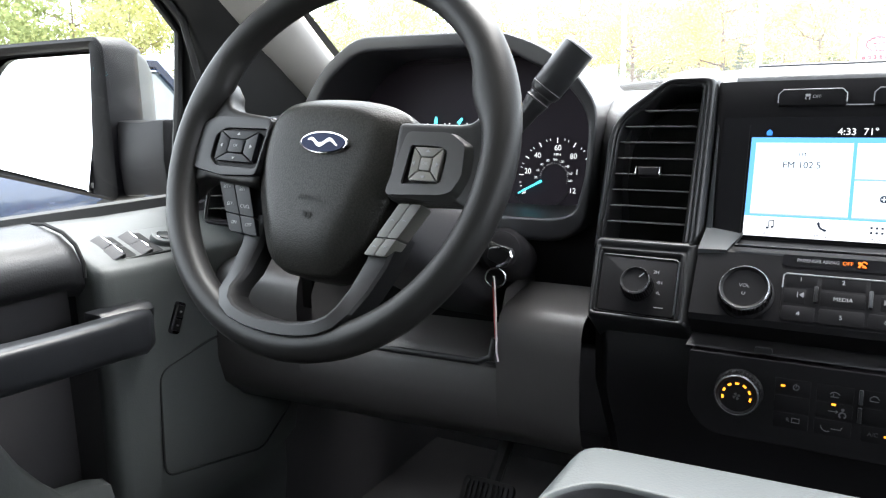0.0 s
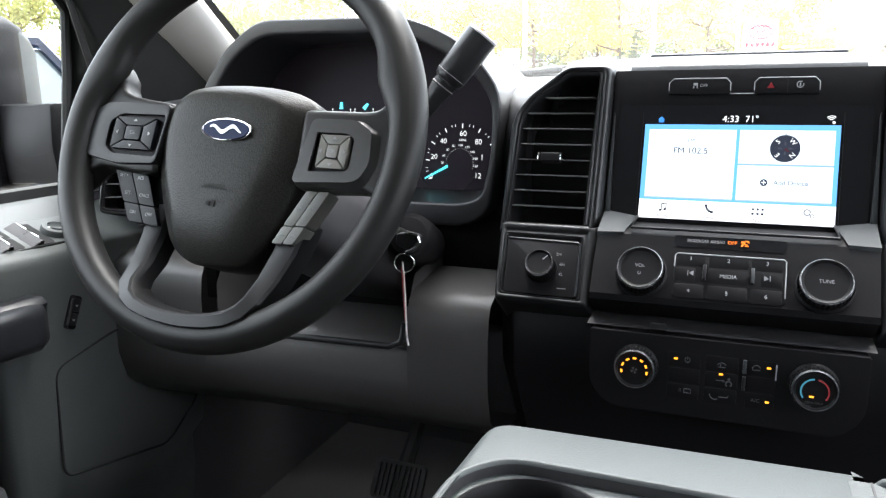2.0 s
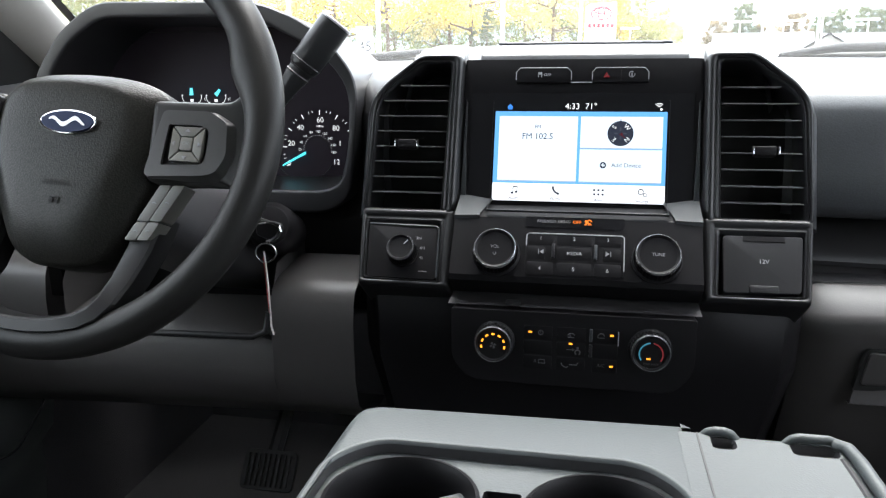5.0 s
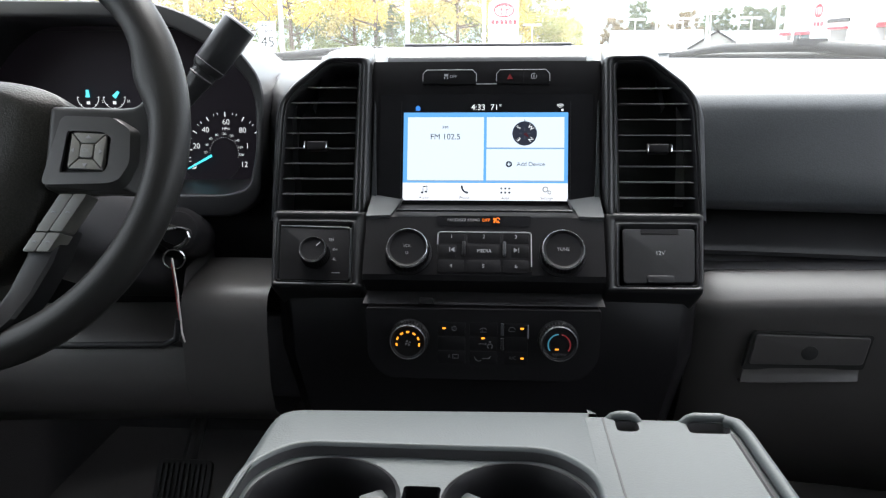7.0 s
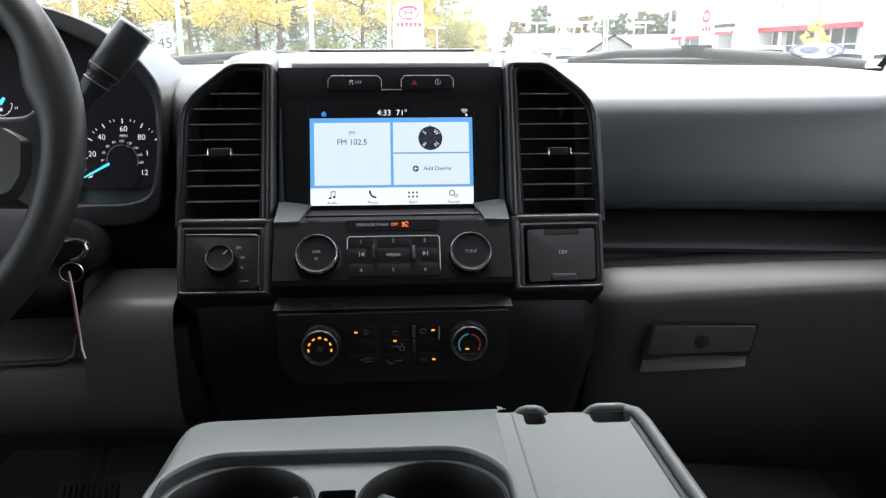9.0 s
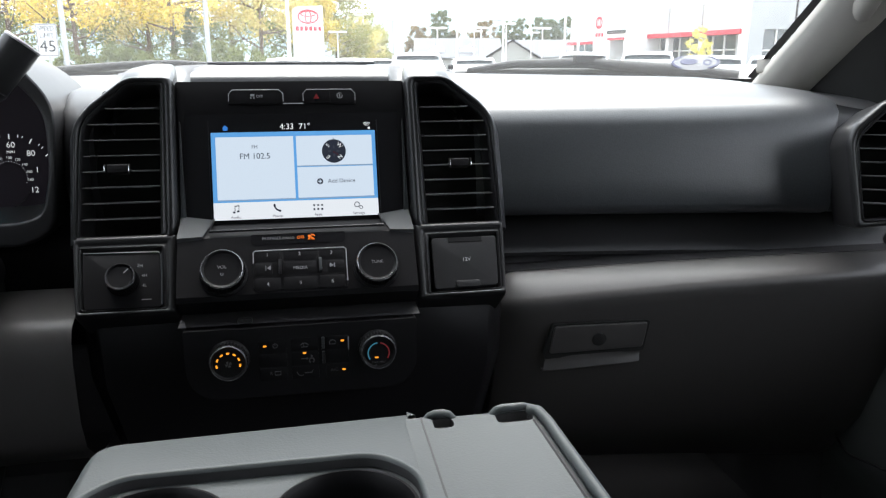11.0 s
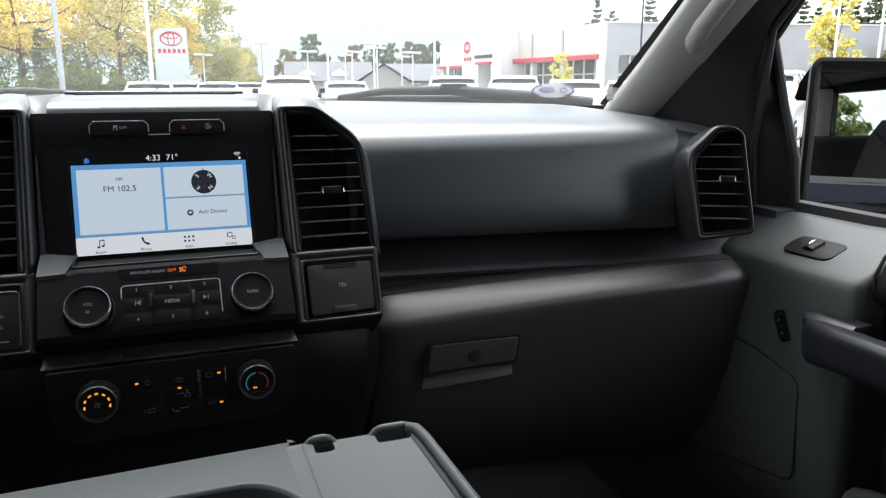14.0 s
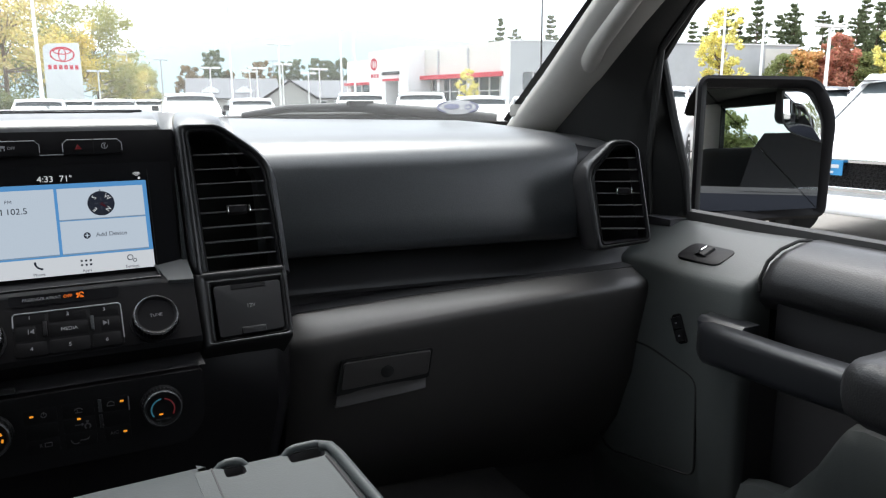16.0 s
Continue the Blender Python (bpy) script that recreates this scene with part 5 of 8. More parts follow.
def steering_wheel():
    W = plane(*WHEEL, WHEEL_TILT) @ Matrix.Rotation(radians(-2.5), 4, "Z")  # not quite straight ahead
    t = thing("steering_wheel", "black four spoke steering wheel with control buttons", "steering wheel", WHEEL)
    # rim: thicker at the upper grips, flattened inside
    bm = bmesh.new()
    R, n, m = 0.1679, 120, 18
    rows = []
    for k in range(n):
        a = 2 * math.pi * k / n
        deg = math.degrees(a) % 360
        grip = sum(math.exp(-((((deg - g + 180) % 360) - 180) / 9.0) ** 2) for g in (21, 159)) * 0.0058 + 0.0012 * math.sin(a)
        row = []
        for j in range(m):
            b = 2 * math.pi * j / m
            rr, hh = 0.0150, 0.0150
            x = R + rr * math.cos(b) - (grip * 1.4 if math.cos(b) < 0 else 0) * -math.cos(b)
            row.append(W @ Vector((x * math.cos(a), x * math.sin(a), hh * math.sin(b))))
        rows.append(row)
    rows.append(rows[0])
    loft(bm, rows, closed=True)
    bmesh.ops.remove_doubles(bm, verts=bm.verts, dist=1e-5)
    part("rim", bm, RIM_SKIN, t, "moulded black rim", smooth=80)
    # hub
    o = [(-0.071, 0.036), (-0.058, 0.0465), (-0.034, 0.0515), (0.0, 0.053), (0.034, 0.0515), (0.060, 0.0465), (0.080, 0.036), (0.0825, 0.014), (0.0795, -0.011), (0.0735, -0.030), (0.0575, -0.076), (0.041, -0.100), (0.022, -0.109), (-0.022, -0.109), (-0.042, -0.098), (-0.0595, -0.066), (-0.0735, -0.033), (-0.0800, 0.0), (-0.0780, 0.025)]
    o = rounded(o, 0.02, 3)
    rows = []
    # a flat face set high and towards the door, with broad falling flanks below and beside it
    for sc, z in ((1.0, -0.045), (1.0, -0.015), (0.990, -0.0105), (0.968, -0.0075), (0.76, 0.0006), (0.72, 0.0018), (0.66, 0.0028), (0.50, 0.0038), (0.30, 0.0044), (0.0, 0.0045)):
        rows.append([W @ Vector((x * sc - 0.030 * (1 - sc), (y - 0.016) * sc + 0.016, z)) for x, y in o])
    bm = bmesh.new()
    loft(bm, rows, closed=True)
    bmesh.ops.remove_doubles(bm, verts=bm.verts, dist=1e-5)
    part("airbag_cover", bm, HUB_SKIN, t, "grained black airbag cover", smooth=60)
    # oval badge: plain blue oval in a chrome rim with a pale wave across it
    bm = bmesh.new()
    lathe(bm, [(1.0, -0.004), (1.0, 0.0010), (0.96, 0.0018), (0.93, 0.0016), (0, 0.0016)], W @ Matrix.Translation((0.001, 0.0068, 0.0050)) @ Matrix.Diagonal((0.0264, 0.0104, 1, 1)), 48)
    b = part("badge", bm, CHROME, t, "chrome rimmed blue oval badge", smooth=40)
    B = W @ Matrix.Translation((0.001, 0.0068, 0.0070))
    marks("badge_field", [ellipse(0, 0, 0.0236, 0.0086, 40)], 0.0, B, BADGE_BLUE, b)
    wave = [(lerp(-0.0165, 0.0165, k / 30), 0.0026 * math.sin(k / 30 * 3.2 * math.pi + 0.6), 0.0019 * math.sin(math.pi * (k + 1) / 32) ** 0.5) for k in range(31)]
    marks("badge_wave", [[(x, y - w) for x, y, w in wave] + [(x, y + w) for x, y, w in wave[::-1]]], 0.0004, B, BADGE_PALE, b)
    lettering("AIRBAG", -0.001, -0.0430, 0.0068, SEAM, t, W, 0.0045)
    marks("emboss_mark", [rect(-0.004, -0.0555, 0.004, -0.0545), rect(-0.004, -0.0595, -0.001, -0.0555), rect(0.002, -0.060, 0.004, -0.0555)], 0.0042, W, SEAM, t)
    # horizontal spokes
    for s in (-1, 1):
        pts = ([(0.068, 0.0310), (0.100, 0.0340), (0.1176, 0.0364), (0.127, 0.0395), (0.1325, 0.0450), (0.1355, 0.056), (0.150, 0.072), (0.166, 0.060)] if s < 0 else [(0.068, 0.0312), (0.125, 0.0318), (0.1345, 0.0330), (0.1400, 0.0362), (0.1430, 0.0425), (0.147, 0.056), (0.166, 0.060)]) + [ (0.172, 0.0), (0.164, -0.056), (0.154, -0.047), (0.148, -0.038), (0.136, -0.0325), (0.090, -0.0360), (0.072, -0.035)]
        pts = [(s * x, y) for x, y in pts]
        bm = bmesh.new()
        poly(bm, pts if s < 0 else pts[::-1], -0.026, -0.001, W)
        soften(bm, 0.006, 3)
        part("spoke", bm, RIM_SKIN, t, smooth=50)
        bm = bmesh.new()
        if s < 0:
            o2 = rounded([(s * 0.066, 0.0275), (s * 0.1385, 0.0275), (s * 0.1545, 0.0190), (s * 0.1545, -0.0240), (s * 0.114, -0.0300), (s * 0.070, -0.0275)], 0.006, 4)
            i2 = rounded([(s * 0.0690, 0.0172), (s * 0.1210, 0.0165), (s * 0.1320, 0.0090), (s * 0.1320, -0.0140), (s * 0.1220, -0.0210), (s * 0.0720, -0.0215)], 0.004, 4)
            ring(bm, o2, i2, -0.006, 0.004, W, -0.002)
            soften(bm, 0.0022)
        else:  # raised face with a broad falling flank towards the rim
            skirt = [(0.0835, 0.0250), (0.1312, 0.0256), (0.1538, 0.0140), (0.1556, -0.012), (0.1496, -0.0345), (0.130, -0.0350), (0.0745, -0.0350)]
            face = [(0.0838, 0.0202), (0.1221, 0.0206), (0.1371, 0.0122), (0.1398, -0.013), (0.1335, -0.0254), (0.1257, -0.0282), (0.0752, -0.0318)]
            hole = [(0.0885, 0.0107), (0.1166, 0.0110), (0.1250, 0.0065), (0.1252, -0.0150), (0.1238, -0.0200), (0.1200, -0.0220), (0.0865, -0.0240)]
            i2 = rounded(hole, 0.003, 3)
            q = [rounded(skirt, 0.005, 3), rounded(skirt, 0.005, 3), rounded(face, 0.004, 3), inset(rounded(face, 0.004, 3), 0.0012), inset(i2, -0.0008), i2, i2]
            loft(bm, [[W @ Vector((x, y, z)) for x, y in o + o[:1]] for o, z in zip(q, (-0.014, -0.0072, 0.0032, 0.0042, 0.0042, 0.0034, -0.004))])
        # light is painted into the tones: left side darker, right side lighter
        part("spoke_trim", bm, SPOKE_TRIM if s < 0 else SPOKE_LIT, t, "spoke trim painted as shaded" if s < 0 else "spoke trim painted as lit", smooth=40 if s < 0 else 25)
        plate("pad_recess", i2, -0.004, 0.0004, W, BLACK, t, "black switch recess")
        # four way pad
        cx, cy = (-0.1010, -0.0015) if s < 0 else (0.1072, -0.0056)
        mat = BUTTON_SHADED if s < 0 else BUTTON_LIT
        q, r = ((0.0250, 0.0155), (0.0090, 0.0062)) if s < 0 else ((0.0140, 0.0146), (0.0050, 0.0052))
        for dirs in (((-1, 1), (1, 1)), ((1, 1), (1, -1)), ((1, -1), (-1, -1)), ((-1, -1), (-1, 1))):
            (ax, ay), (bx, by) = dirs
            pts = [(cx + ax * q[0] * 0.97, cy + ay * q[1] * 0.97), (cx + bx * q[0] * 0.97, cy + by * q[1] * 0.97), (cx + bx * r[0] * 1.12, cy + by * r[1] * 1.12), (cx + ax * r[0] * 1.12, cy + ay * r[1] * 1.12)]
            mx, my = sum(p[0] for p in pts) / 4, sum(p[1] for p in pts) / 4
            pts = [(mx + (x - mx) * 0.95, my + (y - my) * 0.93) for x, y in pts]
            bm = bmesh.new()
            poly(bm, pts, -0.002, 0.0052, W)
            soften(bm, 0.0007)
            k = part("arrow_key", bm, mat, t)
            dx, dy = (ax + bx) / 2, (ay + by) / 2
            ux, uy = mx + dx * 0.0012, my + dy * 0.0008
            marks("arrow", [[(ux + dx * 0.0016 + dy * 0, uy + dy * 0.0014), (ux - dx * 0.001 + dy * 0.0022, uy - dy * 0.001 + dx * 0.0020), (ux - dx * 0.001 - dy * 0.0022, uy - dy * 0.001 - dx * 0.0020)]], 0.0055, W, PRINT if s < 0 else PRINT_DIM, k)
        bm = bmesh.new()
        poly(bm, rounded(rect(cx - r[0], cy - r[1], cx + r[0], cy + r[1]), 0.0012, 2), -0.002, 0.0058, W)
        soften(bm, 0.0006)
        k = part("centre_key", bm, mat, t)
        lettering("OK", cx, cy, 0.0042, PRINT_DIM, k, W, 0.0062)
        # two columns of rocker keys under each spoke
        if s < 0:
            corners, top, words = ((-0.1284, -0.0285), (-0.0885, -0.0315), (-0.0615, -0.0805), (-0.0965, -0.0790)), -0.009, (("SET+", "SET-", "ON"), ("RES", "CNCL", "OFF"))
        else:
            corners, top, words = ((0.0822, -0.0365), (0.1042, -0.0355), (0.0795, -0.0816), (0.0590, -0.0825)), -0.0085, None
        def on_pad(u, v):
            (ax, ay), (bx, by), (cx, cy), (dx, dy) = corners
            return lerp(lerp(ax, bx, u), lerp(dx, cx, u), v), lerp(lerp(ay, by, u), lerp(dy, cy, u), v)
        for col, (u0, u1) in enumerate(((0.0, 0.485), (0.515, 1.0))):
            for v0, v1 in ((0.0, 0.655), (0.675, 1.0)):
                bm = bmesh.new()
                poly(bm, rounded([on_pad(u0, v1), on_pad(u1, v1), on_pad(u1, v0), on_pad(u0, v0)], 0.0018, 3), -0.026, top, W)
                soften(bm, 0.0012)
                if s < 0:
                    k = part("cruise_key", bm, BUTTON_SHADED, t)
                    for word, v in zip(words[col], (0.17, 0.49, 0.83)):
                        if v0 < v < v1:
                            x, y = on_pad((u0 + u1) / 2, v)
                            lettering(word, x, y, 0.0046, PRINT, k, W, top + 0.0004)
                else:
                    k = part("phone_key", bm, BUTTON_LIT, t, "grey button painted as lit")
                    x, y = on_pad((u0 + u1) / 2, (v0 + v1) / 2)
                    marks("key_mark", [_arc(x, y - 0.001, 0.0012, 0.0020, 20, 160, 6)], top + 0.0004, W, PRINT_DIM, k)
    # one U of trim: down both lower spokes and along the rim between them
    half = [(0.073, -0.060, -0.016, 0.0120), (0.0700, -0.088, -0.011, 0.0112), (0.0665, -0.114, -0.001, 0.0098), (0.0640, -0.132, 0.0105, 0.0086), (0.0575, -0.1430, 0.0150, 0.0076), (0.0460, -0.1500, 0.0168, 0.0068), (0.031, -0.1540, 0.0174, 0.0062), (0.015, -0.1560, 0.0176, 0.0060)]
    path = [(-x, y, z, w) for x, y, z, w in half] + [(0.0, -0.1566, 0.0176, 0.0060)] + half[::-1]
    rows = []
    for k, (x, y, z, w) in enumerate(path):
        a, b = path[max(k - 1, 0)], path[min(k + 1, len(path) - 1)]
        d = Vector((b[0] - a[0], b[1] - a[1])).normalized()
        rows.append([W @ Vector((x - d.y * w * f, y + d.x * w * f, z + h)) for f, h in ((-1.1, -0.024), (-1.0, -0.0035), (-0.80, -0.0004), (0.55, 0.0), (0.85, -0.0016), (1.15, -0.0065), (1.25, -0.022))])
    bm = bmesh.new()
    loft(bm, rows)
    part("lower_trim", bm, SPOKE_TRIM, t, "dark grey trim down the lower spokes and rim", smooth=28)


def column():
    W = plane(*WHEEL, WHEEL_TILT)
    t = thing("steering_column", "black plastic steering column shroud", "steering column", (-0.405, -0.05, 1.42))
    rows = []
    for z, w, h, dy in ((-0.05, 0.046, 0.036, -0.030), (-0.075, 0.056, 0.040, -0.034), (-0.16, 0.062, 0.042, -0.038), (-0.26, 0.064, 0.044, -0.042), (-0.36, 0.064, 0.046, -0.045)):
        o = rounded([(-w, -h), (w, -h), (w, h), (-w, h)], 0.028, 4)
        rows.append([W @ Vector((x, y + dy, z)) for x, y in o])
    bm = bmesh.new()
    loft(bm, rows, closed=True, caps=True)
    part("shroud", bm, BLACK_MATT, t, smooth=50)
    # ignition barrel
    K = plane(-0.312, -0.058, 1.378, 18, 14)
    bm = bmesh.new()
    lathe(bm, [(0.026, -0.09), (0.026, -0.012), (0.022, -0.006), (0.020, 0.0), (0.013, 0.002), (0.0, 0.002)], K, 28)
    part("ignition_barrel", bm, BLACK, t, smooth=45)
    k = thing("ignition_key", "black headed key with a steel ring and cord", "key", (-0.312, -0.075, 1.37))
    B = K @ Matrix.Rotation(radians(68), 4, "Z")
    bm = bmesh.new()
    poly(bm, rounded(rect(-0.0045, -0.012, 0.0045, 0.012), 0.003), 0.002, 0.016, B)
    soften(bm, 0.001)
    part("blade", bm, STEEL, k)
    bm = bmesh.new()
    head = [(-0.3160, 1.3735), (-0.3040, 1.3690), (-0.2965, 1.3690), (-0.2885, 1.3775), (-0.2895, 1.3840), (-0.3000, 1.3870), (-0.3145, 1.3850)]
    poly(bm, rounded(head, 0.0035, 3), -0.0045, 0.0045, plane(0, -0.078, 0))
    soften(bm, 0.0018, 3)
    part("head", bm, BEZEL, k, "black plastic key head", smooth=50)
    bm = bmesh.new()
    tube(bm, [(x, -0.0835, z) for x, z in ((-0.3035, 1.3868), (-0.2955, 1.3862), (-0.2895, 1.3836), (-0.2885, 1.3785), (-0.2925, 1.3725), (-0.2975, 1.3690), (-0.3045, 1.3672))], [0.0009, 0.0017, 0.0022, 0.0024, 0.0024, 0.0020, 0.0012], 8)
    part("loop", bm, CHROME, k, "bright chrome edge of the key head")
    bm = bmesh.new()
    tube(bm, [(-0.3075 + 0.0098 * math.cos(2 * math.pi * i / 28), -0.080 + 0.003 * math.cos(2 * math.pi * i / 28), 1.3545 + 0.0098 * math.sin(2 * math.pi * i / 28)) for i in range(28)], 0.0009, 6, True)
    part("split_ring", bm, STEEL, k, "thin steel split ring")
    bm = bmesh.new()
    tube(bm, [(-0.3085, -0.082, 1.356), (-0.3080, -0.081, 1.345), (-0.3070, -0.081, 1.32), (-0.3070, -0.080, 1.29), (-0.3070, -0.080, 1.276), (-0.3050, -0.080, 1.266)], 0.0010, 6)
    part("cord", bm, CORD, k, "thin pale cord")
    bm = bmesh.new()
    tube(bm, [(-0.3100, -0.081, 1.350), (-0.3098, -0.080, 1.330), (-0.3094, -0.079, 1.305), (-0.3085, -0.079, 1.290)], 0.0007, 6)
    part("cord", bm, CORD_RED, k, "thin red cord")
    # gear lever
    g = thing("gear_lever", "black column gear lever with a fat barrel grip", "gear lever", (-0.33, -0.01, 1.50))
    a, b = Vector((-0.3185, -0.020, 1.4935)), Vector((-0.2505, 0.002, 1.5810))
    d = (b - a).normalized()
    L = Matrix.Translation(a) @ d.to_track_quat("Z", "Y").to_matrix().to_4x4()
    ln = (b - a).length
    bm = bmesh.new()
    lathe(bm, [(0.008, -0.10), (0.009, ln * 0.10), (0.0105, ln * 0.30), (0.0125, ln * 0.38), (0.0128, ln * 0.47), (0.0154, ln * 0.49), (0.0168, ln * 0.53), (0.0173, ln * 0.75), (0.0174, ln * 0.97), (0.0170, ln), (0.0156, ln + 0.001), (0.0150, ln - 0.001), (0, ln - 0.001)], L, 32)
    part("grip", bm, BEZEL, g, "black ribbed barrel grip", smooth=40)
    bm = bmesh.new()
    lathe(bm, [(0.0174, ln - 0.0015), (0.0177, ln + 0.0004), (0.0165, ln + 0.0016), (0.0148, ln + 0.0010), (0.0, ln + 0.0016)], L, 32)
    part("end_cap", bm, CAP_PALE, g, "end cap painted pale for reflected sky, with a bright rim", smooth=40)
    bm = bmesh.new()
    for q in (0.40, 0.46, 0.53):
        lathe(bm, [(0.0126 if q < 0.5 else 0.0162, ln * q), (0.0138 if q < 0.5 else 0.0173, ln * (q + 0.012)), (0.0128 if q < 0.5 else 0.0166, ln * (q + 0.024))], L, 28)
    part("ribs", bm, BLACK_MATT, g)
    T = L @ Matrix.Rotation(radians(-58), 4, "Z") @ Matrix.Translation((0.0172, 0, 0)) @ Matrix.Rotation(radians(90), 4, "Y")
    bm = bmesh.new()
    poly(bm, rounded(rect(-ln * 0.68, -0.0042, -ln * 0.54, 0.0042), 0.0015, 2), -0.003, 0.0014, T)
    soften(bm, 0.0007)
    part("mode_button", bm, BEZEL, g)
    lettering("TOW HAUL", -ln * 0.83, 0.0022, 0.0042, PRINT_DIM, g, T, 0.0012, squeeze=0.8, turn=180)
    lettering("MODE", -ln * 0.83, -0.0026, 0.0042, PRINT_DIM, g, T, 0.0012, turn=180)
    # brake pedal
    p = thing("brake_pedal", "black ribbed rubber brake pedal", "pedal", (-0.39, 0.06, 1.02))
    M = plane(-0.390, 0.055, 1.018, 38) @ Matrix.Diagonal((0.80, 0.85, 1, 1))
    bm = bmesh.new()
    poly(bm, rounded(rect(-0.046, -0.030, 0.046, 0.032), 0.010), -0.010, 0.0, M)
    soften(bm, 0.003)
    part("pad", bm, RUBBER, p)
    for k in range(9):
        bm = bmesh.new()
        box(bm, (-0.036 + k * 0.009, 0.0, 0.002), (0.0042, 0.050, 0.005), M)
        soften(bm, 0.001)
        part("rib", bm, RUBBER, p)
    bm = bmesh.new()
    tube(bm, [M @ Vector((0, 0, -0.008)), (-0.385, 0.15, 1.10), (-0.38, 0.30, 1.28)], 0.010, 8)
    part("arm", bm, BLACK_MATT, p)


BADGE_PALE = material("polished pale metal", (0.62, 0.64, 0.66), 0.3, metal=0.5, mottle=0.03)
BADGE_BLUE = material("deep blue enamel", (0.006, 0.014, 0.050), 0.5, mottle=0.02, spec=0.2)


# ---- the middle seat's folded back as console ----
def console():
    t = thing("centre_console", "grey green plastic fold down console with cup holders", "console", (0.015, -0.5, 1.2))
    Z = 1.305
    y1, y0 = -0.290, -0.80
    out = rounded([(-0.156, y0), (0.186, y0), (0.1795, y1), (-0.1445, y1)], [0.02, 0.02, 0.020, 0.022], 6)
    bm = bmesh.new()
    # the tray opening: a rounded slot round both cups
    slot = rounded([(-0.142, -0.50), (0.076, -0.50), (0.076, -0.366), (0.050, -0.338), (-0.118, -0.338), (-0.142, -0.366)], [0.03, 0.03, 0.03, 0.03, 0.03, 0.03], 6)
    lid_x = 0.0865
    def fill(bm, outer, holes, z):
        edges = []
        for loop in [outer] + holes:
            v = [bm.verts.new((x, y, z)) for x, y in loop]
            edges += [bm.edges.new((v[i], v[(i + 1) % len(v)])) for i in range(len(v))]
        bmesh.ops.triangle_fill(bm, use_beauty=True, use_dissolve=False, edges=edges)
    base = rounded([(-0.156, y0), (lid_x - 0.0012, y0), (lid_x - 0.0012, y1 + 0.008), (-0.1445, y1)], [0.02, 0.0, 0.002, 0.022], 6)
    inn = inset(base, 0.008)
    fill(bm, inn, [slot], Z)
    rows = [[(x, y, z) for x, y in inset(base, d)] for d, z in ((0.008, Z), (0.004, Z - 0.0015), (0.001, Z - 0.005), (0.0, Z - 0.010), (-0.004, Z - 0.06), (-0.004, Z - 0.13))]
    loft(bm, [r + r[:1] for r in rows])
    bmesh.ops.remove_doubles(bm, verts=bm.verts, dist=1e-5)
    part("top_shell", bm, CONSOLE_GREY, t, smooth=40)
    # rolled step down into the tray
    bm = bmesh.new()
    rows = [[(x, y, z) for x, y in inset(slot, d)] for d, z in ((-0.0015, Z - 0.0005), (0.0, Z + 0.0008), (0.0022, Z + 0.0004), (0.0032, Z - 0.0020))]
    loft(bm, [r + r[:1] for r in rows])
    part("tray_edge", bm, CONSOLE_GREY, t, smooth=70)
    # the wall is black to paint the thin shadow just inside the tray rim
    bm = bmesh.new()
    rows = [[(x, y, z) for x, y in inset(slot, d)] for d, z in ((0.0032, Z - 0.0020), (0.0034, Z - 0.0035), (0.0034, Z - 0.0085))]
    loft(bm, [r + r[:1] for r in rows])
    part("tray_wall", bm, BLACK_MATT, t, "tray wall painted dark as shade", smooth=70)
    bm = bmesh.new()
    tray = inset(slot, 0.0034)
    cups = [ellipse(-0.0885, -0.3925, 0.0445, 0.0445, 40), ellipse(0.0260, -0.3925, 0.0440, 0.0440, 40)]
    link = rounded(rect(-0.0425, -0.420, -0.0200, -0.3735), 0.003, 3)
    fill(bm, tray, cups + [link], Z - 0.0085)
    part("tray", bm, CONSOLE_GREY, t, smooth=0)
    bm = bmesh.new()
    rows = [[(x, y, z) for x, y in inset(link, d)] for d, z in ((0.0, Z - 0.0085), (0.001, Z - 0.012), (0.001, Z - 0.06))]
    loft(bm, [r + r[:1] for r in rows])
    bm.faces.new([bm.verts.new(v) for v in rows[-1]])
    part("cup_link", bm, BLACK, t, "dark slot between the cups", smooth=40)
    for c, turns in (((-0.0885, -0.3925, 0.0445), (32, 212)), ((0.0260, -0.3925, 0.0440), (148, -32))):
        bm = bmesh.new()
        lathe(bm, [(c[2], 0.0), (c[2] + 0.0015, 0.0022), (c[2] - 0.001, 0.003), (c[2] - 0.003, 0.0), (c[2] - 0.0045, -0.010), (c[2] - 0.008, -0.075), (0, -0.075)], Matrix.Translation((c[0], c[1], Z - 0.0085)), 40)
        part("cup_well", bm, BLACK, t, "dark round cup well", smooth=50)
        for a in turns:
            bm = bmesh.new()
            box(bm, (c[2] - 0.012, 0, -0.012), (0.016, 0.012, 0.010), Matrix.Translation((c[0], c[1], Z - 0.0085)) @ Matrix.Rotation(radians(a), 4, "Z"))
            soften(bm, 0.002)
            part("cup_finger", bm, CONSOLE_GREY, t, "pale cup finger")
    # bin lid beside the cups: flat, with two finger pockets behind a raised front rim and a ridge along its outer edge
    bm = bmesh.new()
    lid = rounded([(lid_x + 0.0012, y0), (0.186, y0), (0.1795, y1), (lid_x + 0.0012, y1)], [0.0, 0.02, 0.018, 0.002], 6)
    inn = inset(lid, 0.006)
    pockets = [rounded([(xa, y1 - 0.0215), (xb, y1 - 0.0215), (xb, y1 - 0.0078), (xa, y1 - 0.0078)], [0.004, 0.006, 0.004, 0.003], 3) for xa, xb in ((0.0945, 0.1100), (0.1425, 0.1705))]
    fill(bm, inn, pockets, Z - 0.0015)
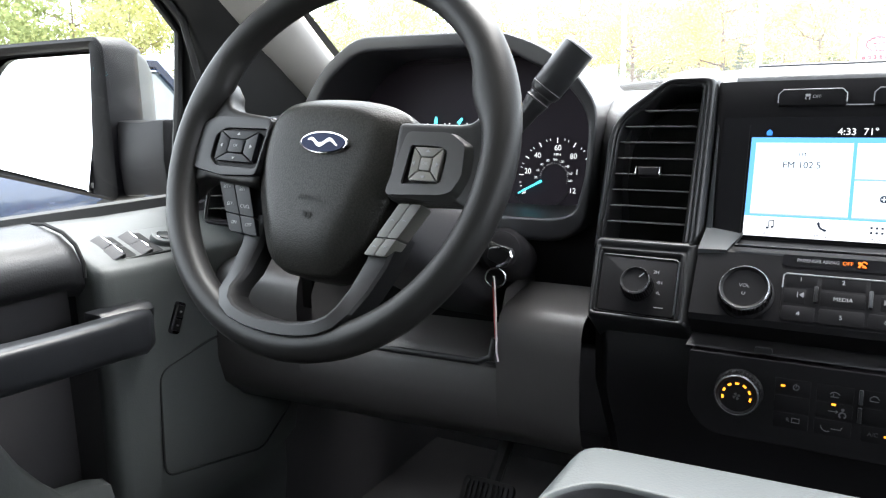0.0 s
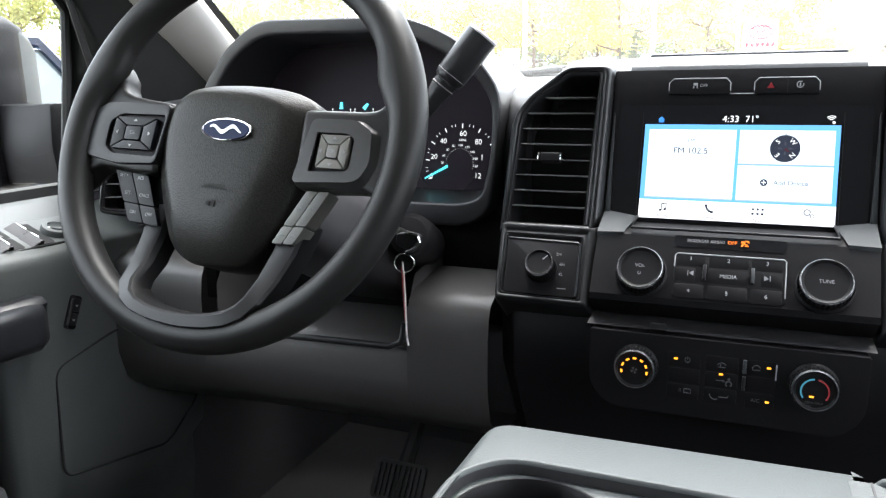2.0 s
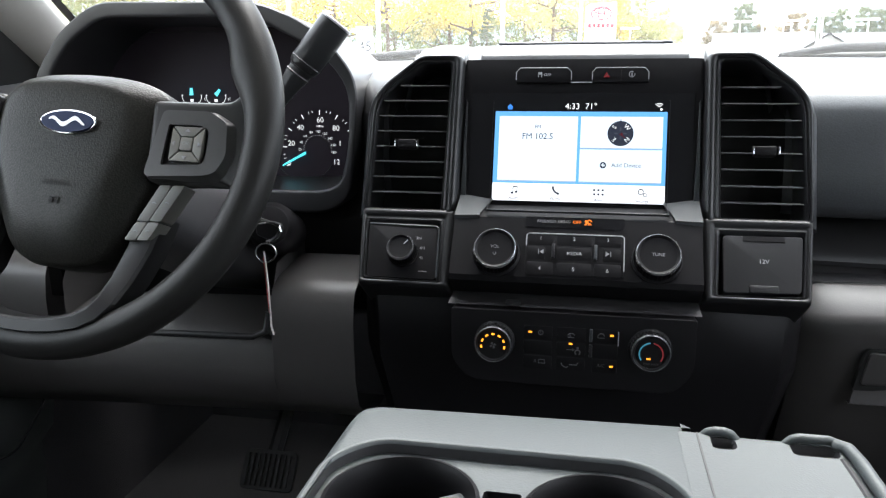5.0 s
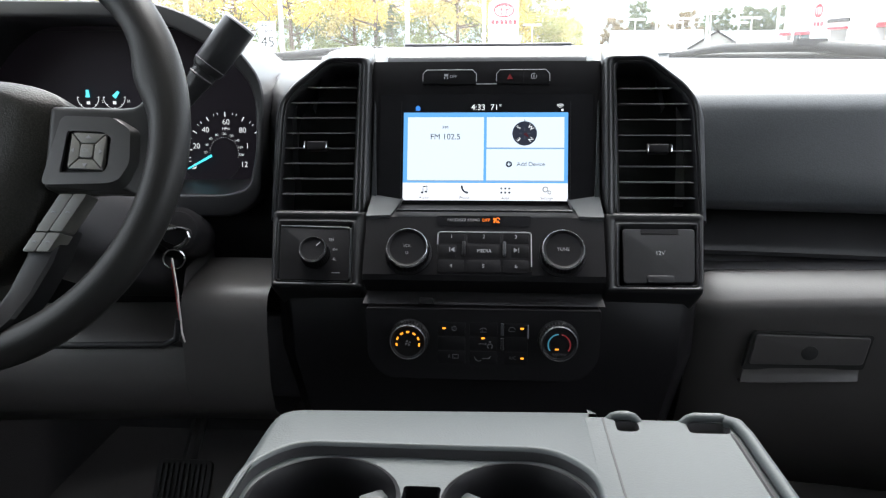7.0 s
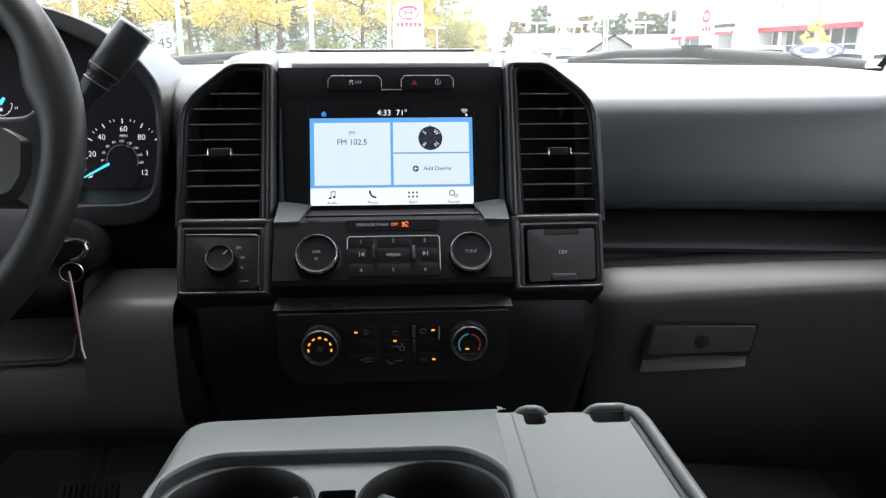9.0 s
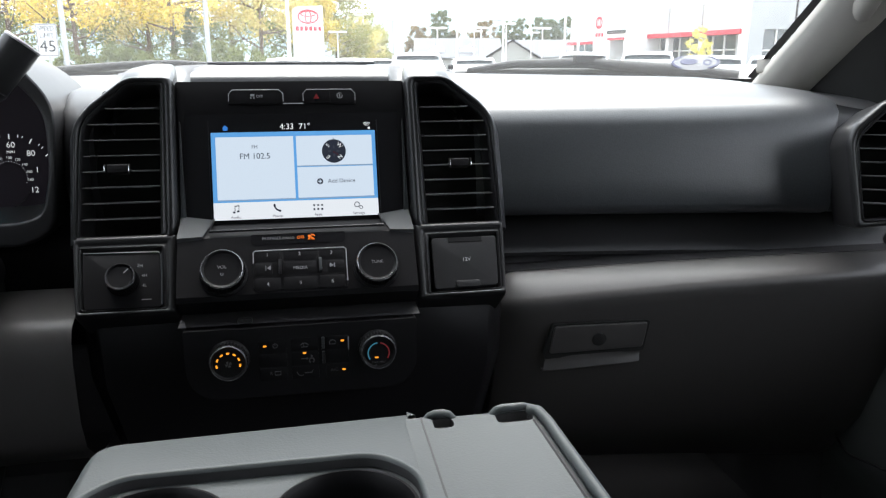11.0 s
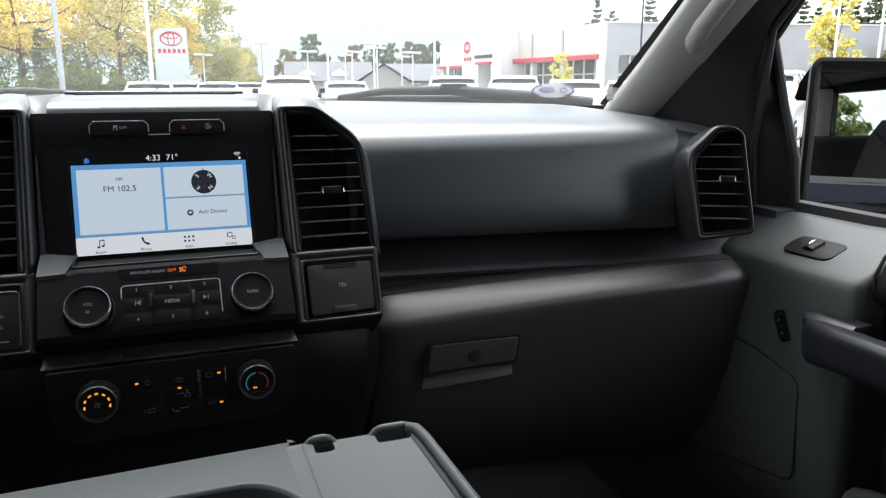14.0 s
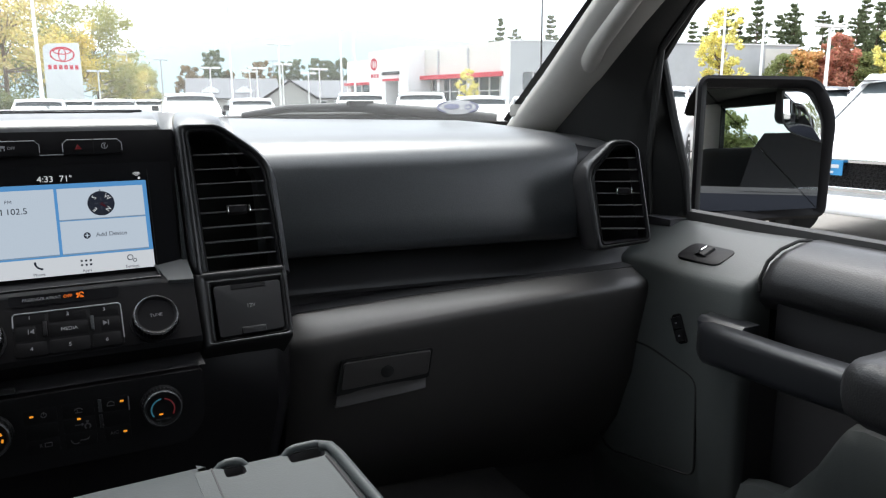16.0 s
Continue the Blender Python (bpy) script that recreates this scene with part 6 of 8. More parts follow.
    rows = [[(x, y, z) for x, y in inset(lid, d)] for d, z in ((0.006, Z - 0.0015), (0.002, Z - 0.003), (0.0, Z - 0.008), (-0.003, Z - 0.06), (-0.003, Z - 0.13))]
    loft(bm, [r + r[:1] for r in rows])
    bmesh.ops.remove_doubles(bm, verts=bm.verts, dist=1e-5)
    part("bin_lid", bm, CONSOLE_GREY, t, "flat grey bin lid", smooth=40)
    # the pockets are coloured black to paint the shade inside them
    for pk in pockets:
        bm = bmesh.new()
        rows = [[(x, y, z) for x, y in inset(pk, d)] for d, z in ((0.0, Z - 0.0015), (0.0015, Z - 0.007), (0.004, Z - 0.009))]
        loft(bm, [r + r[:1] for r in rows])
        bm.faces.new([bm.verts.new(v) for v in rows[-1]])
        part("finger_pocket", bm, BLACK_MATT, t, "shadowed finger pocket")
    for xa, xb in ((0.0905, 0.1105), (0.1420, 0.1730)):
        bm = bmesh.new()
        tube(bm, [(xa - 0.003, y1 - 0.005, Z - 0.006), (xa + 0.003, y1 - 0.0055, Z + 0.0008), (xa + 0.007, y1 - 0.0058, Z + 0.0022), (xb - 0.007, y1 - 0.0058, Z + 0.0022), (xb - 0.003, y1 - 0.0055, Z + 0.0008), (xb + 0.003, y1 - 0.005, Z - 0.006)], 0.0032, 10)
        part("rim", bm, CONSOLE_GREY, t, smooth=70)
    bm = bmesh.new()
    tube(bm, [(0.1700, y1 - 0.007, Z), (0.1755, y1 - 0.013, Z + 0.0012), (0.1775, y1 - 0.03, Z + 0.0012), (0.1835, y0 + 0.02, Z + 0.0012)], 0.0042, 10)
    part("side_ridge", bm, CONSOLE_GREY, t, smooth=70)
    bm = bmesh.new()
    tube(bm, [(0.1700, y1 - 0.022, Z - 0.0028), (0.1705, y1 - 0.04, Z - 0.0028), (0.1765, y0 + 0.02, Z - 0.0028)], 0.0024, 6)
    part("groove", bm, BLACK_MATT, t)
    # strips that close the joint beside the lid, leaving a thin line
    bm = bmesh.new()
    poly(bm, rect(lid_x - 0.0120, y0 + 0.02, lid_x + 0.0075, y1 - 0.006), Z - 0.012, Z + 0.0003)
    part("joint_strip", bm, CONSOLE_GREY, t, smooth=0)
    bm = bmesh.new()
    poly(bm, rect(lid_x - 0.0006, y0 + 0.02, lid_x + 0.0006, y1 - 0.006), Z - 0.002, Z + 0.0008)
    part("joint_line", bm, BLACK_MATT, t, smooth=0)
    # padded body below, down to the floor
    bm = bmesh.new()
    rows = [[(x * k + 0.0, y, z) for x, y in out] for k, z in ((0.99, Z - 0.125), (0.97, Z - 0.2), (0.95, 0.9), (0.95, 0.781))]
    loft(bm, [r + r[:1] for r in rows])
    part("base", bm, LEATHER, t, "black padded base", smooth=50)


# ---- doors ----
def door(s):
    t = thing("front_door", "grey plastic door trim with a black pull handle", "door", (s * 0.76, -0.4, 1.2), "front doors")
    X = lambda x, y, z: (s * x, y, z)
    # switch pod: sloping top, rounded inner edge, flat inner face
    bm = bmesh.new()
    rows = []
    for y, off, dz in ((0.10, 0.030, -0.02), (0.03, 0.012, -0.004), (-0.05, 0.004, 0.0), (-0.15, 0.0, 0.0), (-0.226, 0.0, 0.003), (-0.2365, 0.0012, 0.003), (-0.2425, 0.006, 0.003), (-0.2450, 0.018, 0.003), (-0.2460, 0.045, 0.004)):
        rows.append([X(x + (off if x < 0.76 else 0), y, z + (dz if z > 1.3 else 0)) for x, z in ((0.846, 1.398), (0.812, 1.398), (0.80, 1.395), (0.745, 1.374), (0.7135, 1.3590), (0.7065, 1.3552), (0.7020, 1.3505), (0.7002, 1.342), (0.700, 1.325), (0.700, 1.25), (0.702, 1.16), (0.706, 1.08), (0.716, 1.03), (0.740, 1.00), (0.77, 0.95), (0.79, 0.82))])
    loft(bm, rows)
    part("switch_pod", bm, DOOR_GREY, t, "grey moulded switch pod and door face", smooth=50)
    # upper pad behind the pod
    bm = bmesh.new()
    rows = []
    for y in (-0.2480, -0.251, -0.264, -0.45, -0.75, -1.05):
        k = -0.010 if y == -0.2480 else (-0.003 if y == -0.251 else 0)
        rows.append([X(x, y, z + (k if z < 1.40 or x < 0.80 else 0)) for x, z in ((0.846, 1.402), (0.806, 1.404), (0.782, 1.405), (0.752, 1.398), (0.732, 1.386), (0.722, 1.368), (0.722, 1.350), (0.735, 1.338), (0.760, 1.334))])
    loft(bm, rows)
    part("upper_pad", bm, LEATHER, t, "black padded vinyl sill", smooth=60)
    bm = bmesh.new()
    tube(bm, [X(x, -0.2475, z) for x, z in ((0.806, 1.404), (0.782, 1.405), (0.752, 1.398), (0.732, 1.386), (0.721, 1.366), (0.722, 1.350))], 0.0022, 6)
    part("stitch_line", bm, SEAM, t)
    # recess behind the pull handle and the pocket
    bm = bmesh.new()
    loft(bm, [[X(0.752, y, z) for z in (1.345, 1.25, 1.15, 1.05, 0.82)] for y in (-0.25, -0.6, -1.05)])
    loft(bm, [[X(x, -0.2600, z) for x in (0.703, 0.752)] for z in (1.262, 0.82)])
    part("recess", bm, BLACK_MATT, t, "black recessed door face")
    bm = bmesh.new()
    rows = []
    for y, z0 in ((-0.262, 1.122), (-0.285, 1.131), (-0.318, 1.137), (-0.330, 1.150), (-0.358, 1.190), (-0.377, 1.228), (-0.386, 1.243), (-0.402, 1.248), (-0.60, 1.247), (-1.05, 1.247)):
        rows.append([X(x, y, z) for x, z in ((0.735, z0 - 0.012), (0.712, z0), (0.698, z0 - 0.004), (0.692, z0 - 0.02), (0.694, z0 - 0.09), (0.71, 1.0), (0.75, 0.9), (0.78, 0.82))])
    loft(bm, rows)
    part("map_pocket", bm, DOOR_GREY, t, "grey map pocket with a rounded lip", smooth=50)
    # pull handle
    bm = bmesh.new()
    rows = []
    for y, x, zt, zb, th in ((-0.196, 0.690, 1.302, 1.270, 0.016), (-0.204, 0.672, 1.309, 1.265, 0.024), (-0.222, 0.660, 1.312, 1.263, 0.032), (-0.26, 0.653, 1.314, 1.268, 0.034), (-0.34, 0.638, 1.320, 1.276, 0.034), (-0.43, 0.622, 1.328, 1.286, 0.036), (-0.50, 0.612, 1.330, 1.285, 0.045), (-0.75, 0.61, 1.330, 1.27, 0.08)):
        o = rounded([(x, zb), (x + th, zb), (x + th, zt), (x, zt)], 0.011, 4)
        rows.append([X(a, y, b) for a, b in o])
    loft(bm, rows, closed=True, caps=True)
    h = part("pull_handle", bm, HANDLE, t, "satin black pull handle", smooth=50)
    bm = bmesh.new()
    loft(bm, [[X(x, y, z) for x, z in ((0.676, 1.309), (0.684, 1.316), (0.712, 1.316), (0.712, 1.285), (0.684, 1.285))] for y in (-0.196, -0.215, -0.262)], closed=True, caps=True)
    soften(bm, 0.004, 2)
    part("handle_root", bm, HANDLE, h)
    # arm rest
    bm = bmesh.new()
    rows = []
    for y, g in ((-0.432, 0.012), (-0.440, 0.004), (-0.46, 0.0), (-0.6, 0.0), (-1.0, 0.0)):
        o = rounded([(0.596 + g, 1.29 + g), (0.75, 1.29 + g), (0.75, 1.352 - g), (0.596 + g, 1.352 - g)], 0.02, 4)
        rows.append([X(a, y, b) for a, b in o])
    loft(bm, rows, closed=True, caps=True)
    part("arm_rest", bm, LEATHER, t, "grained black vinyl arm rest", smooth=50)
    # speaker panel outline
    o = rounded([(-0.186, 1.090), (-0.02, 1.055), (0.045, 1.10), (0.02, 1.235), (-0.092, 1.240), (-0.180, 1.222)], 0.016, 5)
    bm = bmesh.new()
    tube(bm, [X(0.7015, y, z) for y, z in o], 0.0016, 6, True)
    part("speaker_groove", bm, SEAM, t, "thin groove round the speaker panel")
    # lock switch
    bm = bmesh.new()
    D = Matrix.Translation(X(0.700, -0.149, 1.281)) @ Matrix.Rotation(radians(-s * 90), 4, "Z") @ Matrix.Rotation(radians(90), 4, "X")
    D = D @ Matrix.Rotation(radians(s * 24), 4, "Z") @ Matrix.Diagonal((0.78, 0.70, 1, 1))
    poly(bm, rounded(rect(-0.0105, -0.028, 0.0105, 0.028), 0.006), -0.004, 0.0016, D)
    soften(bm, 0.001)
    k = part("lock_switch", bm, GLOSS_BLACK, t, "gloss black lock rocker")
    for y in (-0.012, 0.012):
        bm = bmesh.new()
        poly(bm, rounded(rect(-0.0075, y - 0.0105, 0.0075, y + 0.0105), 0.003), 0.0, 0.0042, D)
        soften(bm, 0.0012)
        b = part("rocker", bm, BLACK, k)
        marks("lock_mark", [rect(-0.002, y - 0.002, 0.002, y + 0.001)], 0.0046, D, PRINT_DIM, b)
    bm = bmesh.new()
    tube(bm, [D @ Vector((-0.0085, y, 0.004)) for y in (-0.022, 0.0, 0.022)], 0.0012, 6)
    part("bright_edge", bm, CHROME, k)
    # window switches on the sloping top
    ux, uz = (0.80 - 0.714), (1.395 - 1.359)
    ln = math.hypot(ux, uz)
    P = Matrix.Translation(X(0.744 if s > 0 else 0.752, -0.143 if s > 0 else -0.170, 1.3726 if s > 0 else 1.3760))
    ax = Vector(X(ux / ln, 0, uz / ln))
    ay = Vector((0, 1, 0))
    az = ax.cross(ay)
    if az.z < 0:
        ax, az = -ax, -az
    P = P @ Matrix((ax, ay, az)).transposed().to_4x4()
    q = 1 if s > 0 else -1
    if s > 0:
        bm = bmesh.new()
        poly(bm, rounded(rect(-0.0195, -0.036, 0.0195, 0.036), 0.012, 4), -0.004, 0.0030, P)
        soften(bm, 0.001)
        w = part("switch_plate", bm, BLACK, t, "black window switch plate")
        sw = [(0.002, 0.003)]
    else:
        bm = bmesh.new()
        poly(bm, rounded([(-0.0205, -0.0695), (0.0385, -0.0650), (0.0405, 0.085), (-0.0120, 0.085)], 0.008, 4), -0.004, 0.0018, P)
        soften(bm, 0.001)
        groove = bmesh.new()
        poly(groove, rounded([(-0.0217, -0.0707), (0.0396, -0.0662), (0.0417, 0.0862), (-0.0132, 0.0862)], 0.009, 4), -0.004, 0.0008, P)
        part("plate_groove", groove, SEAM, t)
        w = part("switch_plate", bm, DOOR_GREY, t, "grey window switch plate with chrome tipped rockers")
        sw = [(0.0020, -0.029), (0.0262, -0.0295), (0.0040, 0.0080), (0.0275, 0.0075)]
    for cx, cy in sw:
        if s < 0:  # a ramp rising to a bright lip over a dark finger well
            bm = bmesh.new()
            poly(bm, rounded(rect(cx - 0.0116, cy - 0.004, cx + 0.0116, cy + 0.0165), 0.003), -0.001, 0.0022, P)
            part("switch_well", bm, SEAM, w)
            bm = bmesh.new()
            loft(bm, [[P @ Vector((cx + a, cy + y, z)) for y, z in ((-0.0145, 0.0015), (-0.0120, 0.0028), (-0.003, 0.0068), (0.0, 0.0072), (0.0014, 0.0058), (0.0006, 0.001))] for a in (-0.0112, -0.0106, 0.0106, 0.0112)])
            r = part("rocker", bm, BLACK_MATT, w, "dark window rocker", smooth=40)
            bm = bmesh.new()
            box(bm, (cx, cy - 0.0002, 0.0072), (0.0180, 0.0016, 0.0014), P)
            soften(bm, 0.0007)
            part("bright_edge", bm, CHROME, r)
            continue
        hx, hy = 0.0125, 0.012
        bm = bmesh.new()
        poly(bm, rounded(rect(cx - hx, cy - hy, cx + hx, cy + hy), 0.003), -0.001, 0.0022, P)
        part("switch_well", bm, SEAM, w)
        bm = bmesh.new()
        loft(bm, [[P @ Vector((cx + a, cy + y, z)) for y, z in ((-hy * 0.8, 0.002), (-hy * 0.7, 0.006), (0.0, 0.0075), (hy * 0.7, 0.004), (hy * 0.8, 0.001))] for a in (-hx * 0.8, hx * 0.8)])
        soften(bm, 0.001)
        r = part("rocker", bm, BLACK, w)
        bm = bmesh.new()
        box(bm, (cx, cy + hy * 0.15, 0.0078), (hx * 1.1, 0.0014, 0.0014), P)
        soften(bm, 0.0007)
        part("bright_edge", bm, CHROME, r)
    if s < 0:
        bm = bmesh.new()
        K = P @ Matrix.Translation((0.0190, 0.040, 0))
        lathe(bm, [(0.0165, 0.0), (0.0160, 0.006), (0.0148, 0.0085), (0.010, 0.0092), (0.0095, 0.0072), (0.0, 0.0066)], K, 32)
        knob_part = part("mirror_knob", bm, DOOR_GREY, w, "round grey mirror adjuster", smooth=45)
        bm = bmesh.new()
        lathe(bm, [(0.0098, 0.0091), (0.0095, 0.0100), (0.0082, 0.0100), (0.0080, 0.0072)], K, 28)
        part("bright_ring", bm, CHROME, knob_part, smooth=45)
    # sill seal, glass and outer skin
    bm = bmesh.new()
    loft(bm, [[X(x, y, z) for x, z in ((0.822, 1.392), (0.826, 1.410), (0.838, 1.412), (0.848, 1.395))] for y in (0.06, -0.3, -1.05)])
    part("window_seal", bm, RUBBER, t, smooth=50)
    drop = 0.0 if s < 0 else 0.40  # the passenger's window is rolled down
    bm = bmesh.new()
    bm.faces.new([bm.verts.new(X(x, y, z - drop)) for x, y, z in ((0.842, 0.0, 1.39), (0.8121, -0.01, 1.62), (0.803, -0.085, 1.69), (0.7887, -0.26, 1.80), (0.7855, -0.7, 1.825), (0.7855, -1.05, 1.825), (0.842, -1.05, 1.39))])
    g = part("window_glass", bm, SIDE_GLASS, t, smooth=0, facing=EYE_SIDE)
    g.visible_shadow = False
    bm = bmesh.new()
    loft(bm, [[X(x, y, z) for x, z in ((0.85, 1.395), (0.90, 1.385), (0.955, 1.34), (0.985, 1.22), (0.99, 1.0), (0.97, 0.70), (0.93, 0.55))] for y in (0.60, 0.0, -1.05, -1.95)])
    part("outer_skin", bm, TRUCK_PAINT, t, smooth=60)
    # short wall behind the front door, to close the cab
    b = thing("rear_door", "dark rear door trim behind the seats", "door", (s * 0.8, -1.5, 1.2), "rear doors")
    bm = bmesh.new()
    box(bm, X(0.79, -1.51, 1.09), (0.08, 0.90, 0.62))
    soften(bm, 0.02)
    part("trim_panel", bm, BLACK_MATT, b)
    bm = bmesh.new()
    box(bm, X(0.79, -1.10, 1.61), (0.06, 0.12, 0.45))
    soften(bm, 0.015)
    part("door_post", bm, BLACK_MATT, b)
    bm = bmesh.new()
    bm.faces.new([bm.verts.new(X(x, y, z)) for x, y, z in ((0.80, -1.15, 1.39), (0.77, -1.15, 1.83), (0.77, -1.94, 1.83), (0.80, -1.94, 1.39))])
    part("window_glass", bm, PRIVACY_GLASS, b, smooth=0, facing=EYE_SIDE)


def front_seat(s):
    """A front seat behind the camera; it shows in the passenger's mirror."""
    t = thing("front_seat", "black cloth front seat in shadow", "seat", (s * 0.43, -0.8, 0.78), "front seats")
    bm = bmesh.new()
    loft(bm, [[(s * 0.43 + a, y, z) for a, z in ((-0.22, 0.80), (-0.24, zt - 0.08), (-0.20, zt), (-0.12, zt - 0.03), (0.12, zt - 0.03), (0.20, zt), (0.24, zt - 0.08), (0.22, 0.80))] for y, zt in ((-0.50, 1.06), (-0.54, 1.10), (-0.8, 1.09), (-1.05, 1.06))], caps=True)
    part("cushion", bm, SEAT_CLOTH, t, smooth=50)
    bm = bmesh.new()
    loft(bm, [[(s * 0.43 + a * w, y + d, z) for a, d in ((-0.24, 0.0), (-0.20, 0.07), (-0.11, 0.035), (0.11, 0.035), (0.20, 0.07), (0.24, 0.0), (0.21, -0.09), (-0.21, -0.09))] for z, w, y in ((0.98, 1.0, -0.98), (1.2, 1.0, -1.03), (1.42, 0.98, -1.09), (1.56, 0.90, -1.13), (1.62, 0.75, -1.15))], closed=True, caps=True)
    part("backrest", bm, SEAT_CLOTH, t, smooth=50)
    bm = bmesh.new()
    o = rounded([(-0.13, 1.65), (0.13, 1.65), (0.12, 1.83), (-0.12, 1.83)], 0.04, 4)
    loft(bm, [[(s * 0.43 + x * k, y, 1.74 + (z - 1.74) * k) for x, z in o] for y, k in ((-1.08, 0.85), (-1.10, 1.0), (-1.16, 1.0), (-1.18, 0.85))], closed=True, caps=True)
    h = part("headrest", bm, SEAT_CLOTH, t, smooth=50)
    for k in (-1, 1):
        bm = bmesh.new()
        tube(bm, [(s * 0.43 + k * 0.06, -1.14, 1.58), (s * 0.43 + k * 0.06, -1.13, 1.70)], 0.006, 8)
        part("post", bm, STEEL, h, "bright steel post")


def rear_bench():
    """A bench added behind the front seats to block the rear window and darken the passenger's mirror."""
    t = thing("rear_bench", "added black cloth rear bench in shadow", "seat", (0, -1.7, 0.78))
    bm = bmesh.new()
    loft(bm, [[(x, y, z) for y, z in ((-1.40, 0.80), (-1.38, 1.06), (-1.44, 1.12), (-1.78, 1.10), (-1.80, 0.80))] for x in (-0.66, -0.22, 0.22, 0.66)], closed=True, caps=True)
    soften(bm, 0.03, 3)
    part("cushion", bm, SEAT_CLOTH, t, smooth=50)
    bm = bmesh.new()
    loft(bm, [[(x, y, z) for y, z in ((-1.70, 1.00), (-1.76, 1.40), (-1.80, 1.60), (-1.86, 1.63), (-1.90, 1.58), (-1.90, 1.00))] for x in (-0.66, -0.22, 0.22, 0.66)], closed=True, caps=True)
    soften(bm, 0.03, 3)
    part("backrest", bm, SEAT_CLOTH, t, smooth=50)


TRUCK_PAINT = material("dark blue grey car paint", (0.006, 0.007, 0.010), 0.8, mottle=0.03, spec=0.05)


def wing_mirror(s):
    t = thing("wing_mirror", "black wing mirror with a rectangular glass", "mirror", (s * 1.0, 0.1, 1.45), "wing mirrors")
    if s > 0:
        a, b = Vector((1.052, 0.186, 0)), Vector((1.285, 0.070, 0))
        up = 3.4
    else:
        a, b = Vector((-1.052, 0.050, 0)), Vector((-1.365, 0.004, 0))
        up = 9.0
    mid, d = (a + b) / 2, (b - a)
    w = d.length / 2
    n = Vector((d.y, -d.x, 0)).normalized()
    if n.y > 0:
        n = -n
    turn = math.degrees(math.atan2(n.x, -n.y))
    M = plane(mid.x, mid.y, 1.484 if s > 0 else 1.512, 0, turn)
    def m(pts):
        pts = [(s * x, y) for x, y in pts]
        return pts if s > 0 else pts[::-1]
    o = rounded(m([(-w, -0.146 if s > 0 else -0.132), (w * 0.97, -0.131 if s > 0 else -0.088), (w, 0.060), (w * 0.72, 0.128), (-w * 0.92, 0.132), (-w, 0.118)]), [0.018, 0.02, 0.03, 0.03, 0.014, 0.014] if s > 0 else [0.014, 0.014, 0.03, 0.03, 0.02, 0.018], 5)
    k = inset(o, 0.012)
    k2 = inset(o, 0.017 if s < 0 else 0.021)
    if s < 0:  # the frame broadens towards its lower inner corner
        k, k2 = [[(x - max(0.0, (x - w + 0.075) / 0.06) * (0.026 - 0.10 * y), y) for x, y in q] for q in (k, k2)]
    else:
        k, k2 = [[(x - min(1.0, max(0.0, (x - w + 0.075) / 0.05)) * 0.010, y) for x, y in q] for q in (k, k2)]
    bm = bmesh.new()
    rows = [[M @ Vector((x, y, z)) for x, y in pts] for pts, z in ((k2, -0.012), (k, 0.0), (inset(o, 0.006), 0.004), (o, 0.0), (inset(o, -0.002 if s < 0 else 0.004), -0.02), (inset(o, -0.002 if s < 0 else 0.022), -0.06), (inset(o, 0.012 if s < 0 else 0.042), -0.095), (inset(o, 0.05 if s < 0 else 0.075), -0.118))]
    loft(bm, [r + r[:1] for r in rows])
    part("housing", bm, BLACK, t, "black moulded mirror housing", smooth=50)
    bm = bmesh.new()
    G = M @ Matrix.Rotation(radians(-up), 4, "X") @ Matrix.Rotation(radians(-17.0 if s > 0 else 0), 4, "Y")
    poly(bm, k2, -0.012, -0.008, G)
    part("mirror_glass", bm, MIRROR, t, "silvered mirror glass", smooth=0)
    if s > 0:
        spot = rounded(m([(w * 0.22, 0.03), (w * 0.76, 0.006), (w * 0.76, 0.050), (w * 0.54, 0.104), (w * 0.20, 0.104)]), [0.035, 0.006, 0.02, 0.02, 0.006], 5)
        bm = bmesh.new()
        ring(bm, spot, inset(spot, 0.0022), -0.0078, -0.0055, G)
        part("spot_rim", bm, SEAM, t)
        bm = bmesh.new()
        cx, cy = sum(p[0] for p in spot) / len(spot), sum(p[1] for p in spot) / len(spot)
        rows = []
        for f in (1.0, 0.75, 0.5, 0.25, 0.02):
            rows.append([G @ Vector((cx + (x - cx) * f, cy + (y - cy) * f, -0.0075 + 0.006 * (1 - f * f))) for x, y in inset(spot, 0.002)])
        loft(bm, [r + r[:1] for r in rows])
        part("spot_glass", bm, MIRROR, t, "convex spot mirror", smooth=80)
    # grey cap on the front half and the arm
    bm = bmesh.new()
    if s > 0:
        rows = [[M @ Vector((x, y, z)) for x, y in inset(o, d)] for d, z in ((0.012, -0.045), (0.022, -0.07), (0.042, -0.105), (0.072, -0.128))]
    else:  # a dome that falls away from the glass
        rows = []
        for z in (0.040, 0.060, 0.085, 0.110, 0.130, 0.147, 0.158, 0.164):
            h = max(0.0, 1 - ((z - 0.04) / 0.126) ** 2.2) ** 0.5
            rows.append([M @ Vector((x * (0.35 + 0.65 * h) + 0.02 * (1 - h), y * h if y > 0 else y * (0.55 + 0.45 * h), -z)) for x, y in inset(o, 0.002)])
    loft(bm, [r + r[:1] for r in rows])
    part("cap", bm, MIRROR_CAP if s < 0 else BLACK, t, "matt grey mirror cap" if s < 0 else "satin black mirror cap", smooth=60)
    bm = bmesh.new()
    e = Vector((s * 1.06, 0.10 if s < 0 else 0.26, 1.45))
    f = Vector((s * 0.90, 0.06 if s < 0 else 0.15, 1.455))
    rows = []
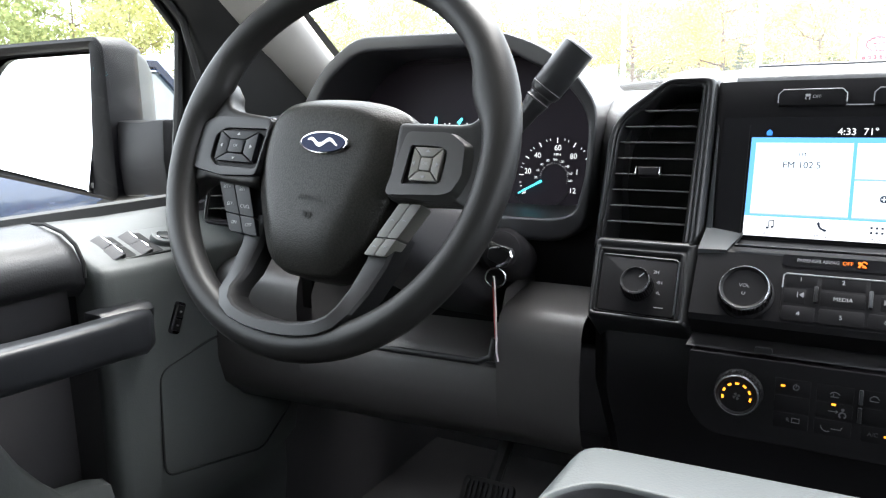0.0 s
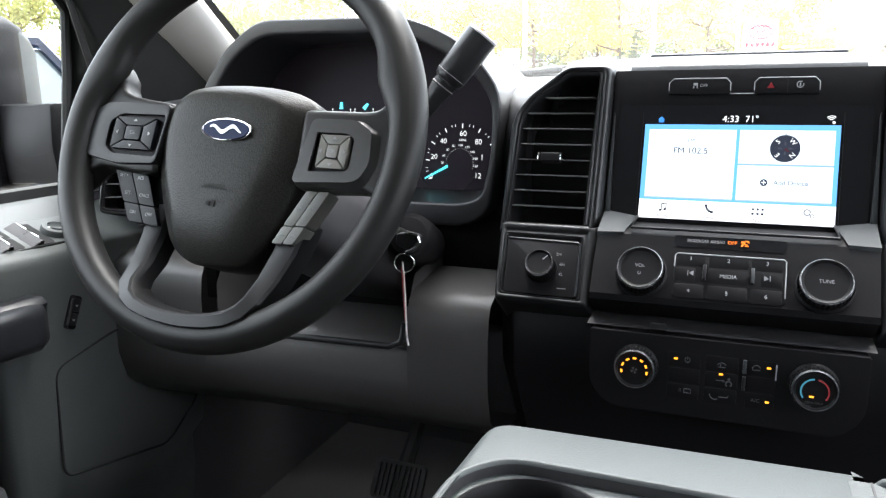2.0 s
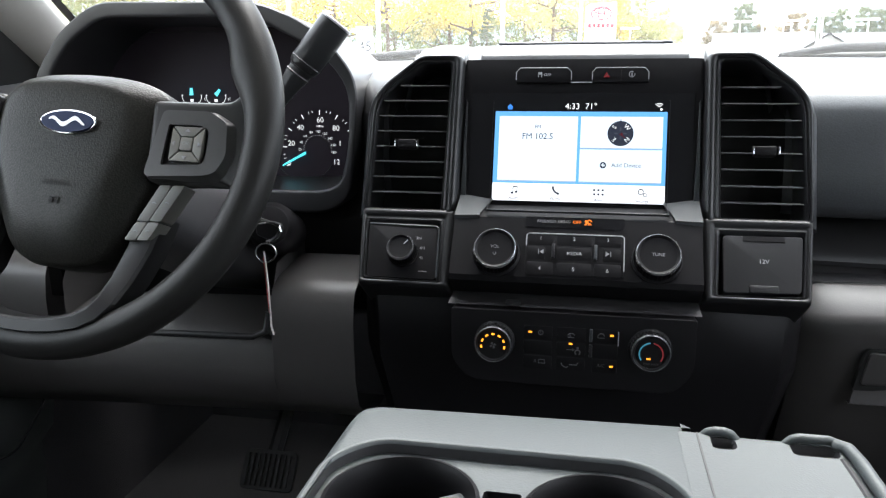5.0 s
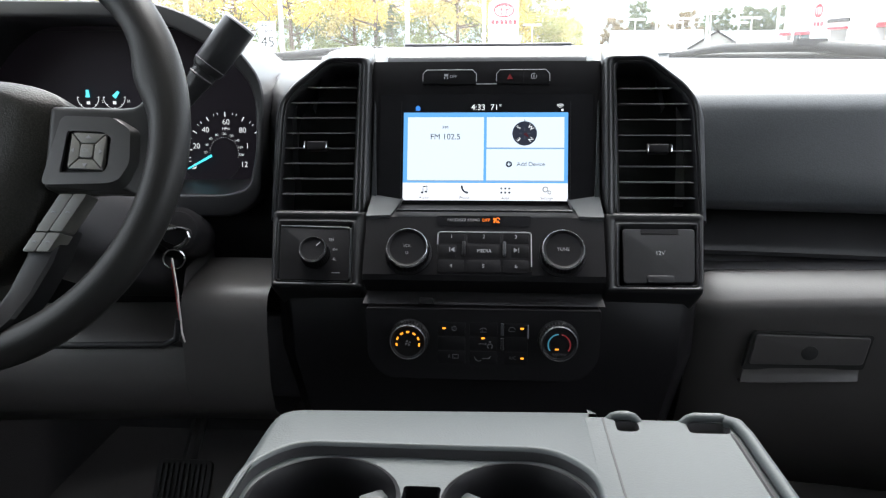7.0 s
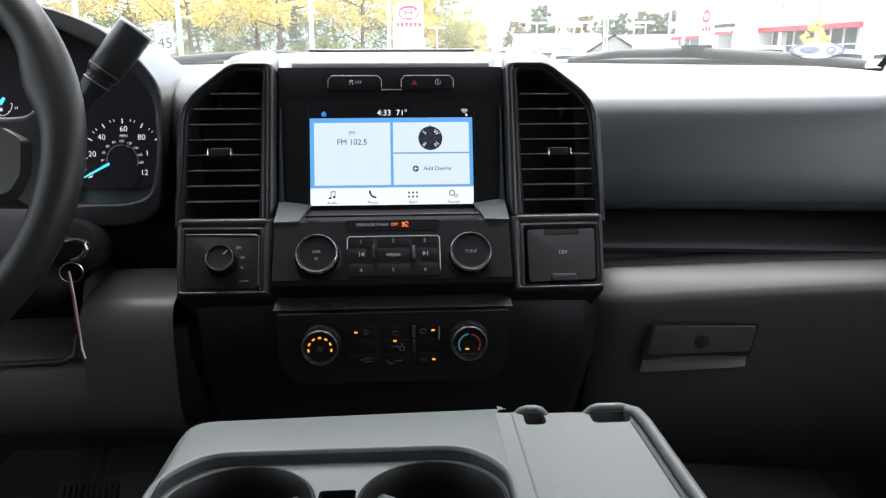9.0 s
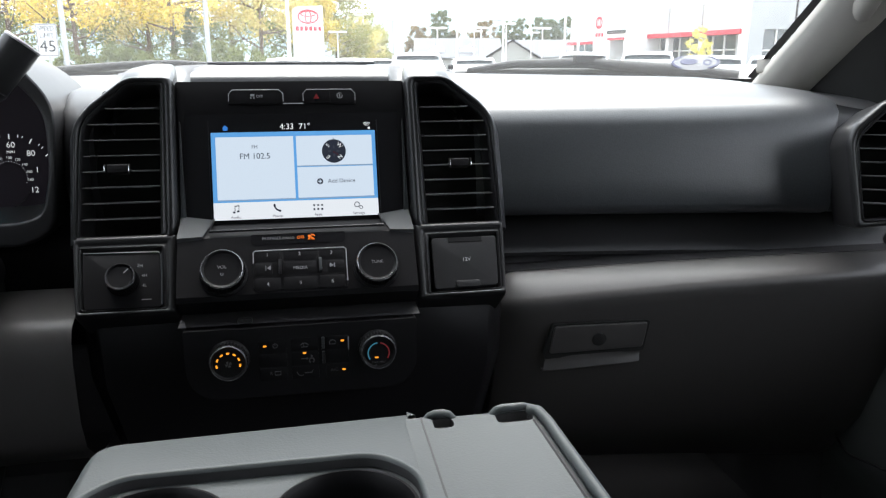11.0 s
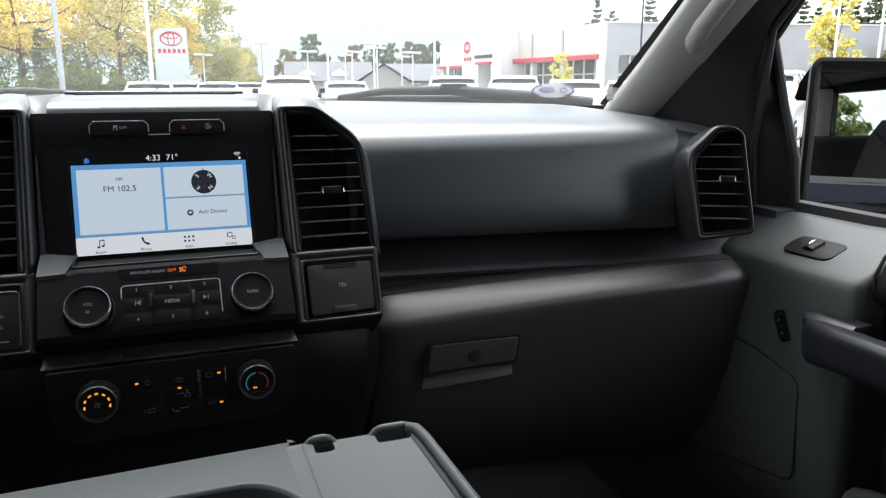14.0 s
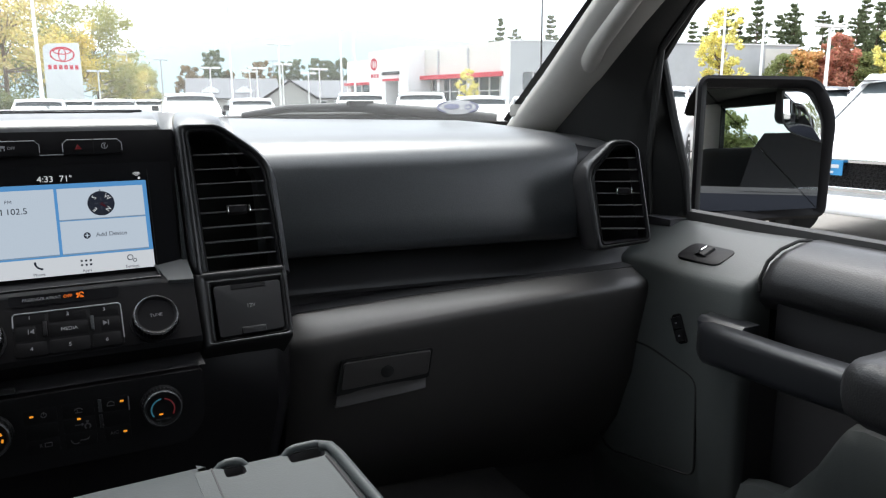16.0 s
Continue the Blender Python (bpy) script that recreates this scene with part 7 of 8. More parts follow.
    for p, h in ((f, 0.060), (f.lerp(e, 0.5), 0.058), (e, 0.062)):
        rows.append([p + Vector((0, y, z)) for y, z in ((-0.035, -h), (0.035, -h), (0.04, 0), (0.035, h), (-0.035, h), (-0.04, 0))])
    loft(bm, rows, closed=True, caps=True)
    soften(bm, 0.008, 2)
    part("arm", bm, BLACK, t, "black mirror arm", smooth=50)


MIRROR_CAP = material("matt light grey moulding", (0.055, 0.058, 0.058), 0.6, grain=0.2, grain_size=0.001)


def wipers():
    for x0, x1, y0, y1, side in ((0.66, -0.05, 0.40, 0.66, 1), (-0.10, -0.72, 0.70, 0.38, -1)):
        t = thing("wiper", "black windshield wiper resting at the glass base", "wiper", (x0, y0, 1.56), "wipers")
        bm = bmesh.new()
        if side > 0:
            tube(bm, [(0.76, 0.41, 1.538), (0.67, 0.48, 1.549), (0.536, 0.56, 1.561), (0.415, 0.62, 1.559), (0.33, 0.66, 1.547)], [0.010, 0.011, 0.010, 0.008, 0.005], 8)
        else:
            tube(bm, [(-0.12, 0.69, 1.556), (-0.215, 0.66, 1.562), (-0.304, 0.64, 1.558), (-0.406, 0.62, 1.550), (-0.60, 0.52, 1.545)], [0.004, 0.006, 0.007, 0.007, 0.006], 8)
        part("arm", bm, RUBBER, t, smooth=60)
        bm = bmesh.new()
        if side > 0:
            tube(bm, [(0.72, 0.46, 1.534), (0.55, 0.57, 1.541), (0.42, 0.63, 1.541), (0.30, 0.68, 1.537), (0.16, 0.70, 1.534)], [0.011, 0.011, 0.010, 0.008, 0.004], 8)
            box(bm, (0.536, 0.553, 1.568), (0.050, 0.016, 0.010))
        else:
            tube(bm, [(-0.20, 0.68, 1.545), (-0.40, 0.63, 1.542), (-0.60, 0.53, 1.538)], 0.008, 8)
        part("blade", bm, RUBBER, t, smooth=60)
    # cowl tray between dashboard glass line and hood
    bm = bmesh.new()
    rows = []
    for i in range(17):
        x = -0.84 + 1.68 * i / 16
        w = cowl_y(x * 0.82) + 0.02
        rows.append([(x, w + dy, z) for dy, z in ((0.0, 1.535), (0.05, 1.528), (0.14, 1.520), (0.20, 1.50), (0.22, 1.40))])
    loft(bm, rows)
    tagged(part("cowl", bm, BLACK_MATT, smooth=50), "matt black plastic cowl under the wipers", "cowl", kind="structure")
    # oval sticker on the lower glass
    t = thing("window_sticker", "oval white sticker with blue marks", "sticker", (0.622, 0.312, 1.55))
    S = plane(0.622, 0.312, 1.5610, 42, -32)
    plate("paper", ellipse(0, 0, 0.037, 0.016, 40), -0.0006, 0.0006, S, STICKER, t)
    marks("blue_oval", [ellipse(-0.010, 0.001, 0.0135, 0.0058, 24)], 0.0010, S, STICKER_BLUE, t)
    marks("blue_ring", [_arc(0.018, 0.0, 0.004, 0.0062, 0, 355, 20)], 0.0010, S, STICKER_BLUE, t)
    for a in (-55, 125):
        marks("border", [_band(0.0362, 0.0154, 0.0325, 0.0130, a, a + 110)], 0.0010, S, STICKER_BLUE, t)


def _band(a1, b1, a0, b0, s, e, n=12):
    return [(a1 * math.cos(radians(lerp(s, e, k / n))), b1 * math.sin(radians(lerp(s, e, k / n)))) for k in range(n + 1)] + [(a0 * math.cos(radians(lerp(e, s, k / n))), b0 * math.sin(radians(lerp(e, s, k / n)))) for k in range(n + 1)]


STICKER = material("white vinyl sticker", (0.17, 0.175, 0.185), 0.5, mottle=0.03)
STICKER_BLUE = material("blue printed vinyl", (0.006, 0.012, 0.07), 0.5, mottle=0.03)

shell()
for side in (-1, 1):
    pillar(side)
dash = dashboard()
stack, FACE, AUDIO, CLIMATE = stack_frame(dash)
touch_screen(FACE)
top_switches(FACE)
audio_controls(AUDIO)
climate_controls(CLIMATE)
for side in (-1, 1):
    UP, LOW = vent_column(side)
    side_vent(side)
four_wheel_switch(LOW)
power_outlet(LOW)
glove_latch()
cluster()
steering_wheel()
column()
console()
for side in (-1, 1):
    door(side)
    wing_mirror(side)
    front_seat(side)
rear_bench()
wipers()


# ---- outside ----
def leaf_material(name, color, spread=0.35, mix=0.45):
    """Leaves that let some light through, each a little different."""
    m = bpy.data.materials.new(name)
    m.use_nodes = True
    nt = m.node_tree
    nt.nodes.remove(nt.nodes["Principled BSDF"])
    geo = nt.nodes.new("ShaderNodeNewGeometry")
    mr = nt.nodes.new("ShaderNodeMapRange")
    mr.inputs[3].default_value, mr.inputs[4].default_value = 1.0 - spread, 1.0 + spread
    nt.links.new(geo.outputs["Random Per Island"], mr.inputs[0])
    hue = nt.nodes.new("ShaderNodeMapRange")
    hue.inputs[3].default_value, hue.inputs[4].default_value = 0.485, 0.515
    mul = nt.nodes.new("ShaderNodeMath")
    mul.operation, mul.inputs[1].default_value = "MULTIPLY", 7.31
    fra = nt.nodes.new("ShaderNodeMath")
    fra.operation = "FRACT"
    nt.links.new(geo.outputs["Random Per Island"], mul.inputs[0]), nt.links.new(mul.outputs[0], fra.inputs[0]), nt.links.new(fra.outputs[0], hue.inputs[0])
    hsv = nt.nodes.new("ShaderNodeHueSaturation")
    hsv.inputs["Color"].default_value = (*color, 1)
    nt.links.new(mr.outputs[0], hsv.inputs["Value"]), nt.links.new(hue.outputs[0], hsv.inputs["Hue"])
    d, t, mx = nt.nodes.new("ShaderNodeBsdfDiffuse"), nt.nodes.new("ShaderNodeBsdfTranslucent"), nt.nodes.new("ShaderNodeMixShader")
    mx.inputs[0].default_value = mix
    nt.links.new(hsv.outputs[0], d.inputs[0]), nt.links.new(hsv.outputs[0], t.inputs[0])
    nt.links.new(d.outputs[0], mx.inputs[1]), nt.links.new(t.outputs[0], mx.inputs[2])
    nt.links.new(mx.outputs[0], nt.nodes["Material Output"].inputs[0])
    return m


LOT = material("weathered pale concrete lot", (0.17, 0.16, 0.145), 0.85, grain=0.4, grain_size=0.02, mottle=0.22, mottle_size=1.8)
ROAD = material("grey asphalt", (0.09, 0.09, 0.09), 0.9, grain=0.5, grain_size=0.02, mottle=0.2, mottle_size=2.0)
GRASS = material("dull green grass", (0.10, 0.13, 0.05), 0.95, grain=0.8, grain_size=0.05, mottle=0.3, mottle_size=0.8)
BARK = material("grey brown bark", (0.16, 0.12, 0.09), 0.9, grain=0.8, grain_size=0.03, mottle=0.25, mottle_size=0.3)
GINKGO_LEAF = leaf_material("lemon yellow autumn leaves", (0.72, 0.66, 0.24))
YELLOW_LEAF = leaf_material("yellow autumn leaves", (0.80, 0.64, 0.18))
GOLD_LEAF = leaf_material("golden autumn leaves", (0.62, 0.53, 0.22))
GREEN_LEAF = leaf_material("dull green leaves", (0.22, 0.25, 0.11))
OLIVE_LEAF = leaf_material("yellow green leaves", (0.36, 0.36, 0.15))
NEEDLE = leaf_material("dark green needles", (0.16, 0.19, 0.11), 0.35, 0.4)
RED_LEAF = leaf_material("red autumn leaves", (0.50, 0.24, 0.17))
ORANGE_LEAF = leaf_material("orange autumn leaves", (0.58, 0.36, 0.16))
RUST_LEAF = leaf_material("rusty brown leaves", (0.24, 0.19, 0.11))
POLE_WHITE = material("white painted steel pole", (0.72, 0.72, 0.71), 0.5, mottle=0.06)
POLE_GREY = material("grey galvanised pole", (0.42, 0.44, 0.46), 0.5, metal=0.2, mottle=0.08)
SIGN_WHITE = material("white sign panel", (0.55, 0.56, 0.57), 0.45, mottle=0.03)
SIGN_RED = material("red sign paint", (0.50, 0.03, 0.05), 0.45, mottle=0.04)
SIGN_BLACK = material("black sign paint", (0.02, 0.02, 0.02), 0.5)
WALL_WHITE = material("white metal wall cladding", (0.72, 0.72, 0.72), 0.5, mottle=0.05, mottle_size=0.8)
WALL_CREAM = material("pale cream cladding", (0.60, 0.58, 0.54), 0.55, mottle=0.05, mottle_size=0.8)
WALL_GREY = material("grey block wall", (0.40, 0.41, 0.42), 0.7, grain=0.3, grain_size=0.02, mottle=0.07, mottle_size=1.0)
DARK_GLASS = material("dark window glass", (0.07, 0.085, 0.09), 0.06, mottle=0.05, rough_var=0.02, coat=1.0)
ROOF_GREY = material("grey shingle roof", (0.13, 0.135, 0.145), 0.85, grain=0.6, grain_size=0.08, mottle=0.15, mottle_size=0.5)
SIDING = material("pale house siding", (0.36, 0.36, 0.34), 0.7, mottle=0.06, mottle_size=0.5)
PAINT_WHITE = material("white car paint", (0.74, 0.75, 0.76), 0.22, mottle=0.02, coat=0.7)
PAINT_BLACK = material("black car paint", (0.02, 0.022, 0.026), 0.18, mottle=0.02, coat=0.9)
PAINT_GREY = material("grey metallic car paint", (0.10, 0.11, 0.12), 0.25, metal=0.3, mottle=0.02, coat=0.8)
PAINT_BLUE = material("deep blue car paint", (0.008, 0.018, 0.045), 0.18, mottle=0.02, coat=0.9)
TYRE = material("tyre rubber", (0.02, 0.02, 0.02), 0.8, grain=0.3, grain_size=0.01)
ALLOY = material("silver alloy wheel", (0.5, 0.5, 0.51), 0.3, metal=0.8)
LAMP_GLASS = material("clear headlamp glass", (0.55, 0.56, 0.57), 0.12, mottle=0.2, mottle_size=0.05)
AMBER_GLASS = material("amber lamp glass", (0.7, 0.22, 0.04), 0.2)
PLATE_BLUE = material("blue dealer plate", (0.03, 0.22, 0.45), 0.4, mottle=0.03)
# near black hill; its emission paints the pale blue haze of distance
HILL = material("forested hill under painted haze", (0.02, 0.025, 0.03), 0.95, mottle=0.12, mottle_size=60.0, emit=(0.50, 0.66, 0.72), power=1.0)

bm = bmesh.new()
poly(bm, rect(-2600, -2600, 2600, 2600), -0.3, 0.0)
tagged(part("ground", bm, LOT), "pale weathered concrete lot reaching to the horizon", "ground", kind="structure")
bm = bmesh.new()
poly(bm, rect(-220, 31.5, 11.0, 41.0), 0.0, 0.006)
tagged(part("road", bm, ROAD), "grey asphalt street beyond the lot", "road", kind="structure")
bm = bmesh.new()
poly(bm, rect(-220, 41.0, 8.0, 70.0), 0.0, 0.12)
tagged(part("verge", bm, GRASS), "dull green grass verge under the trees", "verge", kind="structure")

# hills behind the town, over a kilometre off; their haze is painted as blue glow
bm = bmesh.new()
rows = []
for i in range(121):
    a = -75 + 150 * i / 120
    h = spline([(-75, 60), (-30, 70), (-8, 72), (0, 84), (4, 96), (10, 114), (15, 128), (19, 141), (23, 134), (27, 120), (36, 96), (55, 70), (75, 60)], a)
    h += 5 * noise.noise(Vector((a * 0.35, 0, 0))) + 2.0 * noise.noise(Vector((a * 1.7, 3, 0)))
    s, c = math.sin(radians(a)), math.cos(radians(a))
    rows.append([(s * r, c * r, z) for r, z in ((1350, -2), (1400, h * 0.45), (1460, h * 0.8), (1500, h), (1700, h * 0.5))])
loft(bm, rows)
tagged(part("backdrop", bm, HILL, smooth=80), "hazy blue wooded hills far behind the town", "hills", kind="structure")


def crown_mesh(centres, leaf, per, size, seed, flat=1.0):
    """Many small leaf blades scattered round clump centres."""
    r = np.random.RandomState(seed)
    n = len(centres) * per
    c = np.repeat(np.array([p[:3] for p in centres]), per, 0)
    rad = np.repeat(np.array([p[3] for p in centres]), per)[:, None]
    d = r.normal(size=(n, 3))
    d /= np.linalg.norm(d, axis=1)[:, None]
    p = c + d * rad * r.uniform(0.25, 1.05, (n, 1)) * np.array([1, 1, flat])
    u = r.normal(size=(n, 3))
    u /= np.linalg.norm(u, axis=1)[:, None]
    v = np.cross(u, r.normal(size=(n, 3)))
    v /= np.linalg.norm(v, axis=1)[:, None]
    s = size * r.uniform(0.6, 1.3, (n, 1))
    verts = np.stack([p - u * s, p + v * s * 0.55, p + u * s, p - v * s * 0.55], 1).reshape(-1, 3)
    me = bpy.data.meshes.new("crown")
    me.from_pydata(verts.tolist(), [], np.arange(n * 4).reshape(-1, 4).tolist())
    me.materials.append(leaf)
    return me


def broadleaf(label, h, spread, leaf, seed, at, bare=0.28, per=80, clumps=115, size=0.11, category="tree", group="street trees"):
    rr = random.Random(seed)
    t = thing("tree", label, category, at, group)
    bm = bmesh.new()
    top = Vector((rr.uniform(-0.3, 0.3), rr.uniform(-0.3, 0.3), h * 0.82))
    tube(bm, [(0, 0, -0.05), (0.03, 0.02, h * 0.12), top * 0.45 + Vector((0.05, 0, 0)), top * 0.75, top], [0.03 * h ** 0.9 * 0.6, 0.016 * h, 0.011 * h, 0.006 * h, 0.002 * h], 9)
    centres = []
    for k in range(13):
        a, f = k * 2.4 + rr.uniform(-0.4, 0.4), rr.uniform(bare, 0.75)
        s = top * f
        reach = spread * rr.uniform(0.55, 1.0) * (1.15 - 0.6 * abs(f - 0.45))
        e = s + Vector((math.cos(a) * reach, math.sin(a) * reach, h * rr.uniform(0.10, 0.22)))
        tube(bm, [s, s.lerp(e, 0.5) + Vector((0, 0, -0.04 * h)), e], [0.007 * h, 0.0045 * h, 0.0015 * h], 6)
        for q in (0.55, 0.8, 1.0):
            m = s.lerp(e, q)
            centres.append((m.x + rr.uniform(-0.3, 0.3), m.y + rr.uniform(-0.3, 0.3), m.z + rr.uniform(-0.1, 0.4), spread * rr.uniform(0.20, 0.34)))
    while len(centres) < clumps:
        z = rr.uniform(bare + 0.1, 1.0)
        w = spread * math.sqrt(max(0.05, 1 - ((z - 0.58) / 0.48) ** 2))
        a, q = rr.uniform(0, 6.283), math.sqrt(rr.random())
        centres.append((math.cos(a) * w * q, math.sin(a) * w * q, z * h, spread * rr.uniform(0.16, 0.30)))
    tr = part("trunk", bm, BARK, t, smooth=60)
    tr.matrix_parent_inverse = I4
    cr = new("crown", crown_mesh(centres, leaf, per, size, seed, 0.8))
    cr.parent = t
    return t


def conifer(label, h, w, seed, at, leaf=None, group="conifers"):
    rr = random.Random(seed)
    t = thing("conifer", label, "tree", at, group)
    bm = bmesh.new()
    tube(bm, [(0, 0, -0.05), (0, 0, h * 0.4), (0.05, 0.03, h * 0.98)], [0.016 * h, 0.010 * h, 0.002 * h], 8)
    centres = []
    z = 0.10 * h
    while z < h * 0.99:
        f = 1 - z / h
        reach = w * (0.08 + 0.92 * f ** 0.8) * rr.uniform(0.7, 1.15)
        n = max(3, int(6 * f) + 3)
        for k in range(n):
            a = rr.uniform(0, 6.283)
            rch = reach * rr.uniform(0.45, 1.15)
            e = Vector((math.cos(a) * rch, math.sin(a) * rch, z - 0.12 * rch + 0.02 * h))
            tube(bm, [(0, 0, z), e], [0.0035 * h, 0.001 * h], 4)
            for q in (0.35, 0.6, 0.82, 1.02):
                centres.append((e.x * q, e.y * q, lerp(z, e.z, q), h * rr.uniform(0.022, 0.042) * (0.5 + 0.7 * f)))
        z += h * rr.uniform(0.028, 0.050)
    tr = part("trunk", bm, BARK, t, smooth=60)
    tr.matrix_parent_inverse = I4
    cr = new("crown", crown_mesh(centres, leaf or NEEDLE, 15, 0.0135 * h, seed, 0.8))
    cr.parent = t
    return t


def again(src, x, y, turn, scale=1.0, z=0.0):
    """One more tree like src, turned and resized."""
    c = copy_thing(src, pose(x, y, z, 0, 0, turn))
    c.scale = (scale, scale, scale * 1.04)
    return c


# trees along the street
yel = broadleaf("tall yellow autumn tree on the grass verge", 10.5, 3.6, YELLOW_LEAF, 3, (-7.6, 47.5, 0.1))
gold = broadleaf("golden autumn tree on the grass verge", 9.5, 3.4, GOLD_LEAF, 5, (-2.6, 50.0, 0.1))
grn = broadleaf("dull green leafy tree on the grass verge", 8.5, 3.6, GREEN_LEAF, 8, (-4.9, 56.0, 0.1), bare=0.12)
oliv = broadleaf("yellow green leafy tree on the grass verge", 8.0, 3.0, OLIVE_LEAF, 11, (2.6, 57.0, 0.1), bare=0.12)
for x, y, a, s in ((-12.8, 46.5, 40, 0.95), (-17.5, 50.0, 130, 1.05), (1.2, 55.0, 200, 0.62)):
    again(yel, x, y, a, s)
for x, y, a, s in ((-10.0, 53.0, 70, 0.95), (4.6, 60.0, 250, 0.52), (-22.0, 47.0, 20, 1.0)):
    again(gold, x, y, a, s)
for x, y, a, s in ((-10.8, 58.0, 20, 0.9), (-15.0, 57.0, 100, 1.0), (-20.5, 54.0, 160, 0.95), (-0.9, 58.0, 220, 0.9), (-26.0, 46.0, 10, 1.1), (-30.0, 36.0, 75, 1.0), (-27.0, 27.0, 140, 0.95), (-33.0, 22.0, 300, 1.05), (-29.0, 15.5, 40, 0.9), (-34.0, 10.0, 100, 1.0), (-30.0, 41.0, 210, 0.85)):
    again(grn, x, y, a, s)
for x, y, a, s in ((-24.0, 36.0, 60, 0.9), (-26.0, 20.0, 150, 0.8), (-28.0, 31.0, 250, 0.9), (6.2, 66.0, 30, 0.55)):
    again(oliv, x, y, a, s)
# dark shrubs under them
shrub = broadleaf("low dark green shrub on the verge", 2.4, 1.3, GREEN_LEAF, 21, (-8.8, 43.6, 0.1), bare=0.02, per=60, clumps=46, size=0.09, category="shrub", group="verge shrubs")
for x, y, a, s in ((-6.2, 44.0, 50, 1.0), (-11.0, 44.2, 90, 1.1), (-13.6, 43.6, 140, 0.9), (-4.0, 45.0, 10, 1.2), (-16.6, 44.5, 210, 1.1), (-1.8, 46.0, 300, 1.0), (-20.0, 43.0, 33, 1.2)):
    again(shrub, x, y, a, s)
spruce = conifer("small dark spruce beside the yellow trees", 4.6, 0.9, 31, (-6.3, 45.5, 0.1))
again(spruce, -7.3, 46.6, 80, 0.8)
# far and behind the showroom
fir = conifer("tall dark green fir behind the showroom", 8.8, 2.2, 41, (48.84, 43.59, 0.0))
fir_b = conifer("dark green fir with a ragged crown", 8.0, 2.5, 44, (51.4, 40.6, 0.0))
for x, y, a, s in ((47.04, 45.49, 20, 0.86), (50.3, 41.9, 130, 1.06), (52.05, 39.8, 60, 0.94), (53.9, 37.2, 100, 0.86), (55.3, 35.2, 200, 0.95), (56.6, 33.2, 250, 1.0), (36.6, 58.8, 310, 0.98), (40.5, 56.3, 15, 1.0), (52.0, 45.0, 75, 0.92), (58.0, 38.0, 10, 1.02)):
    again(fir, x, y, a, s)
for x, y, a, s in ((53.25, 38.2, 45, 0.98), (54.6, 36.3, 145, 0.98), (56.0, 34.2, 215, 1.04), (37.8, 58.1, 300, 0.95), (40.9, 56.0, 30, 0.85), (54.5, 42.0, 110, 1.1), (57.0, 36.0, 190, 1.05), (49.5, 46.5, 280, 0.9)):
    again(fir_b, x, y, a, s)
rust = broadleaf("rusty brown autumn tree behind the houses", 5.4, 1.55, RUST_LEAF, 51, (13.3, 86.2, 0.0), bare=0.1, clumps=110, group="far trees")
for x, y, a, s in ((17.3, 85.6, 90, 0.86), (20.8, 84.7, 200, 1.06), (10.2, 95.0, 60, 0.6), (7.6, 80.0, 140, 0.9)):
    again(rust, x, y, a, s)
dusk = broadleaf("dark green leafy tree behind the houses", 7.2, 1.35, NEEDLE, 52, (15.8, 85.8, 0.0), bare=0.1, clumps=120, group="far trees")
for x, y, a, s in ((23.2, 84.1, 90, 0.80), (24.6, 83.7, 20, 0.84), (26.9, 83.0, 160, 0.86), (28.2, 82.6, 240, 0.82), (29.6, 82.1, 310, 0.86)):
    again(dusk, x, y, a, s)
gink = broadleaf("slim bright yellow tree at the lot's edge", 6.2, 1.15, GINKGO_LEAF, 61, (30.9, 27.6, 0.0), bare=0.16, per=64, clumps=96, size=0.085, group="lot trees")
again(gink, 18.5, 32.4, 120, 0.49)
again(gink, 41.9, 25.4, 60, 0.85)
mapl = broadleaf("red autumn maple at the lot's edge", 5.25, 1.10, RED_LEAF, 71, (40.9, 28.0, 0.0), bare=0.08, clumps=140, size=0.10, group="lot trees")
oran = broadleaf("orange autumn maple at the lot's edge", 4.3, 1.25, ORANGE_LEAF, 72, (40.0, 29.4, 0.0), bare=0.08, clumps=130, size=0.10, group="lot trees")
hedg = broadleaf("green leafy tree beside the maples", 4.1, 1.6, GREEN_LEAF, 73, (42.6, 26.6, 0.0), bare=0.05, clumps=130, size=0.10, group="lot trees")
again(hedg, 39.4, 30.4, 90, 0.95), again(hedg, 44.2, 25.4, 200, 1.1)
# trees behind the truck, which the passenger's mirror shows through the rear window
for x, y, a in ((-17.0, -30.0, 30), (-21.5, -27.0, 140), (-13.0, -33.0, 250), (-26.0, -24.0, 320)):
    again(hedg, x, y, a, 1.15)


def light_pole(at, h, label, arm=0.0, mat=POLE_WHITE, r=0.07):
    t = thing("light_pole", label, "lamp post", at, "lot light poles")
    bm = bmesh.new()
    lathe(bm, [(r * 1.9, 0), (r * 1.9, 0.45), (r * 1.15, 0.5), (r, 0.6), (r * 0.72, h)], I4, 12)
    part("pole", bm, mat, t, smooth=60).matrix_parent_inverse = I4
    if arm:
        for k in (-1, 1):
            bm = bmesh.new()
            box(bm, (k * arm * 0.55, 0, h - 0.02), (arm * 0.9, 0.34, 0.13))
            soften(bm, 0.03)
            part("lamp_head", bm, mat, t).matrix_parent_inverse = I4
    return t


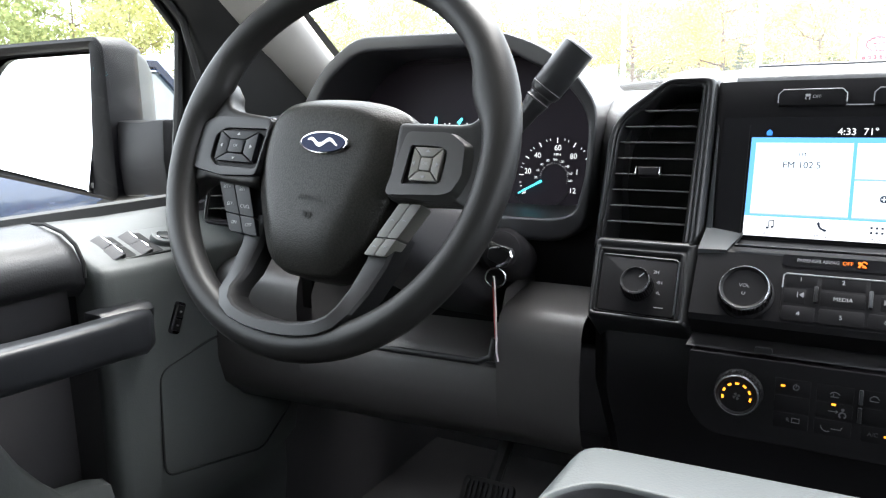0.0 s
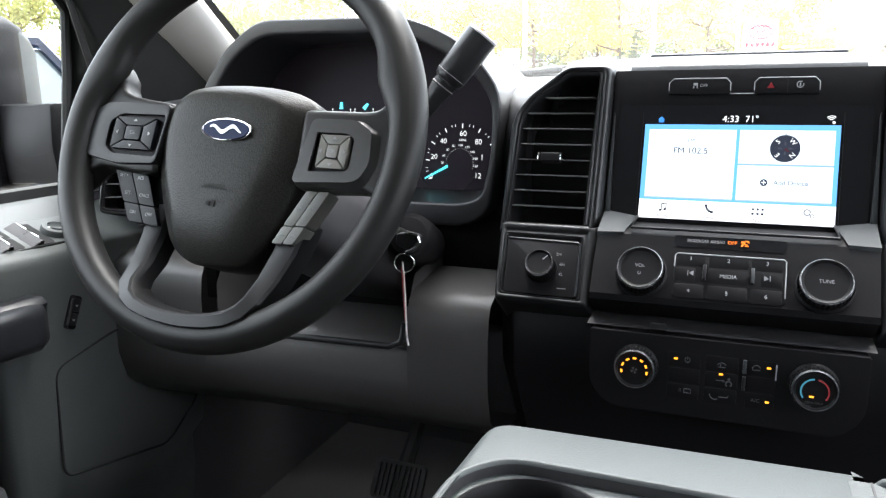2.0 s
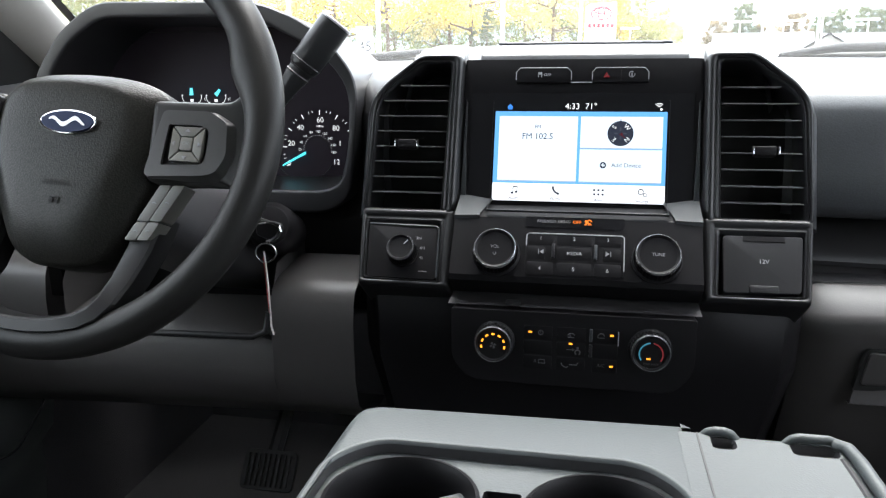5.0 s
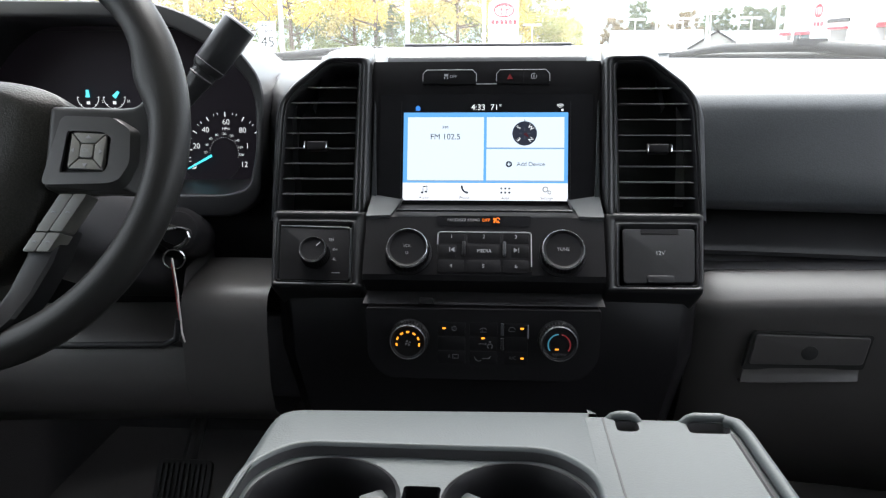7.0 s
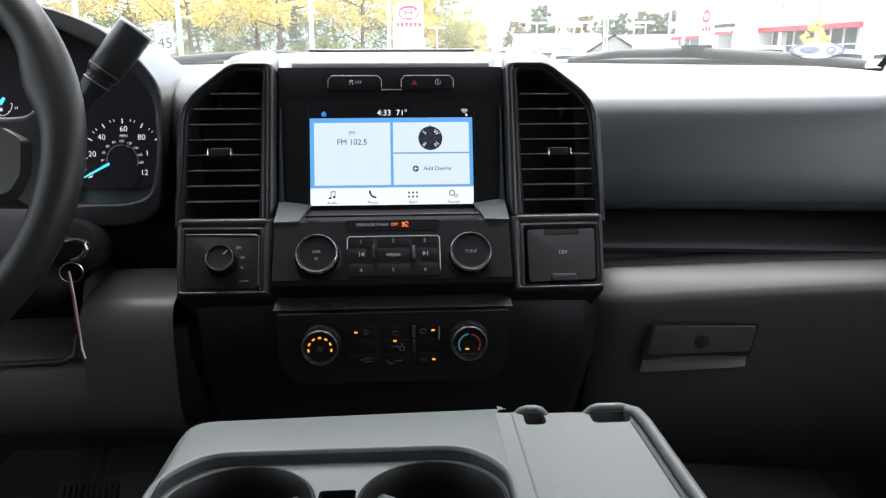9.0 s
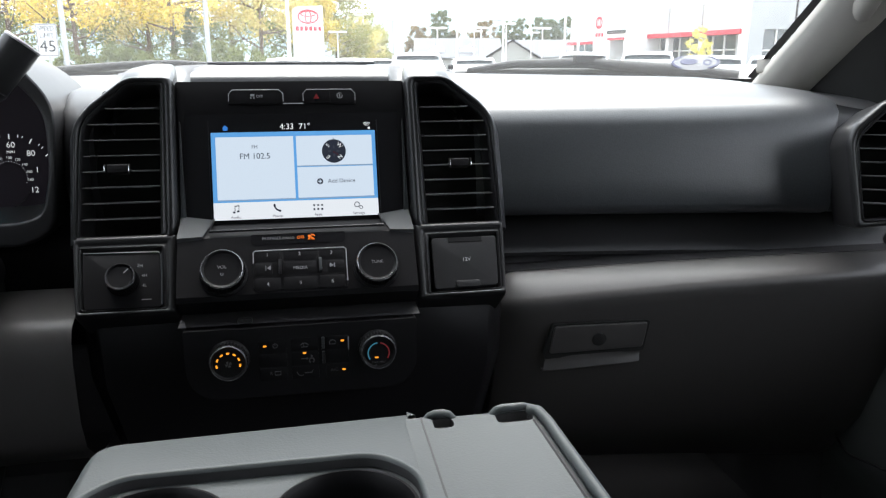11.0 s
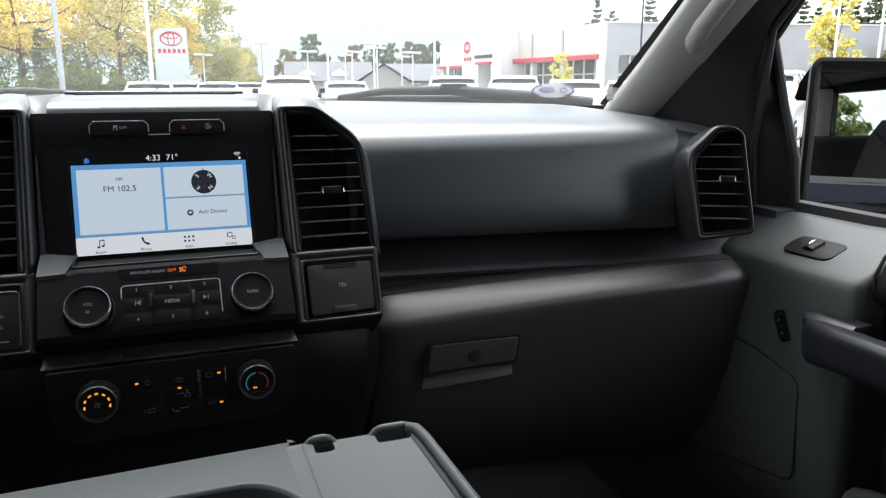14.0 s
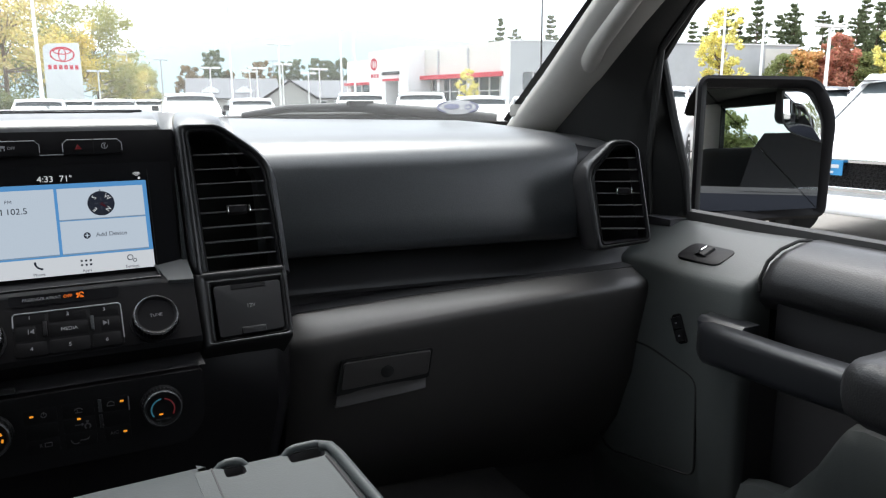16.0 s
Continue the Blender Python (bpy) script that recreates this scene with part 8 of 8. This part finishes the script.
tall = light_pole((-0.45, 29.2, 0), 9.0, "tall white light pole in the lot", 0.7)
for x, y in ((9.05, 43.3), (15.1, 41.6), (14.1, 36.7), (30.68, 24.86), (29.5, 26.2), (3.6, 59.1)):
    copy_thing(tall, pose(x, y, 0, 0, 0, 20))
low_pole = light_pole((8.78, 48.4, 0), 3.75, "short white lamp post with a twin head", 0.62, POLE_WHITE, 0.06)
for x, y, s in ((18.5, 56.3, 1.1), (15.8, 57.1, 1.2), (15.7, 57.6, 1.62), (4.8, 59.0, 1.36), (2.2, 46.0, 0.9), (13.4, 57.8, 1.05), (17.2, 55.0, 1.0), (11.6, 47.9, 1.0)):
    c = copy_thing(low_pole, pose(x, y, 0, 0, 0, 10))
    c.scale = (s, s, s)
right_pole = light_pole((32.45, 22.6, 0), 4.95, "white lamp post with a twin flat head", 1.0, POLE_WHITE, 0.10)
far_pole = light_pole((10.65, 88.6, 0), 6.3, "grey lamp post far down the street", 0.75, POLE_GREY, 0.10)
copy_thing(far_pole, pose(22.6, 86.0, 0, 0, 0, 0)), copy_thing(far_pole, pose(8.4, 99.0, 0, 0, 0, 0))
street = light_pole((-8.9, 30.6, 0), 9.0, "grey steel street pole beside the road", 0.0, POLE_GREY, 0.11)
copy_thing(street, pose(-3.9, 33.0, 0)), copy_thing(street, pose(-16.0, 31.0, 0)), copy_thing(street, pose(-12.6, 29.9, 0))

# radio mast on the truck's front wing
t = thing("antenna", "thin black radio mast on the truck's wing", "antenna", (0.923, 0.50, 1.35), "")
bm = bmesh.new()
lathe(bm, [(0.014, 0.0), (0.014, 0.025), (0.006, 0.05), (0.0022, 0.06), (0.0014, 0.78), (0.0, 0.78)], Matrix.Translation((0.923, 0.50, 1.35)), 10)
part("mast", bm, BLACK_MATT, t, smooth=60)

# speed sign
t = thing("speed_sign", "white speed limit sign on a steel post", "road sign", (-6.37, 20.28, 0))
S = plane(-6.37, 20.25, 2.13, 0, 0)
bm = bmesh.new()
box(bm, (-6.37, 20.30, 1.2), (0.06, 0.05, 2.4))
part("post", bm, POLE_GREY, t)
plate("panel", rounded(rect(-0.25, -0.405, 0.25, 0.405), 0.03), -0.003, 0.003, S, SIGN_WHITE, t)
bm = bmesh.new()
ring(bm, rounded(rect(-0.236, -0.390, 0.236, 0.390), 0.025), rounded(rect(-0.226, -0.380, 0.226, 0.380), 0.02), 0.003, 0.005, S)
part("border", bm, SIGN_BLACK, t)
lettering("SPEED", 0, 0.285, 0.17, SIGN_BLACK, t, S, 0.008, squeeze=0.85)
lettering("LIMIT", 0, 0.105, 0.17, SIGN_BLACK, t, S, 0.008, squeeze=0.85)
lettering("45", 0, -0.165, 0.40, SIGN_BLACK, t, S, 0.006)

# dealer's pylon sign: plain red rings on white, a bar for the name
t = thing("pylon_sign", "tall white pylon sign with red oval emblem", "sign", (0.45, 44.2, 0))
S = plane(0.45, 44.1, 0, 0, -1)
bm = bmesh.new()
poly(bm, rounded([(-0.93, 0.0), (0.93, 0.0), (0.86, 4.74), (-0.62, 4.66), (-0.87, 4.50)], [0.02, 0.02, 0.08, 0.3, 0.1]), -0.42, 0.0, S)
soften(bm, 0.03)
part("panel", bm, SIGN_WHITE, t)
marks("outer_ring", [_band(0.60, 0.40, 0.52, 0.33, 0, 359, 40)], 0.006, S @ Matrix.Translation((0.02, 4.12, 0)), SIGN_RED, t)
marks("upright_ring", [_band(0.20, 0.36, 0.14, 0.30, 0, 359, 32)], 0.008, S @ Matrix.Translation((0.02, 4.10, 0)), SIGN_RED, t)
marks("cross_ring", [_band(0.44, 0.17, 0.37, 0.11, 0, 359, 32)], 0.010, S @ Matrix.Translation((0.02, 4.27, 0)), SIGN_RED, t)
for k in range(6):
    marks("name_bar", [rect(-0.085, -0.115, 0.085, 0.115)], 0.006, S @ Matrix.Translation((-0.62 + k * 0.255, 3.46, 0)), SIGN_RED, t)
marks("grey_sweep", [_arc(1.6, 3.9, 2.0, 2.06, 205, 262, 20)], 0.006, S, POLE_GREY, t)


# showroom
def showroom():
    t = thing("car_showroom", "white showroom with a red canopy line and grey wing", "building", (30, 48, 0))
    A, B, D = Vector((20.54, 55.56, 0)), Vector((22.98, 35.53, 0)), Vector((41.93, 31.61, 0))
    u = (B - A).normalized()
    n = Vector((u.y, -u.x, 0))
    if n.x > 0:
        n = -n
    M = Matrix((u, Vector((0, 0, 1)), n)).transposed().to_4x4()
    M.translation = A
    def wall(name, x0, x1, z0, z1, f0, f1, mat, frame, parent=t, label=""):
        bm = bmesh.new()
        box(bm, ((x0 + x1) / 2, (z0 + z1) / 2, (f0 + f1) / 2), (x1 - x0, z1 - z0, f1 - f0), frame)
        return part(name, bm, mat, parent, label, smooth=0)
    # street front
    wall("wing_wall", 0.0, 6.1, 2.98, 4.65, -8, 0.0, WALL_WHITE, M)
    wall("wing_wall", 0.0, 0.6, 0, 2.98, -8, 0.0, WALL_WHITE, M)
    wall("wing_core", 0.6, 6.1, 0, 2.98, -8, -0.35, WALL_GREY, M)
    w = wall("window", 0.6, 6.1, 0.3, 2.98, -0.33, -0.25, DARK_GLASS, M, label="dark showroom window")
    for x in (2.0, 3.4, 4.8):
        wall("mullion", x - 0.04, x + 0.04, 0.3, 2.98, -0.25, -0.18, WALL_WHITE, M, w)
    for z in (1.2, 2.1):
        wall("transom", 0.6, 6.1, z - 0.03, z + 0.03, -0.25, -0.19, WALL_WHITE, M, w)
    wall("canopy_line", -0.05, 6.1, 2.82, 3.02, 0.0, 0.25, SIGN_RED, M, label="red canopy line")
    wall("joint_post", 3.9, 4.05, 3.02, 4.65, 0.0, 0.06, WALL_GREY, M)
    # entrance tower
    bm = bmesh.new()
    ring(bm, [(6.0, 0), (11.3, 0), (11.3, 5.10), (6.0, 5.02)], [(8.3, 0.02), (10.0, 0.02), (10.0, 2.95), (8.3, 2.95)], -2.0, 1.3, M)
    part("entrance_tower", bm, WALL_WHITE, t, "white entrance tower", smooth=0)
    wall("tower_back", 6.0, 11.3, 0, 5.0, -8, -2.0, WALL_GREY, M)
    wall("entrance", 8.3, 10.0, 0.02, 2.95, -1.0, -0.8, DARK_GLASS, M, label="dark glass entrance")
    wall("canopy_line", 8.2, 10.1, 2.95, 3.10, 1.3, 1.5, SIGN_RED, M, label="red canopy line")
    wall("sign_bar", 7.9, 10.2, 3.36, 3.58, 1.3, 1.36, SIGN_BLACK, M, label="black sign bar")
    marks("red_emblem", [_band(0.50, 0.42, 0.34, 0.28, 0, 359, 24), _band(0.22, 0.36, 0.10, 0.24, 0, 359, 20)], 1.32, M @ Matrix.Translation((6.75, 4.15, 0)), SIGN_RED, t)
    marks("red_bar", [rect(-0.55, -0.13, -0.25, 0.13), rect(-0.15, -0.13, 0.15, 0.13), rect(0.25, -0.13, 0.55, 0.13)], 1.32, M @ Matrix.Translation((6.85, 3.35, 0)), SIGN_RED, t)
    # main hall front
    wall("hall_wall", 11.3, 20.2, 3.10, 4.95, -8, 0.0, WALL_CREAM, M)
    wall("hall_core", 11.3, 20.2, 0, 3.10, -8, -1.2, WALL_GREY, M)
    wall("canopy_line", 11.3, 20.0, 2.98, 3.24, 0.0, 0.4, SIGN_RED, M, label="red canopy line")
    w = wall("window", 11.3, 19.8, 0.3, 2.98, -0.6, -0.5, DARK_GLASS, M, label="dark showroom window front")
    for k in range(9):
        x = 11.5 + k * 1.04
        wall("mullion", x - 0.04, x + 0.04, 0.3, 2.98, -0.5, -0.42, WALL_WHITE, M, w)
    for z in (1.3, 2.2):
        wall("transom", 11.3, 19.8, z - 0.03, z + 0.03, -0.5, -0.43, WALL_WHITE, M, w)
    for x in (12.98, 16.22):
        wall("joint_post", x - 0.08, x + 0.08, 3.24, 4.75, 0.0, 0.08, WALL_GREY, M)
        wall("column", x - 0.16, x + 0.16, 0, 2.98, -0.3, 0.05, WALL_WHITE, M)
    wall("corner_pier", 19.8, 20.2, 0, 4.95, 0.0, 0.3, WALL_WHITE, M)
    # grey wing that faces the lot
    v = (D - B).normalized()
    n2 = Vector((v.y, -v.x, 0))
    if n2.y > 0:
        n2 = -n2
    N = Matrix((v, Vector((0, 0, 1)), n2)).transposed().to_4x4()
    N.translation = B
    wall("side_wall", 0.0, 19.4, 3.20, 4.90, -6, 0.0, WALL_GREY, N)
    wall("side_wall", 2.3, 19.4, 0.0, 3.20, -6, 0.0, WALL_GREY, N)
    wall("side_wall", 0.0, 0.8, 0.0, 3.20, -6, 0.0, WALL_GREY, N)
    w = wall("window", 0.8, 2.3, 0.2, 3.20, -0.5, -0.3, DARK_GLASS, N, label="dark side window")
    wall("transom", 0.8, 2.3, 2.1, 2.18, -0.3, -0.2, WALL_WHITE, N, w)
    wall("mullion", 1.5, 1.58, 0.2, 3.20, -0.3, -0.2, WALL_WHITE, N, w)
    wall("roof_edge", -0.05, 19.45, 4.90, 4.98, -6, 0.06, WALL_WHITE, N)
    wall("faded_panel", 17.0, 19.2, 2.2, 4.7, 0.0, 0.03, WALL_CREAM, N)


showroom()


def house(x, y, w, d, wall_h, roof_h, turn, label, dormers=()):
    t = thing("house", label, "house", (x, y, 0), "houses across the street")
    bm = bmesh.new()
    box(bm, (0, 0, wall_h / 2), (w, d, wall_h))
    part("wall", bm, SIDING, t, smooth=0).matrix_parent_inverse = I4
    bm = bmesh.new()
    e = 0.35
    a = [(-w / 2 - e, -d / 2 - e, wall_h - 0.1), (-w / 2 - e, 0, wall_h + roof_h), (-w / 2 - e, d / 2 + e, wall_h - 0.1)]
    loft(bm, [a, [(-p[0], p[1], p[2]) for p in a]])
    loft(bm, [[(p[0], p[1], p[2] + 0.12) for p in a], [(-p[0], p[1], p[2] + 0.12) for p in a]])
    part("roof", bm, ROOF_GREY, t, "grey shingle roof", smooth=0).matrix_parent_inverse = I4
    for k in (-1, 1):
        bm = bmesh.new()
        poly(bm, [(-d / 2, wall_h), (d / 2, wall_h), (0, wall_h + roof_h - 0.05)], -0.05, 0.05, Matrix.Translation((k * (w / 2 - 0.06), 0, 0)) @ Matrix.Rotation(radians(90), 4, "Z") @ Matrix.Rotation(radians(90), 4, "X"))
        part("gable", bm, SIDING, t, smooth=0).matrix_parent_inverse = I4
    for k in (-0.3, 0.0, 0.3):
        bm = bmesh.new()
        box(bm, (k * w, -d / 2 - 0.03, wall_h * 0.55), (1.2, 0.06, 1.1))
        win = part("window", bm, DARK_GLASS, t, smooth=0)
        win.matrix_parent_inverse = I4
        bm = bmesh.new()
        ring(bm, rect(k * w - 0.72, wall_h * 0.55 - 0.68, k * w + 0.72, wall_h * 0.55 + 0.68), rect(k * w - 0.6, wall_h * 0.55 - 0.55, k * w + 0.6, wall_h * 0.55 + 0.55), 0.0, 0.10, Matrix.Translation((0, -d / 2 - 0.02, 0)) @ Matrix.Rotation(radians(90), 4, "X"))
        part("window_frame", bm, WALL_WHITE, win, smooth=0)
    for k in dormers:
        bm = bmesh.new()
        z0, z1, y0 = wall_h + roof_h * 0.12, wall_h + roof_h * 0.42, -d * 0.40
        loft(bm, [[(k * w - 0.85, y, z0), (k * w - 0.85, y, z1), (k * w, y, z1 + 0.45), (k * w + 0.85, y, z1), (k * w + 0.85, y, z0)] for y in (y0, y0 + d * 0.3)], closed=True, caps=True)
        part("dormer", bm, WALL_WHITE, t, "pale gabled dormer", smooth=0).matrix_parent_inverse = I4
    t.rotation_euler = (0, 0, radians(turn))
    return t


house(16.6, 80.0, 8.6, 8.0, 2.0, 1.95, -10, "low grey roofed house across the street", (-0.26, 0.12))
house(25.4, 77.5, 7.0, 8.0, 2.0, 1.75, -18, "low grey roofed house across the street")
house(21.4, 74.5, 6.5, 5.0, 1.9, 1.7, 72, "pale gabled house wing across the street")
house(5.2, 70.0, 3.4, 6.0, 2.6, 0.9, 0, "small pale house beyond the verge")


# ---- parked vehicles ----
def vehicle(kind, paint, label, at, turn, group="parked vehicles", fine=False):
    """A pickup or a sport utility, nose along +y at first."""
    t = thing("pickup_truck" if kind == "pickup" else "parked_car", label, "truck" if kind == "pickup" else "car", at, group)
    big = kind == "pickup"
    Lh, W, H = (2.85, 0.985, 1.90) if big else (2.35, 0.93, 1.74)
    hood, belt = (1.17, 1.30) if big else (1.05, 1.10)
    def add(name, bm, mat, parent=t, lab="", smooth=40):
        ob = part(name, bm, mat, parent, lab, smooth)
        ob.matrix_parent_inverse = I4
        return ob
    st = [(Lh, 0.80, hood - 0.16, 0.52), (Lh - 0.06, 0.93, hood - 0.08, 0.44), (Lh - 0.30, 0.98, hood - 0.02, 0.40), (Lh - 0.9, 1.0, hood + 0.02, 0.38), (Lh - 1.42, 1.0, hood + 0.08, 0.36), (0.6, 1.0, belt, 0.36), (-0.9, 1.0, belt, 0.36), (-1.1, 1.0, belt + 0.02, 0.38), (-Lh + 0.2, 0.99, belt + 0.02, 0.46), (-Lh, 0.94, belt - 0.02, 0.52)]
    rows = []
    for y, k, zt, zb in st:
        w = W * k
        half = [(w * 0.90, zb), (w * 0.985, zb + 0.12), (w, lerp(zb, zt, 0.45)), (w * 0.985, lerp(zb, zt, 0.78)), (w * 0.955, zt - 0.05), (w * 0.88, zt), (w * 0.5, zt + 0.015)]
        rows.append([(-x, y, z) for x, z in half] + [(0, y, zt + 0.03)] + [(x, y, z) for x, z in half[::-1]])
    bm = bmesh.new()
    loft(bm, rows, closed=True, caps=True)
    body = add("body", bm, paint, smooth=50)
    # cab
    yb = -1.0 if big else -Lh + 0.15
    y0, y1, y2, y3 = Lh - 1.48, Lh - 2.18, (yb + 0.12 if big else yb + 0.45), yb
    gb, gt = W * 0.925, W * 0.74
    bz = belt + 0.01
    P = lambda k, f: Vector((k * lerp(gb, gt, f), 0, lerp(bz, H - 0.06, f)))
    def quad(name, pts, mat=DARK_GLASS, lab=""):
        bm = bmesh.new()
        bm.faces.new([bm.verts.new(p) for p in pts])
        return add(name, bm, mat, t, lab, 0)
    zr = H - 0.07
    quad("windshield", [(-gb * 0.97, y0 - 0.02, hood + 0.09), (gb * 0.97, y0 - 0.02, hood + 0.09), (gt * 0.97, y1, zr), (-gt * 0.97, y1, zr)], lab="dark windshield glass")
    quad("rear_window", [(-gb * 0.95, y3, bz), (gb * 0.95, y3, bz), (gt * 0.95, y2, zr), (-gt * 0.95, y2, zr)])
    mid = (y1 + y2) / 2
    for k in (-1, 1):
        quad("side_window", [(k * gb, y0 - 0.10, bz), (k * gb, mid + 0.05, bz), (k * gt, mid + 0.05, zr), (k * gt, y1, zr)])
        quad("side_window", [(k * gb, mid - 0.05, bz), (k * gb, y3 + 0.02, bz), (k * gt, y2, zr), (k * gt, mid - 0.05, zr)])
        bm = bmesh.new()
        tube(bm, [(k * gb, y0, hood + 0.08), (k * gt, y1, zr + 0.01), (k * gt, y2, zr + 0.01), (k * gb, y3, bz)], 0.045, 6)
        add("pillar", bm, paint)
        bm = bmesh.new()
        tube(bm, [(k * gb, mid, bz), (k * gt, mid, zr)], 0.045, 6)
        add("pillar", bm, paint)
    bm = bmesh.new()
    rr = [[(x * gt, y, z + zr) for x, z in ((-1.06, -0.05), (-0.98, 0.03), (-0.6, 0.06), (0, 0.07), (0.6, 0.06), (0.98, 0.03), (1.06, -0.05))] for y in (y1 + 0.06, y1 - 0.12, mid, y2 + 0.1, y2 - 0.04)]
    rr = [[(p[0] * 1.03, p[1] + 0.14, p[2] - 0.105) for p in rr[0]]] + rr
    loft(bm, rr)
    loft(bm, [[(p[0], p[1], zr - 0.025) for p in rr[0]], [(p[0], p[1], zr - 0.025) for p in rr[-1]]])
    add("roof", bm, paint, smooth=50)
    if big:
        bm = bmesh.new()
        ring(bm, rect(-W * 0.93, -Lh + 0.03, W * 0.93, yb - 0.05), rect(-W * 0.82, -Lh + 0.10, W * 0.82, yb - 0.12), belt - 0.35, belt + 0.06)
        add("cargo_bed", bm, paint)
    # wheels
    for y in (Lh - 0.98, -Lh + 1.12):
        for k in (-1, 1):
            K = Matrix.Translation((k * (W - 0.13), y, 0.40)) @ Matrix.Rotation(radians(90 * k), 4, "Y")
            bm = bmesh.new()
            lathe(bm, [(0.20, -0.10), (0.37, -0.11), (0.40, -0.08), (0.40, 0.08), (0.37, 0.125), (0.25, 0.135), (0.24, 0.10)], K, 24)
            wh = add("wheel", bm, TYRE, t, "black tyre on a silver rim")
            bm = bmesh.new()
            lathe(bm, [(0.25, 0.10), (0.24, 0.13), (0.21, 0.115), (0.08, 0.09), (0.05, 0.13), (0, 0.13)], K, 24)
            part("rim", bm, ALLOY, wh)
            bm = bmesh.new()
            lathe(bm, [(0.0, 0.136), (0.47, 0.136)], K @ Matrix.Translation((0, 0, 0.012 - 0.02)), 24)
            add("wheel_arch", bm, SEAM)
    # front
    F = Matrix.Translation((0, Lh, 0)) @ Matrix.Rotation(radians(180), 4, "Z") @ Matrix.Rotation(radians(90), 4, "X")
    gw, g0, g1 = (0.60, 0.66, 1.00) if big else (0.50, 0.62, 0.84)
    o = rounded([(-gw, g0), (gw, g0), (gw + 0.06, (g0 + g1) / 2), (gw, g1), (-gw, g1), (-gw - 0.06, (g0 + g1) / 2)], 0.05, 3)
    bm = bmesh.new()
    ring(bm, o, inset(o, 0.05), -0.06, 0.055, F)
    soften(bm, 0.012)
    g = add("grille", bm, CHROME if big else paint, t, "bright framed grille")
    bm = bmesh.new()
    poly(bm, inset(o, 0.05), -0.05, 0.01, F)
    part("mesh_back", bm, SEAM, g)
    bm = bmesh.new()
    if fine:
        for r in range(9):
            for c in range(22):
                x, z = -gw + 0.05 + (c + 0.5 * (r % 2)) * 0.056, g0 + 0.06 + r * 0.034
                if abs(x) < gw - 0.04 and z < g1 - 0.05:
                    ring(bm, ellipse(x, z, 0.027, 0.019, 6), ellipse(x, z, 0.021, 0.014, 6), 0.008, 0.03, F)
    else:
        for z in (0.35, 0.65):
            box(bm, (0, lerp(g0, g1, z), 0.03), (gw * 1.9, 0.05, 0.04), F)
    part("mesh", bm, BEZEL if fine else CHROME, g, smooth=0)
    for k in (-1, 1):
        bm = bmesh.new()
        poly(bm, rounded([(k * (gw + 0.08), g0 + 0.06), (k * (W * 0.90), g0 + 0.08), (k * (W * 0.90), g1 - 0.03), (k * (gw + 0.06), g1 - 0.01)][::k], 0.03, 3), -0.14, 0.02, F)
        soften(bm, 0.015)
        hl = add("headlight", bm, LAMP_GLASS)
        bm = bmesh.new()
        poly(bm, rounded(rect(k * W * 0.86 - 0.04, g0 + 0.10, k * W * 0.86 + 0.04, g1 - 0.06), 0.01, 2), 0.0, 0.026, F)
        part("indicator", bm, AMBER_GLASS, hl)
    bm = bmesh.new()
    box(bm, (0, 0.52, -0.02), (W * 1.80, 0.20, 0.20), F)
    soften(bm, 0.05, 3)
    add("front_bumper", bm, CHROME if big and paint is not PAINT_WHITE else paint, t)
    bm = bmesh.new()
    box(bm, (0, 0.46 if not fine else 0.90, 0.10), (0.31, 0.15, 0.012), F)
    pl = add("dealer_plate", bm, PLATE_BLUE, t, "blue dealer plate")
    bm = bmesh.new()
    for z, w in ((0.015, 0.24), (-0.045, 0.14)):
        box(bm, (0, (0.46 if not fine else 0.90) + z, 0.1085), (w, 0.035 if z > 0 else 0.02, 0.004), F)
    part("plate_bars", bm, SIGN_WHITE, pl, smooth=0)
    for k in (-1, 1):
        bm = bmesh.new()
        box(bm, (k * (W + 0.14), y0 - 0.28, belt + 0.10), (0.20, 0.10, 0.17))
        soften(bm, 0.03)
        add("wing_mirror", bm, BLACK)
    t.rotation_euler = (0, 0, radians(turn))
    return t


wt = vehicle("pickup", PAINT_WHITE, "white pickup truck parked nose on in the lot", (9.75, 24.6, 0), 160)
for x, y, a in ((11.6, 23.4, 155), (4.05, 26.2, 175), (12.9, 12.9, 128)):
    copy_thing(wt, pose(x, y, 0, 0, 0, a))
suv = vehicle("suv", PAINT_WHITE, "white sport utility parked in the lot", (-0.55, 28.6, 0), 178)
for x, y, a in ((1.95, 30.6, 178), (6.5, 27.6, 172), (11.3, 18.6, 150), (13.9, 19.5, 140)):
    copy_thing(suv, pose(x, y, 0, 0, 0, a))
dk = vehicle("suv", PAINT_GREY, "dark grey sport utility parked behind white ones", (0.75, 36.5, 0), 180)
copy_thing(dk, pose(3.6, 35.0, 0, 0, 0, 175))
bt = vehicle("pickup", PAINT_BLACK, "black pickup truck with a chrome grille", (17.6, 11.9, 0), 112)
gt = vehicle("pickup", PAINT_GREY, "dark grey pickup truck in the parked row", (20.6, 13.8, 0), 112)
copy_thing(gt, pose(24.2, 15.6, 0, 0, 0, 112))
vehicle("pickup", PAINT_WHITE, "white pickup truck with a dark mesh grille", (9.8, 4.44, 0), 98, fine=True)
blue = vehicle("suv", PAINT_BLUE, "deep blue sport utility parked alongside", (-5.45, 1.2, 0), 180)
blue.scale = (1.12, 1.12, 1.12)
# added out of direct view to darken what the passenger's mirror reflects
again(grn, 1.5, -14.0, 30, 1.0), again(grn, -3.5, -13.0, 120, 0.9)
copy_thing(bt, pose(4.0, -3.9, 0, 0, 0, 4))
